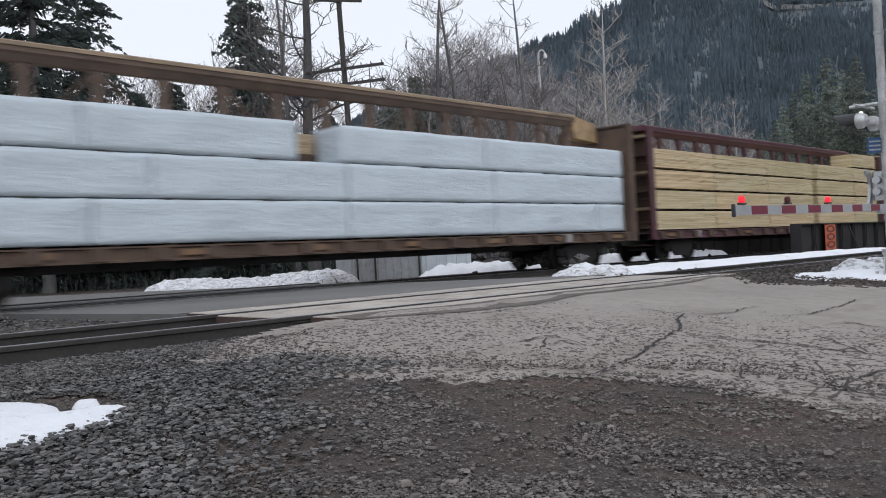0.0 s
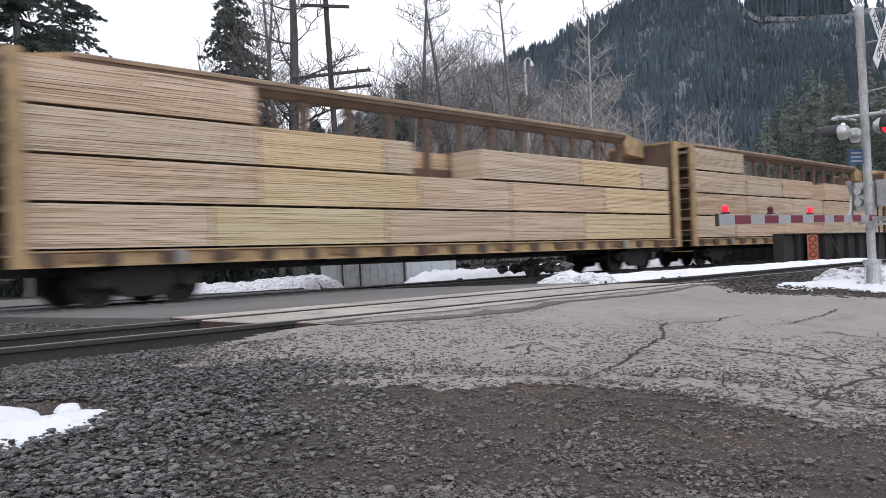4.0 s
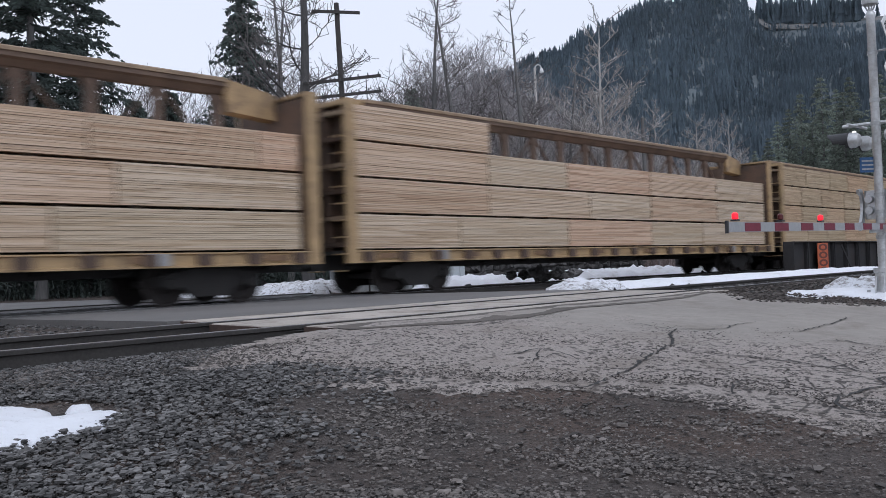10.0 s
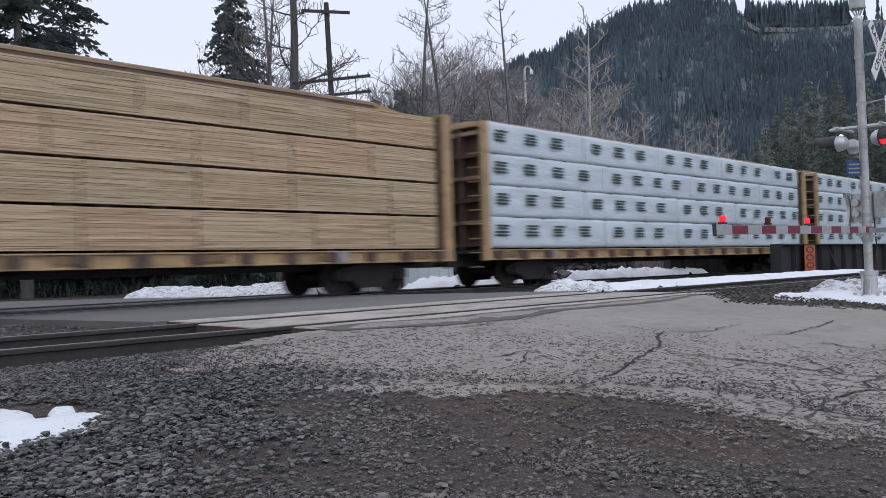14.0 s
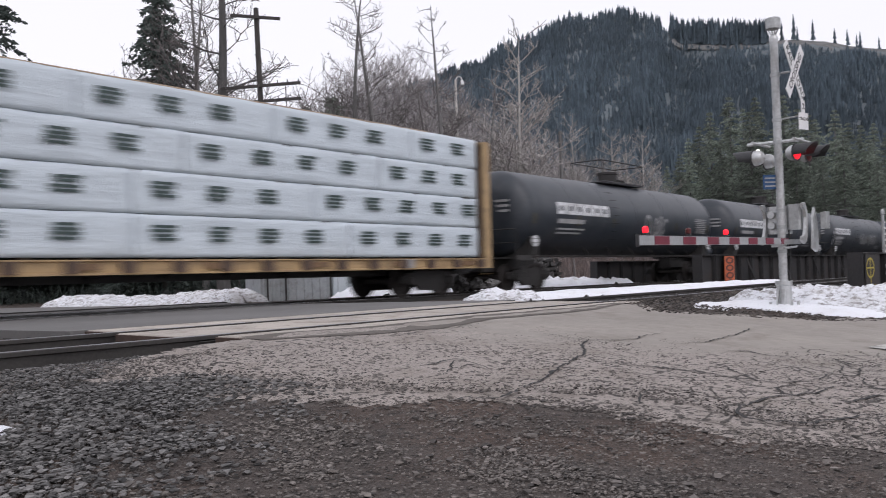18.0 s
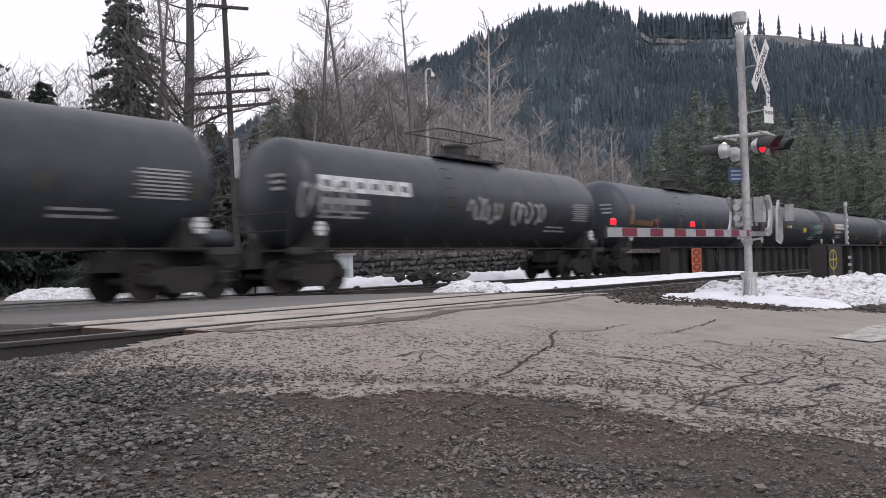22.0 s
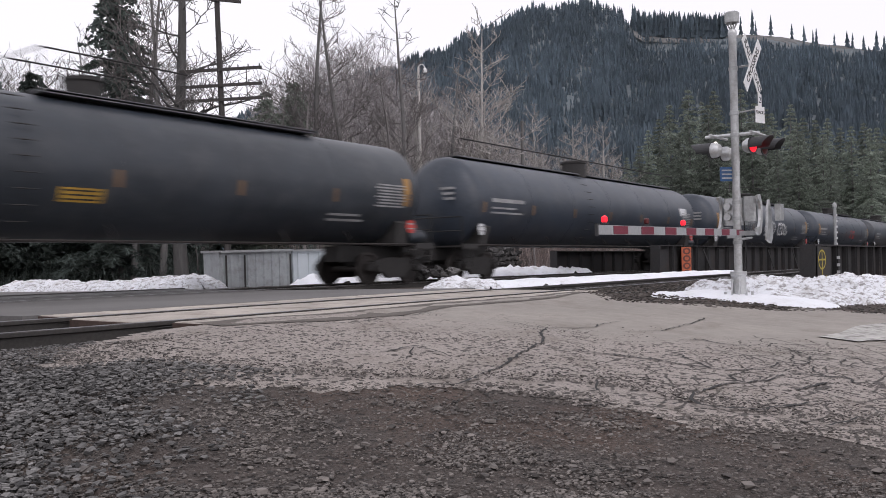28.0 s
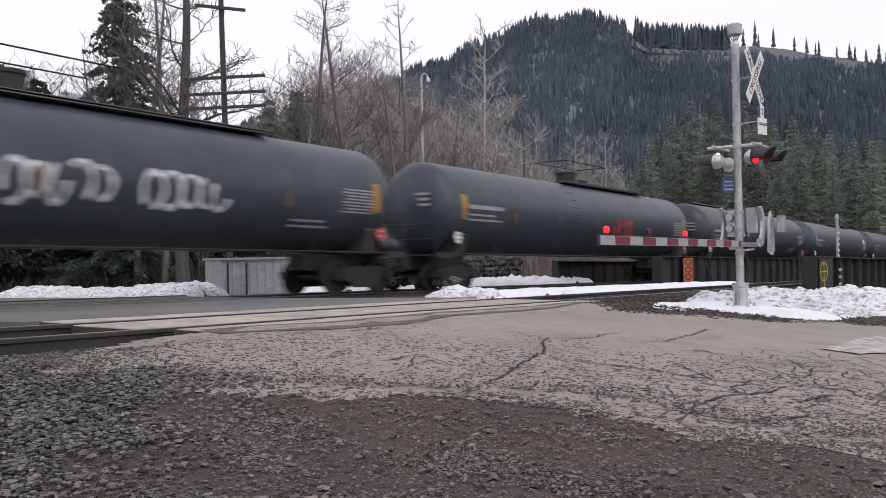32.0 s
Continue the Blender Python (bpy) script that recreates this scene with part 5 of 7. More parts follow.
    for side in (0, 1):
        spans = layers if side == 0 else (far_layers or [[(0.0, Lb - 0.72, "far")]] * min(3, len(layers)))
        for li, row in enumerate(spans):
            z = deck + 0.05 + li * pitch
            for a, b, key in row:
                x0 = -h + 0.36 + a
                hgt = pitch - ((0.016 if wrap_print else 0.034) if key == "wrap" else 0.04)
                if key == "wrap":
                    me = _shared(f"wrap {b - a:.2f} {pitch} {seed + li % 3}", lambda: wrapped_mesh(b - a, hgt, seed + li))
                elif key == "far":
                    me = _shared(f"far {b - a:.2f} {pitch}", lambda: bundle_mesh(b - a, hgt, LUMBERTAN, 5))
                else:
                    me = bundle(b - a - 0.014, hgt, load[key], (li * 3 + int(a)) % 4)
                m = pose(x0, 0, z) if side == 0 else pose(x0 + b - a, 0, z, 0, 0, 180)
                ob = sub("lumber_pack", me, car, m, "white plastic-wrapped lumber" if key == "wrap" else "")
                if key == "wrap" and wrap_print:
                    x = 0.3
                    while x < b - a - 0.85:
                        v = rng.randrange(6)
                        sub("printed_mark", _shared(f"print {v}", lambda: print_mesh(v)), ob, pose(x, 0, hgt * 0.38))
                        x += 1.37 + rng.uniform(-0.05, 0.05)
                for q in np.arange(0.4, b - a, 1.15):
                    risers.box(x0 + q - 0.05, x0 + q + 0.05, -1.2 if side == 0 else 0.1, -0.1 if side == 0 else 1.2, z - 0.05, z)
    tagged(sub("dunnage", risers.me("dunnage", DUNNAGE), car), kind="stuff")
    return car


_cache = {}


def _shared(key, make):
    if key not in _cache:
        _cache[key] = make()
    return _cache[key]


def row(total, sizes, key, start=0.0):
    """Units of the given lengths end to end until the course is full."""
    out, x, i = [], start, 0
    while x < total - 0.8:
        w = min(sizes[i % len(sizes)], total - x)
        if total - x - w < 0.9:
            w = total - x
        out.append((x, x + w, key if isinstance(key, str) else key[i % len(key)]))
        x += w
        i += 1
    return out


def tank_shell(L, R, zc, mat):
    hl = L / 2 - 1.0
    prof = []
    k = 9
    for i in range(k + 1):
        a = math.pi / 2 * i / k
        prof.append((-hl + 0.75 - 0.75 * math.cos(a), max(0.02, R * math.sin(a))))
    n = 6
    for i in range(1, n):
        x = -hl + 0.75 + (2 * hl - 1.5) * i / n
        prof += [(x - 0.025, R), (x - 0.02, R + 0.006), (x + 0.02, R + 0.006), (x + 0.025, R)]
    for i in range(k + 1):
        a = math.pi / 2 * (k - i) / k
        prof.append((hl - 0.75 + 0.75 * math.cos(a), max(0.02, R * math.sin(a))))
    s = Soup().spin(prof, 48, 0)
    s.v = [(x, y, z + zc) for x, y, z in s.v]
    return smoothed(s.me("tank_shell", mat), 40)


def on_shell(s, x0, x1, z0, z1, R, zc, off=0.012, n=4):
    """A curved patch on the near side of the shell between two heights."""
    b = len(s.v)
    for i in range(n + 1):
        z = z0 + (z1 - z0) * i / n
        y = -math.sqrt(max(0.01, (R + off) ** 2 - (z - zc) ** 2))
        s.v += [(x0, y, z), (x1, y, z)]
    for i in range(n):
        s.f.append((b + 2 * i, b + 2 * i + 1, b + 2 * i + 3, b + 2 * i + 2))


def tank_car(name, label, L, mat, long_walk, marks, seed=1, top=4.14):
    car = thing(name, label, "tank car", "tank cars")
    R = 1.5 if not long_walk else 1.52
    zc = top - R
    hl = L / 2 - 1.0
    rng = random.Random(seed)
    shell = sub("tank_shell", _shared(f"shell {L:.2f} {mat.name}", lambda: tank_shell(L, R, zc, mat)), car)
    for e in (-1, 1):
        x = e * (L / 2 - (2.15 if L > 20 else 1.95))
        s = Soup().box(x - 1.6, x + 1.6, -0.3, 0.3, 0.66, 1.1, 0.02)
        sub("stub_sill", s.me("stub_sill", UNDER), car)
        s = Soup().prism([(-1.25, 1.1), (1.25, 1.1), (1.38, 1.75), (1.2, 1.85), (0.75, 1.4), (-0.75, 1.4), (-1.2, 1.85), (-1.38, 1.75)], 0, x - 0.25, x + 0.25)
        sub("saddle", s.me("saddle", UNDER), car)
        xe = e * (L / 2 - 0.75)
        a, b = sorted((xe, xe - e * 0.9))
        sub("end_platform", Soup().box(a, b, -1.4, 1.4, 1.08, 1.13).box(a, b, -1.42, -1.38, 1.02, 1.18).me("end_platform", UNDER), car)
        s = Soup()
        for y in (-1.36, 1.36):
            s.tube((xe - e * 0.06, y, 1.1), (xe - e * 0.06, y, 2.05), 0.02, n=6)
        s.tube((xe - e * 0.06, -1.36, 2.05), (xe - e * 0.06, 1.36, 2.05), 0.02, n=6)
        s.tube((xe - e * 0.06, -1.36, 1.6), (xe - e * 0.06, 1.36, 1.6), 0.016, n=6)
        sub("end_handrail", s.me("end_handrail", UNDER), car)
        xl = e * (L / 2 - 1.1)
        step = sub("sill_step", _shared("sill step", lambda: Soup().pipe([(-0.2, -1.4, 1.1), (-0.2, -1.4, 0.46), (-0.17, -1.4, 0.42), (0.17, -1.4, 0.42), (0.2, -1.4, 0.46), (0.2, -1.4, 1.1)], 0.016).me("sill_step", UNDER)), car, pose(xl, 0, 0))
        for i in range(3):
            sub("step_rung", _shared("step rung", lambda: Soup().tube((-0.2, -1.4, 0), (0.2, -1.4, 0), 0.014, n=6).me("step_rung", UNDER)), step, pose(0, 0, 0.62 + 0.19 * i))
        truck(car, x)
    # grab rail along the flank, its brackets
    s = Soup().tube((-hl + 0.7, -1.36, 1.14), (hl - 0.7, -1.36, 1.14), 0.028, n=6)
    for i in range(9):
        x = -hl + 0.9 + i * (2 * hl - 1.8) / 8
        s.tube((x, -1.36, 1.14), (x, -1.05, 1.5), 0.016, n=5)
    sub("side_rail", s.me("side_rail", WHEEL), car)
    # top fittings
    if long_walk:
        s = Soup().box(-hl + 1.0, hl - 1.0, -0.4, 0.4, top + 0.045, top + 0.06)
        for y in (-0.42, 0.4):
            s.box(-hl + 1.0, hl - 1.0, y, y + 0.02, top + 0.02, top + 0.07)
        sub("running_board", s.me("running_board", GRATING), car)
        s = Soup()
        y = -0.5
        s.tube((-hl + 1.0, y, top + 0.62), (hl - 1.0, y, top + 0.62), 0.024, n=6)
        for i in range(7):
            x = -hl + 1.0 + i * (2 * hl - 2.0) / 6
            s.tube((x, y, top), (x, y, top + 0.62), 0.013, n=5)
        sub("top_handrail", s.me("top_handrail", UNDER), car)
        sub("dome", smoothed(Soup().spin([(top - 0.1, 0.52), (top + 0.5, 0.52), (top + 0.53, 0.56), (top + 0.6, 0.56), (top + 0.66, 0.45), (top + 0.68, 0.05)], 24, 2).me("dome", UNDER)), car, pose(-0.35, 0, 0))
    else:
        x0, x1 = (-1.2, 6.4) if L > 20 else (-1.35, 2.35)
        s = Soup().box(x0, x1, -0.72, 0.72, top - 0.01, top + 0.03)
        for y in (-0.72, 0.7):
            s.box(x0, x1, y, y + 0.02, top - 0.03, top + 0.05)
        sub("top_platform", s.me("top_platform", GRATING), car)
        s = Soup()
        xb = 2.3
        for y in (-0.72, 0.72):
            s.tube((x0, y, top + 0.86), (xb, y, top + 0.86), 0.02, n=5)
            for x in (x0, 0.5 * (x0 + xb), xb):
                s.tube((x, y, top), (x, y, top + 0.86), 0.012, n=5)
        for x in (x0, xb):
            s.tube((x, -0.72, top + 0.86), (x, 0.72, top + 0.86), 0.02, n=5)
        sub("top_handrail", s.me("top_handrail", UNDER), car)
        d = Soup().spin([(top - 0.1, 0.42), (top + 0.42, 0.42), (top + 0.44, 0.46), (top + 0.52, 0.46), (top + 0.56, 0.3), (top + 0.57, 0.05)], 20, 2)
        sub("dome", smoothed(d.me("dome", UNDER)), car, pose(0.1 if L > 20 else 0.4, 0, 0))
        for x in (1.35, 1.75):
            sub("valve", Soup().tube((x, 0, top), (x, 0, top + 0.3), 0.11, n=10).me("valve", UNDER), car)
    # ladder on the flank
    rung = _shared("tank rung", lambda: Soup().tube((-0.2, 0, 0), (0.2, 0, 0), 0.014, n=5).me("ladder_rung", UNDER))
    for i in range(10):
        z = 1.2 + 0.3 * i
        sub("ladder_rung", rung, car, pose(-1.95, -math.sqrt(max(0.03, (R + 0.1) ** 2 - (z - zc) ** 2)), z))
    couplers(car, L)
    # marks: reflectors, stencils, lettering bars, placards
    spots = (-9.45, -6.3, -3.15, 0.0, 3.15, 6.3, 9.3) if L > 20 else (-7.5, -4.6, -1.95, 1.25, 3.75, 7.2)
    for x in spots:
        refl = Soup()
        wide = 0.13 if mark_orange in marks else 0.07
        on_shell(refl, x - wide, x + wide, zc - (0.55 if mark_orange in marks else 0.4), zc - 0.05, R, zc)
        sub("reflector", refl.me("reflector", OLIVE if "wordmark" in label and L < 20 else AMBER), shell, label="faded amber reflective strip")
    st = Soup()
    for k2 in range(8):
        on_shell(st, hl - 2.35 - 0.12 * (k2 % 3 == 0), hl - 1.2 - 0.15 * (k2 % 4 == 1), zc - 0.45 + 0.085 * k2, zc - 0.408 + 0.085 * k2, R, zc, n=1)
    tagged(sub("data_stencil", st.me("data_stencil", DECALDIM), shell, label="small unreadable white stencil block"), kind="stuff")
    st = Soup()
    for k2 in range(2):
        on_shell(st, hl - 4.2, hl - 3.0 + 0.2 * k2, zc - 0.75 - 0.14 * k2, zc - 0.69 - 0.14 * k2, R, zc)
    sub("side_stencil", st.me("side_stencil", DECALDIM), shell)
    if L < 20 and "wordmark" not in label:
        for e in (-1, 1):
            er = Soup()
            on_shell(er, e * (hl - 0.95) - 0.12, e * (hl - 0.95) + 0.12, zc - 0.45, zc + 0.38, R, zc)
            sub("end_reflector", er.me("end_reflector", PINKREFL), shell, label="tall faded pink reflective strip")
    if L > 20 and not long_walk:
        for e in (-1, 1):
            er = Soup()
            on_shell(er, e * (hl - 1.1) - 0.15, e * (hl - 1.1) + 0.15, zc - 0.4, zc + 0.4, R, zc)
            sub("end_reflector", er.me("end_reflector", AMBERNEW), shell, label="tall amber reflective strip")
    hd = Soup()
    for i in range(3):
        hd.box(-hl - 0.02 + 0.42, -hl + 0.44, -0.9, -0.35, zc + 0.35 - 0.17 * i, zc + 0.43 - 0.17 * i)
    sub("head_stencil", hd.me("head_stencil", DECALDIM), shell, pose(-0.36, 0, 0))
    for e in (-1, 1):
        hexa = [(e * (hl - 0.85) + 0.21 * math.cos(math.pi / 3 * k), 1.66 + 0.21 * math.sin(math.pi / 3 * k)) for k in range(6)]
        red = seed >= 20 and e > 0
        pl = sub("placard", Soup().prism(hexa, 1, -1.425, -1.41).me("placard", TAGRED if red else DECAL), car, label="red placard on the end" if red else "white placard on the end")
        for k2 in range(2):
            z = 1.6 + 0.14 * k2
            sub("text_bar", Soup().box(e * (hl - 0.85) - 0.15, e * (hl - 0.85) + 0.15, -1.43, -1.426, z - 0.02, z + 0.02).me("text_bar", DECALDIM), pl)
        sub("placard_holder", Soup().box(e * (hl - 0.85) - 0.03, e * (hl - 0.85) + 0.03, -1.408, -1.1, 1.5, 1.56).me("placard_holder", UNDER), car)
    sub("brake_reservoir", smoothed(Soup().spin([(hl - 0.55, 0.03), (hl - 0.52, 0.18), (hl - 0.45, 0.22), (hl + 0.2, 0.22), (hl + 0.27, 0.18), (hl + 0.3, 0.03)], 16, 0).me("brake_reservoir", TANK)), car, pose(0, -0.95, 1.38))
    for fn in marks:
        fn(shell, hl, R, zc)
    return car


def wordmark(shell, hl, R, zc, start):
    """A broad row of plain white blocks, with bars beneath it."""
    x, z0, z1, w = -hl + start, zc - 0.02, zc + 0.4, 0.62
    mark = sub("wordmark", bpy.data.meshes.new("wordmark"), shell, label="white block wordmark")
    for i in range(6):
        s = Soup()
        a = x + w * i
        on_shell(s, a, a + 0.17, z0, z1, R, zc)
        on_shell(s, a + 0.4, a + 0.57, z0, z1, R, zc)
        on_shell(s, a + 0.17, a + 0.4, z1 - 0.12, z1, R, zc, n=2)
        on_shell(s, a + 0.17, a + 0.4, z0, z0 + 0.12, R, zc, n=2)
        if i:
            sub("block", s.me("block", DECAL), mark)
        else:
            mark.data = s.me("wordmark", DECAL)
    s = Soup()
    on_shell(s, x + 0.05, x + 1.85, zc - 0.34, zc - 0.18, R, zc)
    on_shell(s, x + 0.05, x + 1.9, zc - 0.56, zc - 0.5, R, zc)
    on_shell(s, x + 0.05, x + 1.7, zc - 0.7, zc - 0.64, R, zc)
    sub("reporting_mark", s.me("reporting_mark", DECALDIM), shell)


def mark_wordmark(start):
    def go(shell, hl, R, zc):
        wordmark(shell, hl, R, zc, start)
    return go


def mark_bars(shell, hl, R, zc):
    s = Soup()
    on_shell(s, -hl + 1.35, -hl + 3.4, zc - 0.04, zc + 0.09, R, zc)
    on_shell(s, -hl + 1.35, -hl + 2.9, zc - 0.26, zc - 0.2, R, zc)
    on_shell(s, -hl + 1.35, -hl + 3.4, zc - 0.42, zc - 0.36, R, zc)
    sub("reporting_mark", s.me("reporting_mark", DECALDIM), shell)


def mark_orange(shell, hl, R, zc):
    s = Soup()
    on_shell(s, -hl + 1.2, -hl + 3.45, zc - 0.5, zc - 0.27, R, zc)
    sub("orange_band", s.me("orange_band", AMBER), shell, label="worn orange lettering band")
    s = Soup()
    on_shell(s, -hl + 1.25, -hl + 2.4, zc - 0.78, zc - 0.72, R, zc)
    on_shell(s, -hl + 1.25, -hl + 2.7, zc - 0.98, zc - 0.92, R, zc)
    sub("reporting_mark", s.me("reporting_mark", DECALDIM), shell)


def mark_tan(shell, hl, R, zc):
    """Tan lettering lines and a small white and orange placard."""
    for x0, x1, z0, z1 in ((1.45, 2.3, 0.0, 0.07), (1.4, 3.1, -0.5, -0.42), (1.5, 3.0, -0.68, -0.6)):
        s = Soup()
        on_shell(s, -hl + x0, -hl + x1, zc + z0, zc + z1, R, zc, n=1)
        sub("reporting_mark", s.me("reporting_mark", TANTEXT), shell, label="tan lettering line")
    for x0, x1, mat in ((-1.9, -1.2, TAGYEL), (-1.2, -0.9, DECAL)):
        s = Soup()
        on_shell(s, x0, x1, zc - 0.16, zc + 0.0, R, zc, n=1)
        sub("placard", s.me("placard", mat), shell)
    s = Soup()
    on_shell(s, 2.0, 2.75, zc - 0.42, zc - 0.12, R, zc)
    sub("lemon_placard", s.me("lemon_placard", LEMON), shell, label="bright lemon yellow placard")


def mark_yellow_plate(at):
    def go(shell, hl, R, zc):
        s = Soup()
        on_shell(s, at, at + 0.9, zc - 0.74, zc - 0.46, R, zc)
        plate = sub("yellow_plate", s.me("yellow_plate", TAGYEL), shell)
        for k2 in range(3):
            t = Soup()
            on_shell(t, at + 0.06, at + 0.82, zc - 0.7 + 0.085 * k2, zc - 0.67 + 0.085 * k2, R, zc, 0.015, 1)
            sub("text_bar", t.me("text_bar", INK), plate)
    return go


def mark_white_plate(shell, hl, R, zc):
    s = Soup()
    on_shell(s, hl - 2.6, hl - 1.7, zc + 0.05, zc + 0.42, R, zc)
    sub("data_plate", s.me("data_plate", DECAL), shell, label="white data panel")


def mark_spray(x0, words, seed, mat):
    """Loops of spray paint: thick curved strokes side by side."""
    def go(shell, hl, R, zc):
        rng = random.Random(seed)
        tag = None
        x = x0
        for w in range(words):
            for l in range(5):
                cx, cz = x + 0.22, zc - 0.25 + rng.uniform(-0.06, 0.06)
                a0, sweep = rng.uniform(0, 6.28), rng.choice((3.5, 4.6, 5.6))
                rx, rz = rng.uniform(0.16, 0.26), rng.uniform(0.28, 0.42)
                prev = None
                s = Soup()
                for i in range(15):
                    a = a0 + sweep * i / 14
                    px, pz = cx + rx * math.cos(a), cz + rz * math.sin(a)
                    wv = 0.055 + 0.02 * math.sin(i)
                    q = []
                    for d in (-wv, wv):
                        z = pz + d * math.sin(a)
                        q.append((px + d * math.cos(a), -math.sqrt((R + 0.014 + 0.001 * (l % 3)) ** 2 - (z - zc) ** 2), z))
                    if prev:
                        n = len(s.v)
                        s.v += prev + q
                        s.f.append((n, n + 1, n + 3, n + 2))
                    prev = q
                if tag:
                    sub("stroke", s.me("stroke", mat), tag)
                else:
                    tag = sub("spray_tag", s.me("spray_tag", mat), shell, label="loops of pale spray paint")
                x += 0.4 + rng.uniform(-0.04, 0.06)
            x += 0.75
    return go


# every car: its label, its length and the joint ahead of it, metres along the train
CARS = []
KEYL = {"p": LUMBER, "r": LUMBERRED, "t": LUMBERTAN, "y": LUMBERYEL}
JOINT = [0.65, 25.12, 49.4, 73.95, 98.2, 122.55, 146.6, 171.3, 195.9, 220.7, 239.2, 257.5, 276.0, 294.4, 312.5, 335.2, 357.95, 381.2, 404.2, 427.0, 449.8, 472.6]
B = 24.4 - 1.0 - 0.72                                 # clear length for the load


def at_joint(i, ob):
    CARS.append((ob, 0.5 * (JOINT[i] + JOINT[i + 1])))
    return ob


def build_train():
    W3 = [row(B, (4.9, 6.1, 5.2), "wrap"), row(B, (6.1, 4.9, 5.2), "wrap")]
    c = centerbeam("lumber_car", "centerbeam lumber car stacked with plain white wrapped bundles", 24.4, BROWN, BEIGE, 4.69,
                   W3 + [row(9.6, (4.8, 4.8), "wrap") + row(B, (5.0, 6.1), "wrap", 10.9)], KEYL, bulkhead=BROWN, seed=1, pitch=0.9)
    at_joint(0, c)
    c = centerbeam("lumber_car", "maroon centerbeam car stacked with fresh yellow lumber", 24.4, PURPLE, PURPLE, 4.69,
                   [row(14.1, (4.7, 4.7, 4.7), "y") + row(B, (4.8, 3.2), "y", 14.65) for _ in range(4)] + [row(B, (3.2,), "y", B - 3.2)], KEYL, seed=2, pitch=0.735)
    at_joint(1, c)
    mixes = [(["p", "y", "p"], [(0.0, 4.9, "p")], [(0.0, 9.6, "p"), (12.2, B, "p")]),
             (["p", "p", "r"], [(0.0, 4.7, "p")], [(0.0, 12.3, "p"), (13.8, B, "p")]),
             (["p", "r", "r", "p"], [(0.0, 5.6, "p")], [(0.0, 11.3, "p"), (13.0, B, "p")]),
             (["p", "p", "r"], [(0.0, 5.0, "p")], [(0.0, B, "p")])]
    for i, (mix, top_row, third) in enumerate(mixes):
        l3 = []
        for a, b, k in third:
            l3 += row(b, (4.9, 3.7, 4.9), mix, a)
        c = centerbeam("lumber_car", "yellow centerbeam car stacked with pale and reddish lumber bundles", 24.4, YELLOW, BEIGE, 4.69,
                       [row(B, (3.7, 4.9, 4.9), mix), row(B, (4.9, 4.9, 3.7), mix[::-1]), l3, top_row], KEYL, seed=10 + i)
        at_joint(2 + i, c)
    c = centerbeam("lumber_car", "yellow centerbeam car stacked full with tan lumber bundles", 24.4, YELLOW, BEIGE, 4.69,
                   [row(B, s, "t") for s in ((3.0, 2.4, 2.4), (2.4, 3.0, 2.4), (2.4, 2.4, 3.0), (3.0, 3.0, 2.4))], KEYL, seed=20)
    at_joint(6, c)
    for i in range(2):
        c = centerbeam("lumber_car", "yellow centerbeam car stacked full with white wrapped printed bundles", 24.4, YELLOW, BEIGE, 4.69,
                       [row(B, s, "wrap") for s in ((6.1, 4.9), (4.9, 6.1), (6.1, 6.1), (4.9, 4.9))], KEYL, wrap_print=True, seed=30 + 7 * i, pitch=0.91)
        at_joint(7 + i, c)
    short = [
        ([mark_wordmark(2.2), mark_spray(0.8, 1, 5, DECALDIM)], "black tank car with a white block wordmark and dust", TANK),
        ([mark_wordmark(1.35)], "black tank car with white wordmark and stencils", TANK),
        ([mark_wordmark(0.75), mark_spray(-8.2, 1, 7, SPRAY), mark_spray(-1.0, 2, 8, DECALDIM)], "black tank car with wordmark and grey spray paint", TANK),
        ([mark_orange], "greyed black tank car with a worn orange lettering band", TANK2),
        ([mark_tan, mark_spray(4.0, 1, 9, TAGTEAL)], "black tank car with tan lettering and a lemon yellow placard", TANK),
    ]
    for i, (marks, label, mat) in enumerate(short):
        at_joint(9 + i, tank_car("tank_car", label, JOINT[10 + i] - JOINT[9 + i], mat, False, marks, seed=i))
    long_ = [
        ([mark_wordmark(1.35), mark_yellow_plate(-1.2)], "long black pressure tank car with wordmark and yellow plate", TANK, False),
        ([mark_bars, mark_white_plate], "long black pressure tank car with a full-length running board", TANK2, True),
        ([mark_bars, mark_spray(-4.5, 1, 12, SPRAY), mark_spray(-0.7, 2, 13, DECAL)], "long greyed tank car with two spray-painted tags", TANK2, False),
        ([mark_bars, mark_spray(1.5, 1, 16, TAGRED)], "long greyed tank car with stencils and amber strips", TANK2, False),
        ([mark_bars], "long black tank car with small stencils", TANK, True),
        ([mark_bars, mark_white_plate], "long black tank car with a white data panel", TANK2, False),
        ([mark_bars], "long black tank car far along the train", TANK, True),
    ]
    for i, (marks, label, mat, walkway) in enumerate(long_):
        at_joint(14 + i, tank_car("tank_car", label, JOINT[15 + i] - JOINT[14 + i], mat, walkway, marks, seed=20 + i))


def run(t):
    """Metres that the train has travelled after t seconds."""
    q = t / 32.0
    return 363.649 * q - 54.424 * q ** 2 + 70.766 * q ** 3 - 5.417 * q ** 4 - 13.121 * q ** 5


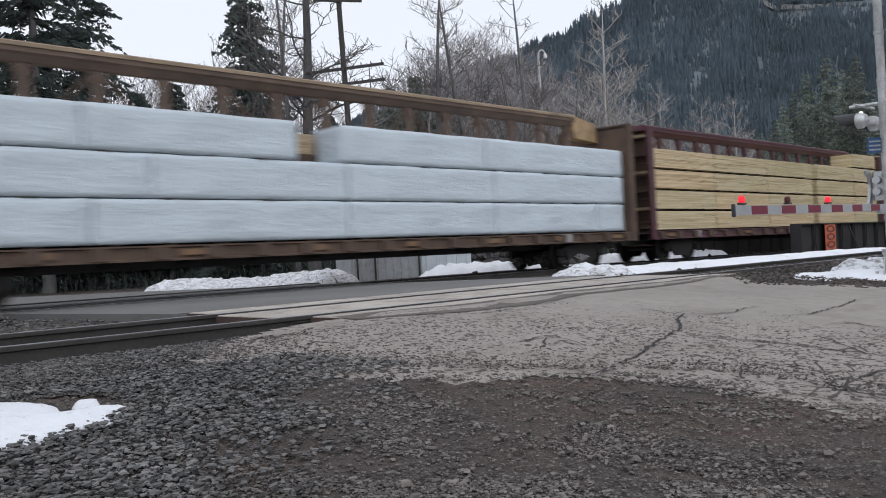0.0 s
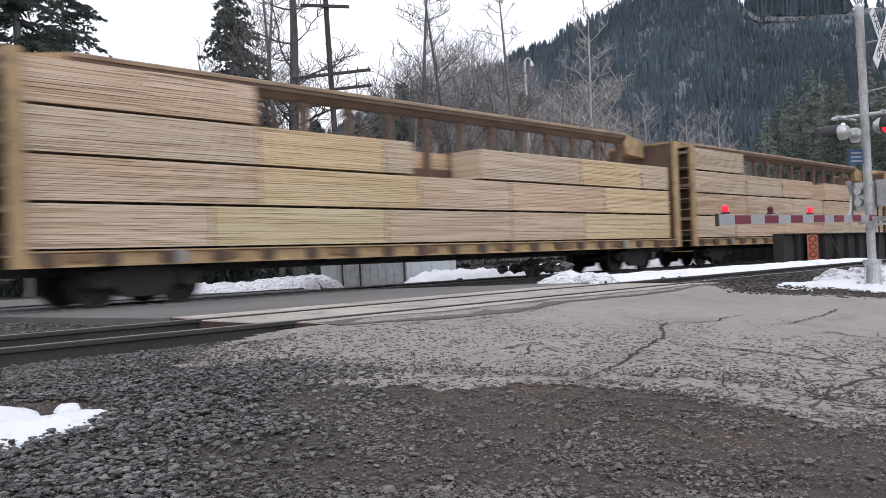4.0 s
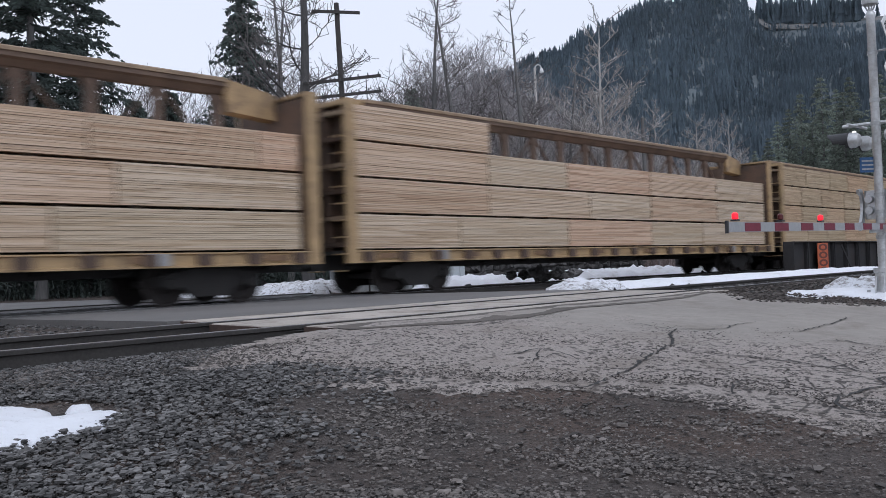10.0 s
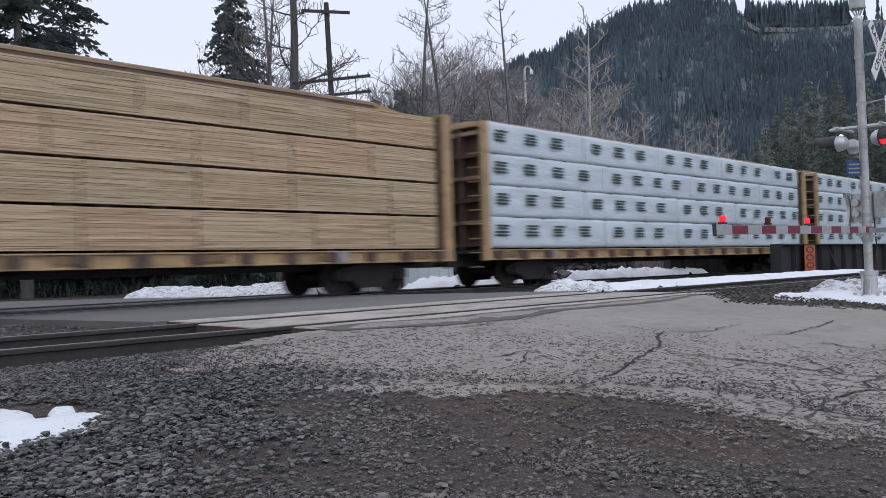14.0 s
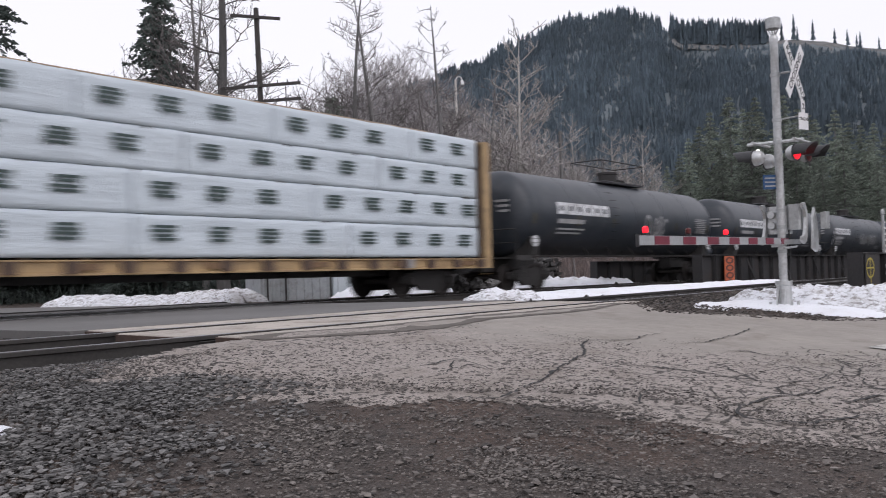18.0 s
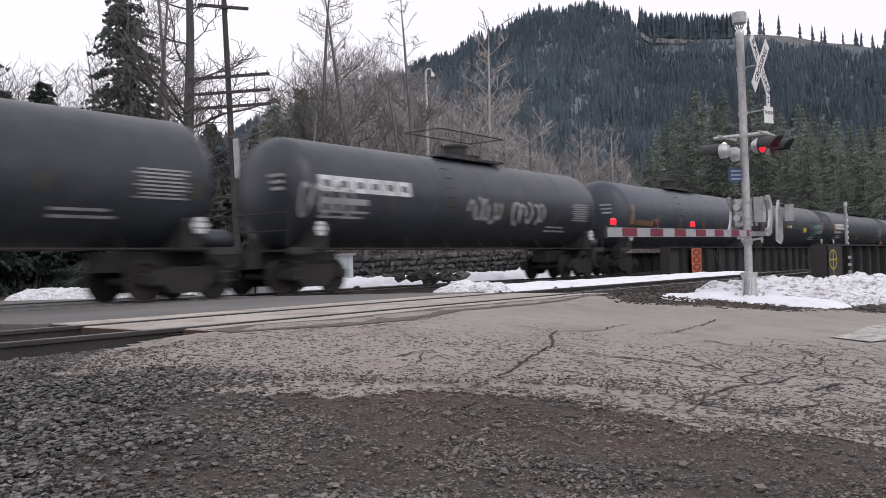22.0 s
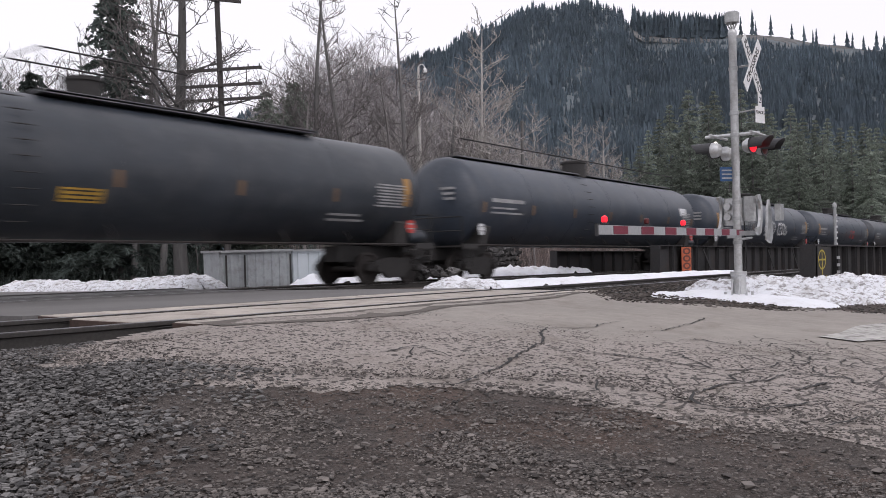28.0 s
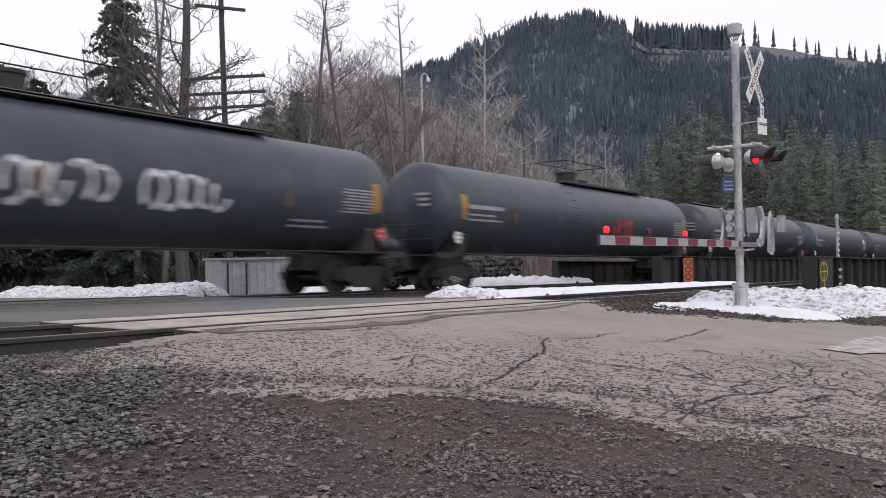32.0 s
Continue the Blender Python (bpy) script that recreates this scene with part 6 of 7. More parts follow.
def motions():
    for car, mid in CARS:
        rows_ = []
        for i in range(0, 33, 2):
            x = mid - run(i)
            rows_.append((float(i), pose(x, YT, zrail(x, True), 0, TILT, 0)))
        walk(car, rows_)
    mids = dict(CARS)
    for car, dx, wheel, seat, facing in WHEELS:        # every wheel rolls while it is near the crossing
        rows_ = []
        for k in range(32 * 18 + 1):
            x = mids[car] + dx - run(k / 18.0)
            if k in (0, 32 * 18) or -5 < x < 35:
                turn = (34.0 - min(34.0, max(-4.0, x))) / 0.475
                rows_.append((k / 18.0, seat @ pose(0, 0, 0, 0, -math.degrees(turn), 0) @ facing))
        walk(wheel, rows_)


build_train()

# ---------------------------------------------------------------- trees, hill and what lies behind the railway
def polar(theta, r):
    return r * math.cos(radians(theta)), r * math.sin(radians(theta))


def tubes_mesh(name, segs, mat, sides=4):
    """Tapered limbs from segments (a, b, ra, rb)."""
    vs, fs = [], []
    for a, b, ra, rb in segs:
        d = (b - a)
        if d.length < 1e-6:
            continue
        d.normalize()
        u = d.orthogonal().normalized()
        w = d.cross(u)
        n = len(vs)
        k = sides if ra > 0.03 else 3
        for p, r in ((a, ra), (b, rb)):
            for i in range(k):
                q = p + (u * math.cos(2 * math.pi * i / k) + w * math.sin(2 * math.pi * i / k)) * r
                vs.append(q[:])
        fs += [(n + i, n + (i + 1) % k, n + k + (i + 1) % k, n + k + i) for i in range(k)]
    return mesh(name, vs, fs, mat, True)


def bare_tree_meshes(height, seed, bark, twig, spread=0.3, limbs=30, up=0.6, girth=0.0135, start=0.22, gnarl=0.3, stout=1.0):
    """A leafless tree: a tapered, slightly crooked stem, long wandering limbs, side branches and fine twigs."""
    rng = random.Random(seed)
    thick, fine = [], []

    def limb(p, d, length, r, depth):
        k = max(2, int(length / 0.42))
        least = (0.0, 0.02, 0.015, 0.012)[depth] * stout
        for i in range(k):
            d = (d + Vector((rng.uniform(-1, 1), rng.uniform(-1, 1), rng.uniform(-0.6, 0.95))) * gnarl).normalized()
            q = p + d * (length / k)
            r2 = max(least, r * (1 - 0.8 / k))
            (thick if r > 0.03 else fine).append((p.copy(), q.copy(), r, r2))
            p, r = q, r2
            for _ in range(0 if depth > 2 or (depth == 1 and not i) else 3 if depth == 1 else 1):
                if rng.random() < (0.72 if depth == 1 else 0.85):
                    side = Vector((rng.uniform(-1, 1), rng.uniform(-1, 1), rng.uniform(-0.2, 0.7))).normalized()
                    limb(p, (d * 0.6 + side * 0.85).normalized(), max(0.4, length * (1 - 0.6 * i / k) * rng.uniform(0.25, 0.55)), max(least, r * 0.6), depth + 1)
    p, d = Vector((0, 0, -0.3)), Vector((rng.uniform(-0.03, 0.03), rng.uniform(-0.03, 0.03), 1)).normalized()
    n = 18
    r0 = height * girth
    stem = []
    for i in range(n):
        d = (d + Vector((rng.uniform(-1, 1), rng.uniform(-1, 1), 0.9)) * 0.035).normalized()
        q = p + d * (height / n)
        ra, rb = r0 * (1 - i / n) ** 0.75 + 0.014, r0 * (1 - (i + 1) / n) ** 0.75 + 0.014
        thick.append((p.copy(), q.copy(), ra, rb))
        stem.append((p.copy(), q.copy(), rb, (i + 1) / n))
        p = q
    for j in range(limbs):
        g = start + (0.985 - start) * (j + rng.random()) / limbs
        a0, b0, r, f = stem[min(n - 1, int(n * g))]
        q = a0.lerp(b0, rng.random())
        a = j * 2.4 + rng.uniform(-0.6, 0.6)
        dd = Vector((math.cos(a), math.sin(a), rng.uniform(up - 0.35, up + 0.4))).normalized()
        reach = (0.55 + 0.45 * math.sin(math.pi * min(1.0, 0.25 + g))) * (1.12 - 0.8 * g)
        limb(q, dd, height * spread * reach * rng.uniform(0.55, 1.15), max(0.016 * stout, r * rng.uniform(0.16, 0.3)), 1)
    return tubes_mesh("trunk", thick, bark, 6), tubes_mesh("crown", fine, twig, 3)


def conifer_meshes(height, width, seed, gap=0.0, low=0.06, mat=NEEDLE, coarse=1.0):
    """A fir: stem, and boughs at uneven heights, drooping and set with flat sprays of needles."""
    rng = random.Random(seed)
    stem = [(Vector((0, 0, -0.3)), Vector((0, 0, height * 0.5)), height * 0.014, height * 0.008), (Vector((0, 0, height * 0.5)), Vector((0, 0, height)), height * 0.008, 0.01)]
    vs, fs = [], []
    z = height * low
    lobes = [(rng.uniform(0, 6.28), rng.uniform(1.5, 4.0), rng.uniform(0, 6.28)) for _ in range(3)]
    while z < height * 0.99:
        f = 1 - z / height
        for b in range(rng.randint(8, 12)):
            a = rng.uniform(0, 2 * math.pi)
            if rng.random() < gap:
                continue
            zb = z + rng.uniform(-0.4, 0.4) * min(1.0, 3 * f)
            swell = 1 + 0.14 * sum(math.sin(k * a + q + zb * 0.9) for q, k, _ in lobes) / 1.5
            ln = (width * 0.5 * (f ** 0.78) * swell * rng.uniform(0.7, 1.1) + 0.12) * (rng.uniform(0.45, 1.0) if rng.random() < 0.45 else 1.0)
            ca, sa = math.cos(a), math.sin(a)
            droop = rng.uniform(0.1, 0.5)
            stem.append((Vector((0, 0, zb)), Vector((ca * ln * 0.7, sa * ln * 0.7, zb - droop * ln * 0.4)), 0.012 + 0.012 * f, 0.005))
            k = max(3, int(ln / (0.15 * coarse)))
            for i in range(k):
                t = (i + 0.6) / k
                if ln * t < 0.25 * width * f ** 0.78 and rng.random() < 0.35:
                    continue
                cx, cy, cz = ca * ln * t, sa * ln * t, zb + 0.1 * ln * t - droop * ln * t * t + rng.uniform(-0.1, 0.1)
                w = (0.16 * ln * (1.1 - t) + 0.15) * rng.uniform(0.5, 1.3) * coarse ** 0.7
                for side in (-1, 1, 0):
                    n = len(vs)
                    tipx = cx + ca * 0.5 * w + (-sa * side) * w + rng.uniform(-0.1, 0.1)
                    tipy = cy + sa * 0.5 * w + (ca * side) * w + rng.uniform(-0.1, 0.1)
                    tipz = cz - rng.uniform(-0.1, 0.65) * w - (0.1 if side == 0 else 0)
                    bw = 0.055 * coarse
                    bx, by = -sa * bw if side == 0 else ca * bw, ca * bw if side == 0 else sa * bw
                    vs += [(cx - bx, cy - by, cz), (cx + bx, cy + by, cz + 0.07), (tipx, tipy, tipz), (0.5 * (cx + tipx) - bx * 0.7, 0.5 * (cy + tipy) - by * 0.7, 0.5 * (cz + tipz) - 0.09 * coarse)]
                    fs += [(n, n + 1, n + 2), (n, n + 2, n + 3)]
        z += (height * 0.0125 + 0.11 * rng.random() + 0.04) * coarse
    return tubes_mesh("trunk", stem, BARK, 6), mesh("crown", vs, fs, mat)


def plant(name, label, category, group, meshes, x, y, s=1.0, rz=0.0, lean=(0, 0), z=None):
    ob = thing(name, label, category, group)
    ob.matrix_world = pose(x, y, ground_z(x, y) if z is None else z, lean[0], lean[1], rz) @ Matrix.Scale(s, 4)
    sub("trunk", meshes[0], ob)
    sub("crown", meshes[1], ob)
    return ob


def build_trees():
    alder = [bare_tree_meshes(16, 40 + i, BARKPALE, TWIGPALE, 0.4, limbs=52, up=0.8, girth=0.01, start=0.16, gnarl=0.15, stout=1.5) for i in range(3)]
    cotton = [bare_tree_meshes(20, 50 + i, BARK, TWIG, 0.34, limbs=38, up=0.32, girth=0.011, start=0.16, gnarl=0.34) for i in range(3)]
    stout = bare_tree_meshes(21, 57, BARKDARK, TWIG, 0.3, limbs=30, up=0.35, girth=0.0165, start=0.25, gnarl=0.28)
    scrub = [bare_tree_meshes(9, 60 + i, TWIG, TWIG, 0.34, limbs=15, up=0.9, girth=0.01, start=0.1) for i in range(3)]
    fir = [conifer_meshes(18, 8.4, 70 + i, 0.06) for i in range(2)]
    tallfir = [conifer_meshes(26, 15.0, 80, 0.5, 0.08), conifer_meshes(24, 13.0, 81, 0.42, 0.05)]
    stand = [conifer_meshes(24, 11, 90 + i, 0.0, 0.04, NEEDLESTAND, 1.7) for i in range(3)]
    broad = [conifer_meshes(11, 9.5, 74 + i, 0.02, 0.02, NEEDLE, 1.3) for i in range(2)]
    olive = [conifer_meshes(13, 10.5, 77 + i, 0.15, 0.02, NEEDLESTAND, 1.3) for i in range(2)]
    # dark firs near the road and by the line
    plant("fir_tree", "dense dark green fir behind the far track", "conifer", "firs", fir[0], *polar(57.4, 48), 1.02, 20)
    plant("fir_tree", "tall ragged dark fir beside the far road", "conifer", "firs", tallfir[0], *polar(70.2, 46), 0.92, 70)
    plant("fir_tree", "tall ragged dark fir beside the far road", "conifer", "firs", tallfir[1], *polar(73.5, 52), 0.95, 10)
    plant("fir_tree", "small dark fir at the wood edge", "conifer", "firs", broad[1], *polar(62.2, 52), 1.08, 90)
    plant("fir_tree", "bushy dark fir at the wood edge", "conifer", "firs", broad[0], *polar(64.4, 56), 1.1, 30)
    plant("fir_tree", "tall ragged dark fir beside the far road", "conifer", "firs", tallfir[1], *polar(67.6, 50), 0.86, 150)
    plant("fir_tree", "bushy dark fir at the wood edge", "conifer", "firs", broad[0], *polar(66.6, 52), 1.0, 75)
    plant("fir_tree", "bushy dark fir at the wood edge", "conifer", "firs", broad[1], *polar(54.2, 60), 0.9, 15)
    plant("fir_tree", "bushy dark fir at the wood edge", "conifer", "firs", broad[0], *polar(52.3, 62), 1.05, 115)
    plant("fir_tree", "bushy dark fir at the wood edge", "conifer", "firs", olive[1], *polar(48.2, 60), 1.0, 215)
    plant("fir_tree", "bushy dark fir at the wood edge", "conifer", "firs", olive[0], *polar(46.3, 62), 1.1, 315)
    plant("fir_tree", "small dark fir at the wood edge", "conifer", "firs", fir[0], *polar(49.5, 72), 0.72, 200)
    plant("fir_tree", "small dark fir at the wood edge", "conifer", "firs", fir[1], *polar(47.2, 80), 0.78, 140)
    plant("fir_tree", "small dark fir at the wood edge", "conifer", "firs", fir[0], *polar(45.6, 86), 0.72, 60)
    plant("fir_tree", "small dark fir at the wood edge", "conifer", "firs", fir[1], *polar(53.6, 78), 0.72, 310)
    for i, (th, r, s) in enumerate([(22.8, 150, 1.0), (21.4, 142, 1.12), (20.2, 150, 1.28), (18.6, 140, 1.18), (17.0, 155, 1.3), (15.6, 150, 1.1), (14.1, 140, 1.05), (12.7, 150, 1.0), (11.3, 145, 0.9), (10.0, 150, 0.95), (8.6, 140, 0.9),
                                    (24.2, 160, 0.85), (19.4, 165, 1.3), (16.2, 170, 1.3), (13.4, 170, 1.15), (12.0, 165, 1.1), (9.3, 165, 1.0), (20.8, 128, 0.82), (17.8, 124, 0.75), (14.9, 126, 0.7), (11.9, 122, 0.62), (7.3, 150, 0.9), (6.0, 150, 0.9), (23.4, 135, 0.8), (22.1, 160, 1.15), (19.0, 128, 1.0), (16.4, 132, 0.95), (15.2, 162, 1.15), (13.7, 128, 0.85), (12.3, 138, 0.85), (10.7, 128, 0.8), (9.7, 124, 0.75), (25.1, 168, 0.8)]):
        plant("fir_tree", "dark green fir in the stand below the hill", "conifer", "firs below the hill", stand[i % 3], *polar(th, r), s * 0.97, i * 47)
    # bare cottonwoods and alders behind the tracks
    for th, r, s, k, rz in [(53.75, 43, 1.05, 0, 0), (55.0, 46, 0.9, 1, 120), (56.7, 47, 0.9, 2, 40), (45.1, 50, 0.95, 1, 260), (42.4, 52, 0.95, 2, 200), (39.4, 54, 0.92, 0, 90), (58.9, 62, 0.85, 1, 10), (36.6, 62, 0.8, 2, 330)]:
        plant("cottonwood_tree", "tall leafless cottonwood with dark spreading limbs", "bare tree", "cottonwoods", stout if rz == 0 else cotton[k], *polar(th, r), s, rz, (0, -1.5))
    for th, r, s, k, rz in [(33.5, 68, 1.22, 0, 0), (30.2, 78, 0.9, 1, 50), (28.1, 80, 0.86, 2, 100), (26.9, 82, 0.8, 0, 150), (25.7, 80, 0.84, 1, 250), (37.9, 70, 0.98, 2, 300), (34.9, 75, 0.85, 1, 20), (31.5, 84, 0.75, 0, 75),
                            (40.8, 72, 0.9, 1, 135), (43.6, 75, 0.8, 2, 15), (27.5, 95, 0.8, 2, 222), (24.8, 92, 0.7, 0, 290), (36.0, 84, 0.9, 2, 111), (38.8, 88, 0.9, 0, 211), (41.9, 90, 0.85, 1, 311),
                            (60.3, 58, 0.6, 0, 44), (61.6, 60, 0.62, 1, 144), (63.0, 58, 0.66, 2, 244), (64.3, 60, 0.7, 0, 344), (66.2, 64, 0.7, 1, 84), (67.8, 60, 0.62, 2, 184), (54.8, 66, 0.7, 1, 284), (56.4, 70, 0.65, 2, 24)]:
        plant("alder_tree", "slim leafless alder with pale grey bark", "bare tree", "alders", alder[k], *polar(th, r * (0.93 if th < 44 else 1)), s * (0.95 if th < 44 else 1), rz, (0, -1.5))
    rng = random.Random(5)
    for i in range(44):
        th, r = rng.uniform(24.5, 60), rng.uniform(40, 100)
        if 50 < th < 52 and r < 50:
            continue
        if th > 48 and rng.random() < 0.5:
            continue
        plant("scrub_tree", "leafless thin-stemmed scrub tree", "bare tree", "scrub", scrub[i % 3], *polar(th, r), rng.uniform(0.65, 1.25) * (0.75 if th > 48 else 1), rng.uniform(0, 360))


def stems(name, label, n, seed, mat, bearing, dist, height, twigs, thick, bend=0.13):
    """Leafless brush as one loose mass: bent rising stems with thin side twigs."""
    rng = np.random.RandomState(seed)
    th = rng.uniform(*bearing, n)
    r = rng.uniform(*dist, n)
    x, y = r * np.cos(np.radians(th)), r * np.sin(np.radians(th))
    keep = (y > 24.5) & ~((th > 49) & (r < 44)) & ~((th > 46) & (r < 37))
    x, y, th, r = x[keep], y[keep], th[keep], r[keep]
    n = len(x)
    h = rng.uniform(*height, n) * (0.7 + 0.3 * np.sin(x * 0.21 + 1) * np.cos(y * 0.17)) * np.where(th > 46, 0.62, 1.0)
    z = np.array([ground_z(a, b) for a, b in zip(x, y)]) - 0.2
    base = np.stack([x, y, z], 1)
    lean = np.stack([rng.normal(0, bend, n) * h, rng.normal(0, bend, n) * h, 0.55 * h], 1)
    mid = base + lean
    tip = mid + np.stack([lean[:, 0] * 0.4 + rng.normal(0, bend * 0.6, n) * h, lean[:, 1] * 0.4 + rng.normal(0, bend * 0.6, n) * h, 0.45 * h], 1)
    w = thick * (0.5 + h / height[1]) * rng.uniform(0.7, 1.3, n)
    A, Bp, Wd = [base, mid], [mid + (mid - base) * 0.04, tip], [w, w * 0.62]
    for k in range(twigs):
        f = rng.uniform(0.3, 0.95, n)[:, None]
        p = np.where(f < 0.55, base + (mid - base) * (f / 0.55), mid + (tip - mid) * ((f - 0.55) / 0.45))
        ln = h * rng.uniform(0.07, 0.2, n)
        a = rng.uniform(0, 2 * math.pi, n)
        A.append(p)
        Bp.append(p + np.stack([np.cos(a) * ln * 0.75, np.sin(a) * ln * 0.75, ln * rng.uniform(0.3, 0.95, n)], 1))
        Wd.append(w * 0.38)
    A, Bp, Wd = np.concatenate(A), np.concatenate(Bp), np.concatenate(Wd)
    a = rng.uniform(0, math.pi, len(A))
    c = np.stack([np.cos(a) * Wd, np.sin(a) * Wd, np.zeros(len(A))], 1)
    d = np.stack([-np.sin(a) * Wd, np.cos(a) * Wd, Wd * 0.4], 1)
    vs = np.stack([A - c, A + c, A + d * 1.6, Bp], 1).reshape(-1, 3)
    f = (np.array([(0, 1, 3), (1, 2, 3), (2, 0, 3)])[None] + (np.arange(len(A)) * 4)[:, None, None]).reshape(-1, 3)
    me = bpy.data.meshes.new(name)
    me.from_pydata(vs.tolist(), [], f.tolist())
    me.materials.append(mat)
    tagged(new(name, me), label, "brush", kind="stuff")


def copse(name, label, n, seed, mat, bearing, dist, height, branches, forks, thick):
    """A mass of slim leafless trees: upright stems, rising branches and their twigs."""
    rng = np.random.RandomState(seed)
    th, r = rng.uniform(*bearing, n), rng.uniform(*dist, n)
    x, y = r * np.cos(np.radians(th)), r * np.sin(np.radians(th))
    tall = np.interp(th, [24, 27, 31, 36, 42, 47, 50], [0.36, 0.46, 0.6, 0.85, 1.12, 0.98, 0.65]) if bearing[1] < 56 else 1.0
    h = rng.uniform(*height, n) * tall * r / dist[1]
    z = np.array([ground_z(a, b) for a, b in zip(x, y)]) - 0.2
    base = np.stack([x, y, z], 1)
    tip = base + np.stack([rng.normal(0, 0.05, n) * h, rng.normal(0, 0.05, n) * h, h], 1)
    bow = np.stack([rng.normal(0, 0.03, n) * h, rng.normal(0, 0.03, n) * h, 0 * h], 1)

    def along(f):
        return base + (tip - base) * f[:, None] + bow * (4 * f * (1 - f))[:, None]
    A, B, W = [], [], []
    w = thick * (0.55 + 0.45 * h / height[1]) * rng.uniform(0.7, 1.3, n)
    cuts = [0, 0.3, 0.6, 1.0]
    for c0, c1 in zip(cuts, cuts[1:]):
        A.append(along(np.full(n, c0)))
        B.append(along(np.full(n, c1 if c1 == 1 else c1 + 0.12)))
        W.append(w * (1 - 0.75 * c0))
    for k in range(branches):
        f = 0.14 + 0.84 * (k + rng.rand(n)) / branches
        p = along(f)
        ln = h * rng.uniform(0.1, 0.27, n) * (1.15 - 0.8 * f)
        a, rise = rng.uniform(0, 2 * math.pi, n), rng.uniform(0.35, 1.3, n)
        d = np.stack([np.cos(a), np.sin(a), rise], 1) / np.sqrt(1 + rise ** 2)[:, None]
        q = p + d * ln[:, None]
        A.append(p)
        B.append(q)
        W.append(w * 0.5 * (1.1 - 0.5 * f))
        for j in range(forks):
            g = rng.uniform(0.2, 0.9, n)[:, None]
            d2 = d + rng.normal(0, 0.55, (n, 3)) + np.array([0, 0, 0.2])
            A.append(p + (q - p) * g)
            B.append(p + (q - p) * g + d2 * (ln * rng.uniform(0.2, 0.5, n))[:, None])
            W.append(w * 0.36)
    A, B, W = np.concatenate(A), np.concatenate(B), np.concatenate(W)
    a = rng.uniform(0, math.pi, len(A))
    c = np.stack([np.cos(a) * W, np.sin(a) * W, np.zeros(len(A))], 1)
    d = np.stack([-np.sin(a) * W, np.cos(a) * W, W * 0.4], 1)
    vs = np.stack([A - c, A + c, A + d * 1.6, B], 1).reshape(-1, 3)
    f = (np.array([(0, 1, 3), (1, 2, 3), (2, 0, 3)])[None] + (np.arange(len(A)) * 4)[:, None, None]).reshape(-1, 3)
    me = bpy.data.meshes.new(name)
    me.from_pydata(vs.tolist(), [], f.tolist())
    me.materials.append(mat)
    tagged(new(name, me), label, "brush", kind="stuff")


def build_thicket():
    stems("undergrowth", "dark evergreen undergrowth behind the snow ridge", 2600, 18, NEEDLE, (45.5, 80), (45, 60), (1.2, 3.6), 9, 0.05)
    stems("brush_thicket", "dense red-brown leafless brush behind the railway", 6500, 8, BRUSH, (19, 48), (48, 105), (1.8, 6.2), 9, 0.022)
    copse("bare_copse", "grey-brown copse of thin leafless trees", 1000, 9, COPSE, (24.6, 50), (70, 125), (21.0, 32.0), 36, 3, 0.09)
    copse("bare_copse", "red-brown copse of thin leafless trees", 800, 11, BRUSH, (23.6, 46), (85, 135), (14.0, 24.0), 32, 3, 0.1)
    copse("bare_copse", "grey copse of thin leafless trees beyond the far road", 300, 10, TWIG, (56, 78), (58, 85), (13.0, 21.0), 32, 3, 0.075)


RIDGE = [(4, 0.165), (8.8, 0.18), (12.4, 0.195), (15.6, 0.21), (17.6, 0.214), (21.4, 0.219), (23.0, 0.222), (23.9, 0.236), (24.6, 0.253), (26.1, 0.259), (28, 0.262), (29.8, 0.261), (31.7, 0.253), (33.6, 0.237), (35.5, 0.227), (37.5, 0.208), (39.4, 0.199), (41.6, 0.187), (43.1, 0.178), (46.9, 0.15), (50.5, 0.13), (56, 0.09), (64, 0.06), (80, 0.05)]


HILL_FOOT = 430.0


def ridge(th):
    return float(np.interp(th, [p[0] for p in RIDGE], [p[1] for p in RIDGE]))


def hill_z(th, r):
    """Height of the mountain side in a direction and at a distance."""
    top = ridge(th)
    f = (r - HILL_FOOT) / (1250.0 - HILL_FOOT)
    f = max(0.0, min(1.0, f))
    rise = f ** 1.2
    z = top * 1250.0 * rise
    z += 6 * noise.fractal((r * 0.008, th * 0.12, 0.5), 0.6, 2.0, 3) * min(1, f * 6)
    return z + 22.0 * rise - 4.5


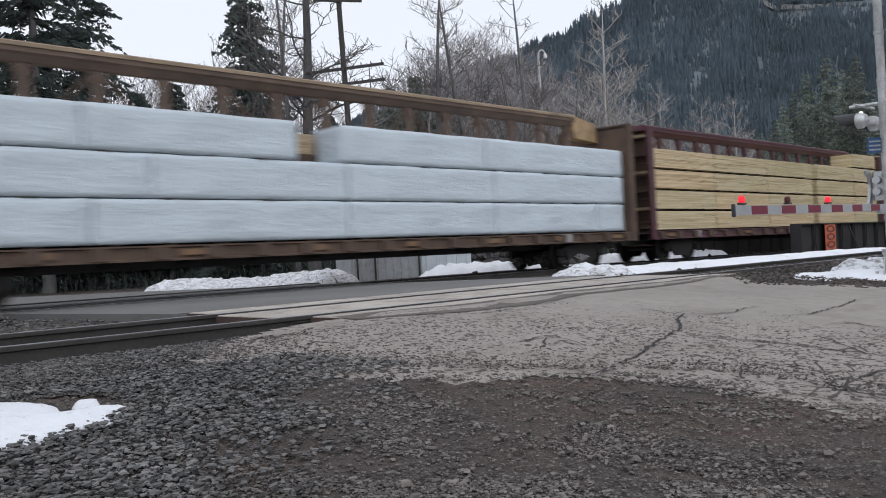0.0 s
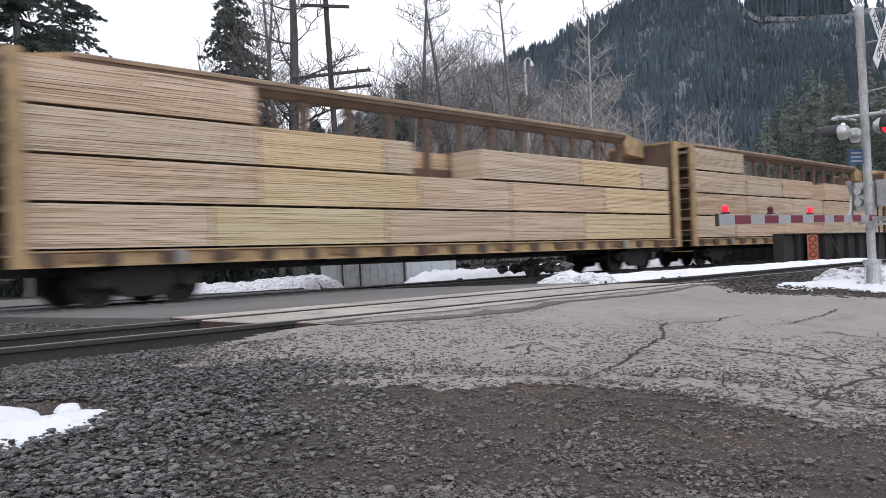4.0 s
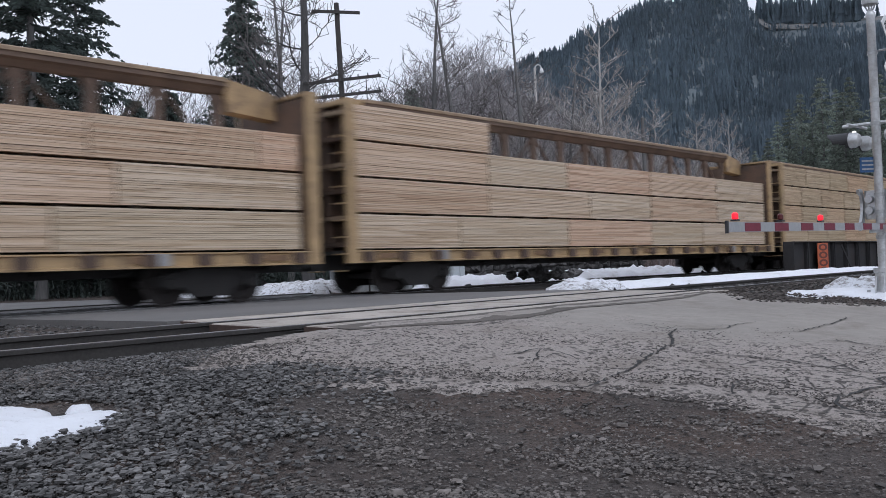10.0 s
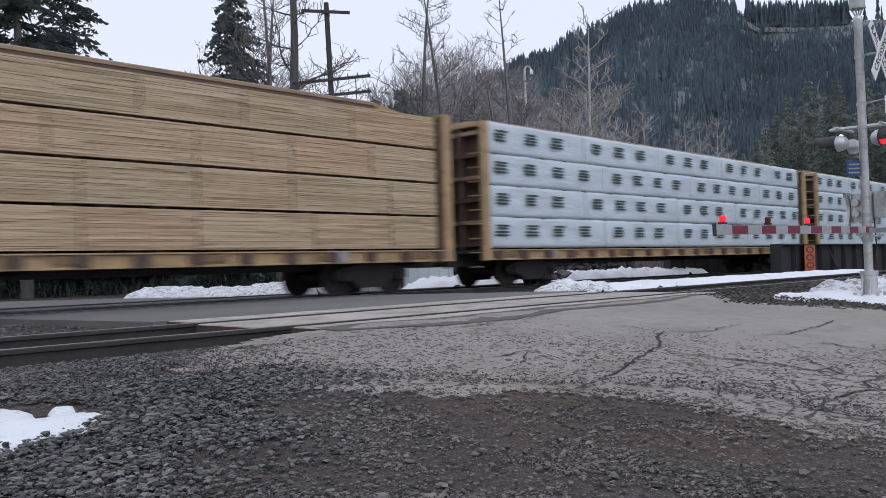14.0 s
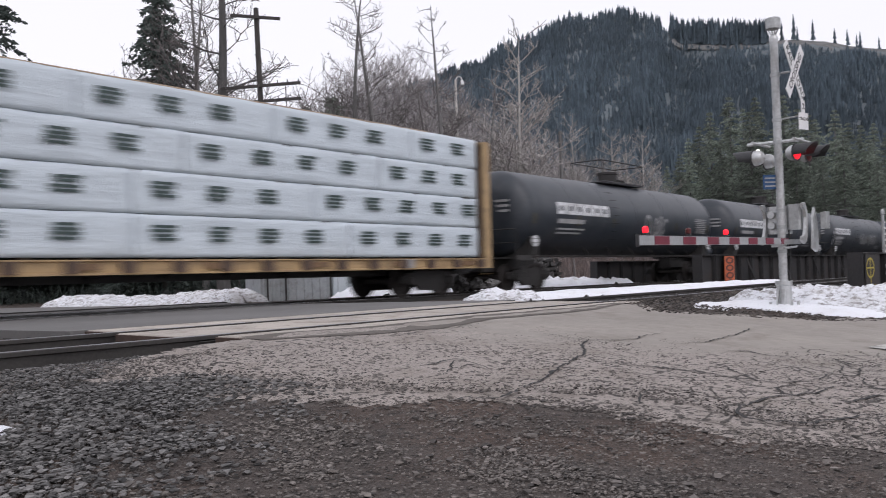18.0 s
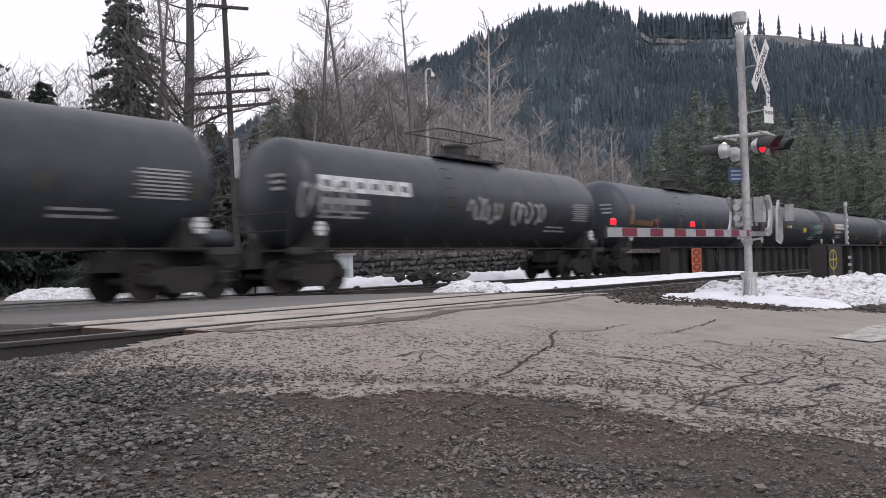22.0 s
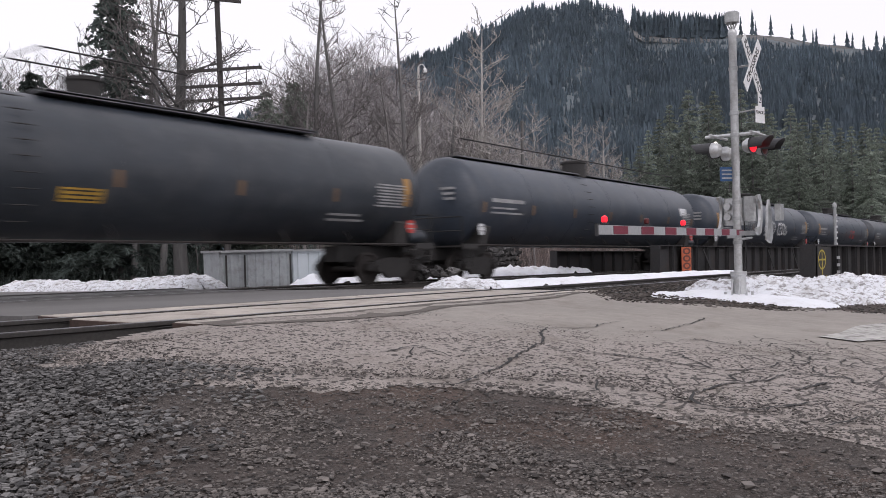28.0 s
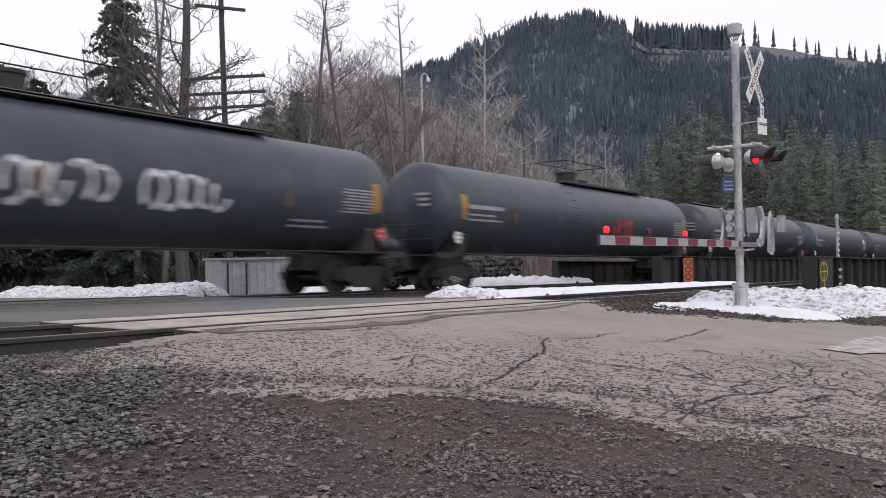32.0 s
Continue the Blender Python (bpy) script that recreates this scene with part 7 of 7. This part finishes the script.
def build_hill():
    ths = list(np.arange(-40, 110.1, 1.0))
    rs = [430, 450, 480, 530, 600, 680, 760, 850, 950, 1060, 1170, 1250, 1340, 1500, 1900]
    vs, fs = [], []
    for r in rs:
        for th in ths:
            z = hill_z(th, r) if r <= 1250 else hill_z(th, 1250) - (r - 1250) * 0.12
            vs.append((*polar(th, r), z if r > HILL_FOOT else -14.0))
    n = len(ths)
    for j in range(len(rs) - 1):
        for i in range(n - 1):
            fs.append((j * n + i, j * n + i + 1, (j + 1) * n + i + 1, (j + 1) * n + i))
    tagged(new("mountain", mesh("mountain", vs, fs, SOILHAZE, True)), "steep forested mountain side behind the valley", "mountain", kind="structure")
    # forest: narrow firs in three tiers each
    rng = np.random.RandomState(4)
    vs, fs = [], []
    k = 8
    count = 0
    while count < 22000:
        th = rng.uniform(5, 62)
        r = 440 + 820 * rng.rand() ** 0.75
        cleared = 8 < th < 23.7 and r > 1214 - (14 if th < 18 else 0) and not (th > 17.6 and r > 1236)
        if cleared and rng.rand() > 0.05:
            continue
        x, y = polar(th, r)
        z = hill_z(th, r) - 1.5
        h = rng.uniform(11, 24) * (0.8 + 0.2 * math.sin(th * 1.7 + r * 0.01)) * (0.6 if th < 24.2 and 1150 < r else 1)
        if cleared:
            h *= 0.45
        w = h * rng.uniform(0.13, 0.22)
        a0 = rng.uniform(0, 6.28)
        for z0, z1, w0 in ((0.06, 0.5, 1.0), (0.34, 0.76, 0.74), (0.6, 1.0, 0.48)):
            b = len(vs)
            for i in range(k):
                a = a0 + 2 * math.pi * i / k
                q = w * w0 * (rng.uniform(0.85, 1.3) if i % 2 else rng.uniform(0.4, 0.7))
                vs.append((x + q * math.cos(a), y + q * math.sin(a), z + h * (z0 + rng.uniform(-0.04, 0.04))))
            vs.append((x, y, z + h * z1))
            fs += [(b + i, b + (i + 1) % k, b + k) for i in range(k)]
        count += 1
    # the stand left on the skyline above the clearing, and single trees
    extra = [(rng.uniform(17.8, 23.6), rng.uniform(1230, 1275), rng.uniform(16, 40)) for _ in range(420)]
    extra += [(t, 1245, h) for t, h in ((16.9, 30), (16.2, 40), (16.0, 24), (15.1, 33), (13.9, 24), (13.2, 26), (12.7, 22), (12.5, 26), (11.5, 20), (10.8, 26), (10.5, 24), (9.9, 22), (9.2, 30), (8.8, 24))]
    for th, r, h in extra:
        x, y = polar(th, r)
        z = hill_z(th, min(r, 1250)) - 1.5
        w = h * rng.uniform(0.1, 0.17)
        for z0, z1, w0 in ((0.12, 0.5, 1.0), (0.36, 0.76, 0.74), (0.6, 1.0, 0.48)):
            b = len(vs)
            for i in range(k):
                a = 2 * math.pi * i / k + th
                q = w * w0 * (rng.uniform(0.8, 1.5) if i % 2 else rng.uniform(0.3, 0.6))
                vs.append((x + q * math.cos(a), y + q * math.sin(a), z + h * (z0 + rng.uniform(-0.04, 0.04))))
            vs.append((x, y, z + h * z1))
            fs += [(b + i, b + (i + 1) % k, b + k) for i in range(k)]
    me = bpy.data.meshes.new("mountain_forest")
    me.from_pydata(vs, [], fs)
    me.materials.append(NEEDLEHAZE)
    tagged(new("mountain_forest", me), "dense dark conifer forest on the mountain, paled by painted haze", "forest", kind="stuff")
    # the logged band near the top
    vs, fs = [], []
    ths = list(np.arange(7.5, 23.8, 0.35))
    for r in (1202, 1216, 1230, 1246):
        for th in ths:
            vs.append((*polar(th, r), hill_z(th, r) + 1.5 + 1.5 * noise.noise((th * 3, r * 0.1, 0))))
    n = len(ths)
    for j in range(3):
        for i in range(n - 1):
            fs.append((j * n + i, j * n + i + 1, (j + 1) * n + i + 1, (j + 1) * n + i))
    tagged(new("clearing", mesh("clearing", vs, fs, CLEARCUT)), "pale logged clearing below the mountain crest", "clearing", kind="structure")


def build_pole():
    x, y = polar(50.85, 42)
    z = ground_z(x, y)
    p = thing("utility_pole", "weathered wooden utility pole with old crossarms", "utility pole", m=pose(x, y, z, 0, -1.2, 0))
    sub("shaft", smoothed(Soup().tube((0, 0, -0.5), (0, 0, 14.1), 0.17, 0.12, 12).me("shaft", POLEWOOD)), p)
    # crossarms lie across the view of the road
    ang = 50.75 - 90 - 20
    ins = Soup().tube((0, 0, 0), (0, 0, 0.13), 0.035, 0.025, 8).me("insulator", INSUL)
    arms = [(13.63, 1.25, -1.25), (10.29, 2.1, -1.95), (9.54, 2.1, -1.95), (8.86, 2.1, -1.95)]
    for i, (h, a, b) in enumerate(arms):
        m = pose(0, 0, h, 0, 0 if i else 9, ang)
        arm = sub("crossarm", Soup().box(b, a, -0.2, -0.1, -0.07, 0.07, 0.01).me("crossarm", POLEWOOD), p, m)
        if i:
            for q in (0.55, 0.95, 1.45, 2.0, -0.5, -0.95, -1.4, -1.85):
                sub("insulator", ins, arm, pose(q, -0.15, 0.07))
    m = pose(0, 0, 0, 0, 0, ang)
    sub("brace", Soup().tube((1.35, -0.16, 8.86), (1.35, -0.16, 10.35), 0.025, n=6).tube((0, -0.14, 8.5), (-0.95, -0.16, 8.86), 0.02, n=6).me("brace", POLEWOOD), p, m)
    sub("riser_box", Soup().box(0.13, 0.4, -0.22, 0.0, 5.4, 7.3, 0.02).me("riser_box", GALV), p, m, "pale grey riser conduit box")


def build_wood_poles():
    """A pale lamp pole and a cut-off pole standing in the wood."""
    x, y = polar(38.05, 62)
    p = thing("street_lamp", "tall pale lamp pole with a white hooded lamp in the wood", "street lamp", m=pose(x, y, ground_z(x, y), 0, 0.6, 0))
    sub("pole", smoothed(Soup().tube((0, 0, -0.5), (0, 0, 15.2), 0.14, 0.09, 10).me("pole", BARKPALE)), p)
    m = pose(0, 0, 15.1, 0, 0, -52) @ Matrix.Scale(0.8, 4)
    s = Soup()
    for i in range(7):
        a0, a1 = math.pi * i / 7, math.pi * (i + 1) / 7
        s.tube((0.3 - 0.3 * math.cos(a0), 0, 0.42 * math.sin(a0)), (0.3 - 0.3 * math.cos(a1), 0, 0.42 * math.sin(a1)), 0.05, n=6)
    sub("arm", s.me("arm", SIGNWHITE), p, m)
    sub("lamp_head", smoothed(Soup().spin([(-0.35, 0.19), (-0.3, 0.2), (0.02, 0.14), (0.12, 0.05)], 14, 2).me("lamp_head", SIGNWHITE)), p, m @ pose(0.6, 0, 0), "white lamp hood")
    x, y = polar(31.1, 64)
    p = thing("wood_post", "short weathered pole standing among the brush", "post", m=pose(x, y, ground_z(x, y), 0, 0.5, 0))
    sub("shaft", smoothed(Soup().tube((0, 0, -0.5), (0, 0, 11.4), 0.15, 0.12, 10).tube((0, 0, 11.4), (0, 0, 11.46), 0.12, 0.06, 10).me("shaft", BARK)), p)


def build_sheds():
    """Two low metal sheds behind the far track."""
    def wall_run(a, b, z0, z1, mat, nm, lab, ribs):
        t = thing(nm, lab, "shed", "trackside sheds")
        ax, ay = a
        bx, by = b
        L = math.hypot(bx - ax, by - ay)
        m = pose(ax, ay, z0, 0, 0, math.degrees(math.atan2(by - ay, bx - ax)))
        H = z1 - z0
        sub("body", Soup().box(0, L, 0, 1.2, -0.3, H, 0.03).me("body", mat), t, m)
        s = Soup()
        for i in range(ribs):
            x = (i + 0.5) * L / ribs
            s.prism([(x - 0.05, 0.0), (x - 0.025, -0.035), (x + 0.025, -0.035), (x + 0.05, 0.0)], 2, 0, H - 0.05)
        sub("cladding_ribs", s.me("cladding_ribs", mat), t, m)
        sub("roof_edge", Soup().box(-0.06, L + 0.06, -0.12, 1.3, H, H + 0.08, 0.02).me("roof_edge", GALV), t, m)
        return t, m, L, H
    a, b = polar(51.5, 31.5), polar(46.8, 33.0)
    t, m, L, H = wall_run(a, b, -0.95, 0.55, SHEDWALL, "metal_shed", "low grey corrugated metal shed with stained panels", 9)
    for x in (0.25, 1.0, L - 0.1):
        sub("post", Soup().tube((x, -0.1, -0.3), (x, -0.1, H - 0.1), 0.035, n=6).me("post", UNDER), t, m)
    a, b = polar(46.7, 33.5), polar(43.3, 35.0)
    wall_run(a, b, -0.8, 0.52, SHEDPALE, "metal_container", "pale blue-grey metal container beside the shed", 5)


def build_wall():
    """Dry rubble retaining wall beyond the far track, its stones laid one by one."""
    x0, x1, y = 23.5, 42.0, 25.6
    w = thing("wall_rubble", "dark rubble stone wall with snow in its joints", "wall", kind="structure")
    sub("core", Soup().box(x0, x1, y + 0.12, y + 0.6, -1.8, 0.4).me("core", UNDER), w)
    rng = random.Random(12)
    shapes = []
    for t in stone_template(rng, 5):
        shapes.append(mesh("stone", [v[:] for v in t], [(3, 2, 1, 0)] + [tuple(f) for f in BOXF.tolist()], STONEWALL))
    z = -1.0
    n = 0
    while z < 0.45:
        x = x0
        while x < x1 and n < 299:
            s = rng.uniform(0.15, 0.27)
            sub("stone", shapes[n % 5], w, pose(x, y + 0.1, z, rng.uniform(-15, 15), rng.uniform(-20, 20), rng.uniform(0, 360)) @ Matrix.Diagonal((s, s * 0.9, s * 0.75, 1)))
            x += s * 1.75
            n += 1
        z += 0.27


def build_boulders():
    rng = random.Random(6)
    for i, (th, r, s) in enumerate([(38.2, 27.0, 0.42), (37.0, 26.5, 0.3), (39.3, 27.5, 0.28), (36.1, 26.0, 0.3), (40.2, 27.0, 0.22)]):
        x, y = polar(th, r)
        b = bmesh.new()
        bmesh.ops.create_icosphere(b, subdivisions=3, radius=1)
        for v in b.verts:
            v.co *= 0.8 + 0.4 * noise.fractal(v.co * 1.3 + Vector((i, 0, 0)), 0.6, 2, 4)
        me = bpy.data.meshes.new("boulder")
        b.to_mesh(me)
        b.free()
        me.materials.append(STONEWALL)
        ob = new("boulder", me)
        ob.matrix_world = pose(x, y, ground_z(x, y) + 0.1 * s + 0.25, 0, 0, i * 50) @ Matrix.Diagonal((s, s, s * 0.7, 1))
        tagged(ob, "dark grey boulder half buried in snow", "boulder", "boulders")


def build_range_post():
    """Slender white-topped gauge post beside the bridge girder."""
    x, y = polar(11.7, 36)
    z = ground_z(x, y)
    p = thing("marker_post", "slim galvanised post with rungs beside the bridge", "post", m=pose(x, y, z, 0, 0, 0))
    sub("shaft", Soup().tube((0, 0, -0.5), (0, 0, 2.35), 0.06, n=10).me("shaft", GALV), p)
    s = Soup()
    for i in range(8):
        s.box(-0.075, 0.075, -0.075, -0.055, 0.5 + i * 0.22, 0.58 + i * 0.22)
    sub("rungs", s.me("rungs", SIGNWHITE), p)
    sub("cap", smoothed(Soup().spin([(2.35, 0.04), (2.38, 0.075), (2.5, 0.08), (2.56, 0.05), (2.58, 0.01)], 12, 2).me("cap", GALV)), p)


build_hill()
build_trees()
build_thicket()
build_pole()
build_wood_poles()
build_sheds()
build_boulders()
build_range_post()

# ---------------------------------------------------------------- the crossing signal
def word(text, size, mat, depth=0.002):
    c = bpy.data.curves.new("lettering", "FONT")
    c.body, c.size, c.align_x, c.align_y, c.extrude = text, size, "CENTER", "CENTER", depth
    ob = bpy.data.objects.new("lettering_source", c)
    scene.collection.objects.link(ob)
    dg = bpy.context.evaluated_depsgraph_get()
    me = bpy.data.meshes.new_from_object(ob.evaluated_get(dg))
    bpy.data.objects.remove(ob)
    me.name = "lettering"
    me.materials.clear()
    me.materials.append(mat)
    return me


def lamp_unit(parent, m, lit, label):
    """A flasher: dark round background, cup housing, hood and lens, facing -y of its pose."""
    cup = sub("lamp_housing", smoothed(Soup().spin([(0.02, 0.17), (0.12, 0.165), (0.2, 0.12), (0.24, 0.03)], 20, 1).me("lamp_housing", SILVER)), parent, m, label)
    sub("background", smoothed(Soup().spin([(0.0, 0.05), (0.0, 0.19), (0.012, 0.195), (0.02, 0.19), (0.02, 0.05)], 28, 1).me("background", HOOD)), cup)
    s = Soup()
    k = 16
    for i in range(k + 1):
        a = math.radians(-20 + 220 * i / k)
        ln = -0.3 - 0.16 * max(0.0, math.sin(a))
        s.v += [(r * math.cos(a), q, r * math.sin(a)) for r, q in ((0.175, 0.0), (0.175, ln), (0.167, ln), (0.167, 0.0))]
    for i in range(k):
        n = 4 * i
        s.f += [(n + j, n + (j + 1) % 4, n + 4 + (j + 1) % 4, n + 4 + j) for j in range(4)]
    s.f += [(0, 1, 2, 3), (4 * k + 3, 4 * k + 2, 4 * k + 1, 4 * k)]
    sub("hood", s.me("hood", HOOD), cup)
    sub("lens", smoothed(Soup().spin([(-0.035, 0.01), (-0.03, 0.08), (-0.012, 0.14), (0.0, 0.155)], 24, 1).me("lens", REDGLOW if lit else REDDARK)), cup, label="lit red lens" if lit else "dark red lens")
    return cup


def build_signal():
    x, y = 14.38, 4.49
    z = ground_z(x, y)
    sg = thing("crossing_signal", "aluminium crossing signal mast with crossbuck, red flashers and gate arm", "crossing signal", m=pose(x, y, z, 0, 0, 0))
    # base casting with bolts
    s = Soup().box(-0.24, 0.24, -0.24, 0.24, 0.0, 0.05, 0.03).spin([(0.05, 0.13), (0.1, 0.125), (0.38, 0.115), (0.4, 0.135), (0.46, 0.135)], 20, 2)
    for sx, sy in ((1, 1), (1, -1), (-1, 1), (-1, -1)):
        s.box(sx * 0.17 - 0.02, sx * 0.17 + 0.02, sy * 0.17 - 0.02, sy * 0.17 + 0.02, 0.05, 0.12)
        s.prism([(sx * 0.1, 0.05), (sx * 0.22, 0.05), (sx * 0.12, 0.34)], 1, sy * 0.06 - 0.01, sy * 0.06 + 0.01)
    base = sub("base", s.me("base", SILVER), sg)
    mast = sub("mast", smoothed(Soup().spin([(0.4, 0.066), (4.42, 0.064), (4.46, 0.075), (4.5, 0.07), (4.55, 0.03)], 20, 2).me("mast", SILVER)), sg)
    # bell on the top
    bell = sub("bell", smoothed(Soup().spin([(4.63, 0.09), (4.64, 0.115), (4.8, 0.12), (4.82, 0.1), (4.83, 0.02)], 20, 2).me("bell", GALV)), sg)
    s = Soup()
    for a in range(4):
        c, q = math.cos(a * 1.57), math.sin(a * 1.57)
        s.tube((0.03 * c, 0.03 * q, 4.53), (0.09 * c, 0.09 * q, 4.65), 0.012, n=6)
    sub("bell_bracket", s.me("bell_bracket", GALV), bell)
    for h in (0.95, 1.35, 1.62, 2.75, 3.12, 3.87):
        sub("clamp", smoothed(Soup().spin([(h - 0.03, 0.068), (h - 0.03, 0.078), (h + 0.03, 0.078), (h + 0.03, 0.068)], 16, 2).me("clamp", GALV)), mast)
    # crossbuck: faces the road, seen from its edge side
    face = pose(0.02, -0.29, 3.89, 0, 0, -3) @ Matrix.Scale(0.9, 4)
    letters = (("RAIL", "ROAD", 49), ("CROSS", "ING", -49))
    cb = sub("crossbuck", Soup().tube((-0.02, 0.22, 0), (0.0, 0.0, 0), 0.02, n=6).me("crossbuck", GALV), sg, face, "white railroad crossbuck sign")
    for i, (w1, w2, a) in enumerate(letters):
        blade_m = pose(0, -0.012 - 0.014 * i, 0, 0, a, 0)
        bl = sub("blade", Soup().box(-0.61, 0.61, -0.006, 0.006, -0.115, 0.115).me("blade", SIGNWHITE), cb, blade_m)
        if i == 0:
            sub("lettering", word("RAIL", 0.2, INK), bl, pose(-0.34, -0.009, 0, 90, 0, 0))
            sub("lettering", word("ROAD", 0.19, INK), bl, pose(0.34, -0.009, 0, 90, 0, 0))
        else:
            sub("lettering", word("CROSSING", 0.19, INK), bl, pose(0, -0.009, 0, 90, 0, 0))
    tr = sub("track_count_sign", Soup().box(-0.06, 0.06, -0.006, 0.006, 0.0, 0.24).box(-0.16, 0.16, -0.006, 0.006, -0.32, 0.0).me("track_count_sign", SIGNWHITE), sg, pose(0.03, -0.41, 3.19, 0, 0, -14) @ Matrix.Scale(0.85, 4), "small white sign reading 2 tracks")
    sub("lettering", word("2", 0.17, INK), tr, pose(0, -0.009, 0.12, 90, 0, 0))
    sub("lettering", word("TRACKS", 0.085, INK), tr, pose(0, -0.009, -0.12, 90, 0, 0))
    sub("sign_bracket", Soup().tube((0, 0, 3.12), (0.06, -0.39, 3.16), 0.012, n=6).me("sign_bracket", GALV), sg)
    # flashers on their crossarm
    sub("flasher_arm", Soup().tube((0, 0.5, 2.76), (0, -0.4, 2.76), 0.03, n=10).me("flasher_arm", SILVER), sg)
    for yy in (0.28, -0.38):
        sub("flasher_bar", Soup().tube((-0.42, yy, 2.74), (0.42, yy, 2.74), 0.024, n=8).me("flasher_bar", SILVER), sg)
    lamp_unit(sg, pose(-0.36, -0.4, 2.52, 0, 0, -14) @ Matrix.Scale(0.74, 4), True, "flasher facing the road with black hood")
    lamp_unit(sg, pose(0.36, -0.38, 2.54, 0, 0, -8) @ Matrix.Scale(0.74, 4), False, "flasher facing the road with black hood")
    lamp_unit(sg, pose(-0.36, 0.28, 2.49, 0, 0, 176) @ Matrix.Scale(0.74, 4), False, "flasher facing away with silver cup")
    lamp_unit(sg, pose(0.36, 0.33, 2.49, 0, 0, 172) @ Matrix.Scale(0.74, 4), False, "flasher facing away with silver cup")
    sub("side_light", smoothed(Soup().spin([(0, 0.005), (0.01, 0.03), (0.02, 0.035)], 12, 1).me("side_light", LAMPLIT)), sg, pose(-0.38, 0.2, 2.6, 0, 0, -62))
    # blue notice
    bs = sub("notice_sign", Soup().box(-0.15, 0.15, -0.005, 0.005, -0.12, 0.12).me("notice_sign", SIGNBLUE), sg, pose(-0.1, 0.1, 2.1, 0, 0, -40), "small blue emergency notice sign")
    s = Soup()
    for i in range(3):
        s.box(-0.12, 0.12 - 0.03 * (i % 2), -0.009, -0.006, 0.05 - i * 0.065, 0.075 - i * 0.065)
    sub("notice_text", s.me("notice_text", DECALDIM), bs)
    # gate mechanism
    mech = sub("gate_mechanism", Soup().box(0.08, 0.42, -0.06, 0.26, 1.24, 1.7, 0.04).me("gate_mechanism", SILVER), sg, None, "silver gate motor housing")
    sub("relay_box", Soup().box(0.08, 0.36, -0.28, -0.07, 1.3, 1.72, 0.03).me("relay_box", GALV), mech)
    for i, z_ in enumerate((1.38, 1.56)):
        sub("hand_knob", smoothed(Soup().tube((-0.0, 0.17, z_), (0.1, 0.17, z_), 0.06, 0.07, 16).me("hand_knob", SILVER)), mech)
    for yy in (0.31, -0.34):
        s = Soup().prism([(-0.12, 1.12), (0.0, 1.06), (0.12, 1.1), (0.2, 1.3), (0.2, 1.6), (0.1, 1.74), (-0.04, 1.72), (-0.02, 1.66), (0.08, 1.62), (0.12, 1.5), (0.1, 1.34), (0.02, 1.2), (-0.12, 1.18)], 1, yy - 0.022, yy + 0.022)
        sub("support_arm", s.me("support_arm", SILVER), mech, label="white curved gate support arm")
    cw = Soup().prism([(0.22, 0.98), (0.44, 0.92), (0.54, 1.02), (0.52, 1.4), (0.38, 1.66), (0.28, 1.5)], 1, -0.43, -0.39)
    sub("counterweight", cw.me("counterweight", SILVER), mech, None, "white counterweight plate")
    sub("counterweight_bar", Soup().box(0.4, 0.6, -0.6, -0.5, 1.3, 1.58, 0.01).me("counterweight_bar", GALV), mech)
    sub("cable", Soup().tube((0.02, -0.09, 0.45), (0.1, -0.1, 0.8), 0.01, n=6).tube((0.1, -0.1, 0.8), (0.05, -0.1, 1.3), 0.01, n=6).me("cable", WIRE), mech)
    s = Soup().box(-0.9, 0.5, -0.06, -0.02, 1.06, 1.14, 0.01).tube((-0.35, -0.04, 1.0), (0.3, -0.04, 1.02), 0.02, n=6)
    s.box(-0.95, -0.35, -0.045, -0.03, 1.02, 1.16)
    sub("arm_bracket", s.me("arm_bracket", GALV), sg, pose(0, -0.1, 0, 0, 0, 0))
    ARM = 6.0
    # the arm, lowered across the road, seven bands each way
    gate = sub("gate_arm", Soup().box(-ARM, -0.3, -0.012, 0.012, -0.052, 0.052).me("gate_arm", ARMWHITE), sg, pose(-0.15, -0.13, 1.11, 0, 0.35, 3), "lowered red and white striped gate arm")
    for i in range(7):
        a = -ARM + 0.42 + i * 0.86
        sub("red_band", Soup().box(a, a + 0.43, -0.0165, -0.0125, -0.046, 0.046).me("red_band", ARMRED), gate)
    sub("tip_cap", Soup().box(-ARM - 0.03, -ARM, -0.016, 0.016, -0.066, 0.066).me("tip_cap", HOOD), gate)
    for i, (a, lit) in enumerate(((-ARM + 0.2, True), (-ARM + 1.5, False), (-ARM + 2.9, True))):
        lp = sub("gate_lamp", Soup().box(a - 0.05, a + 0.05, -0.03, 0.03, 0.06, 0.08).me("gate_lamp", HOOD), gate)
        sub("lens", smoothed(Soup().spin([(0.08, 0.022), (0.09, 0.034), (0.135, 0.034), (0.15, 0.022), (0.155, 0.005)], 14, 2).me("lens", REDGLOW if lit else REDDARK)), lp, pose(a, 0, 0), "glowing red gate lamp" if lit else "unlit red gate lamp")


build_signal()
build_stones()
build_wall()
motions()
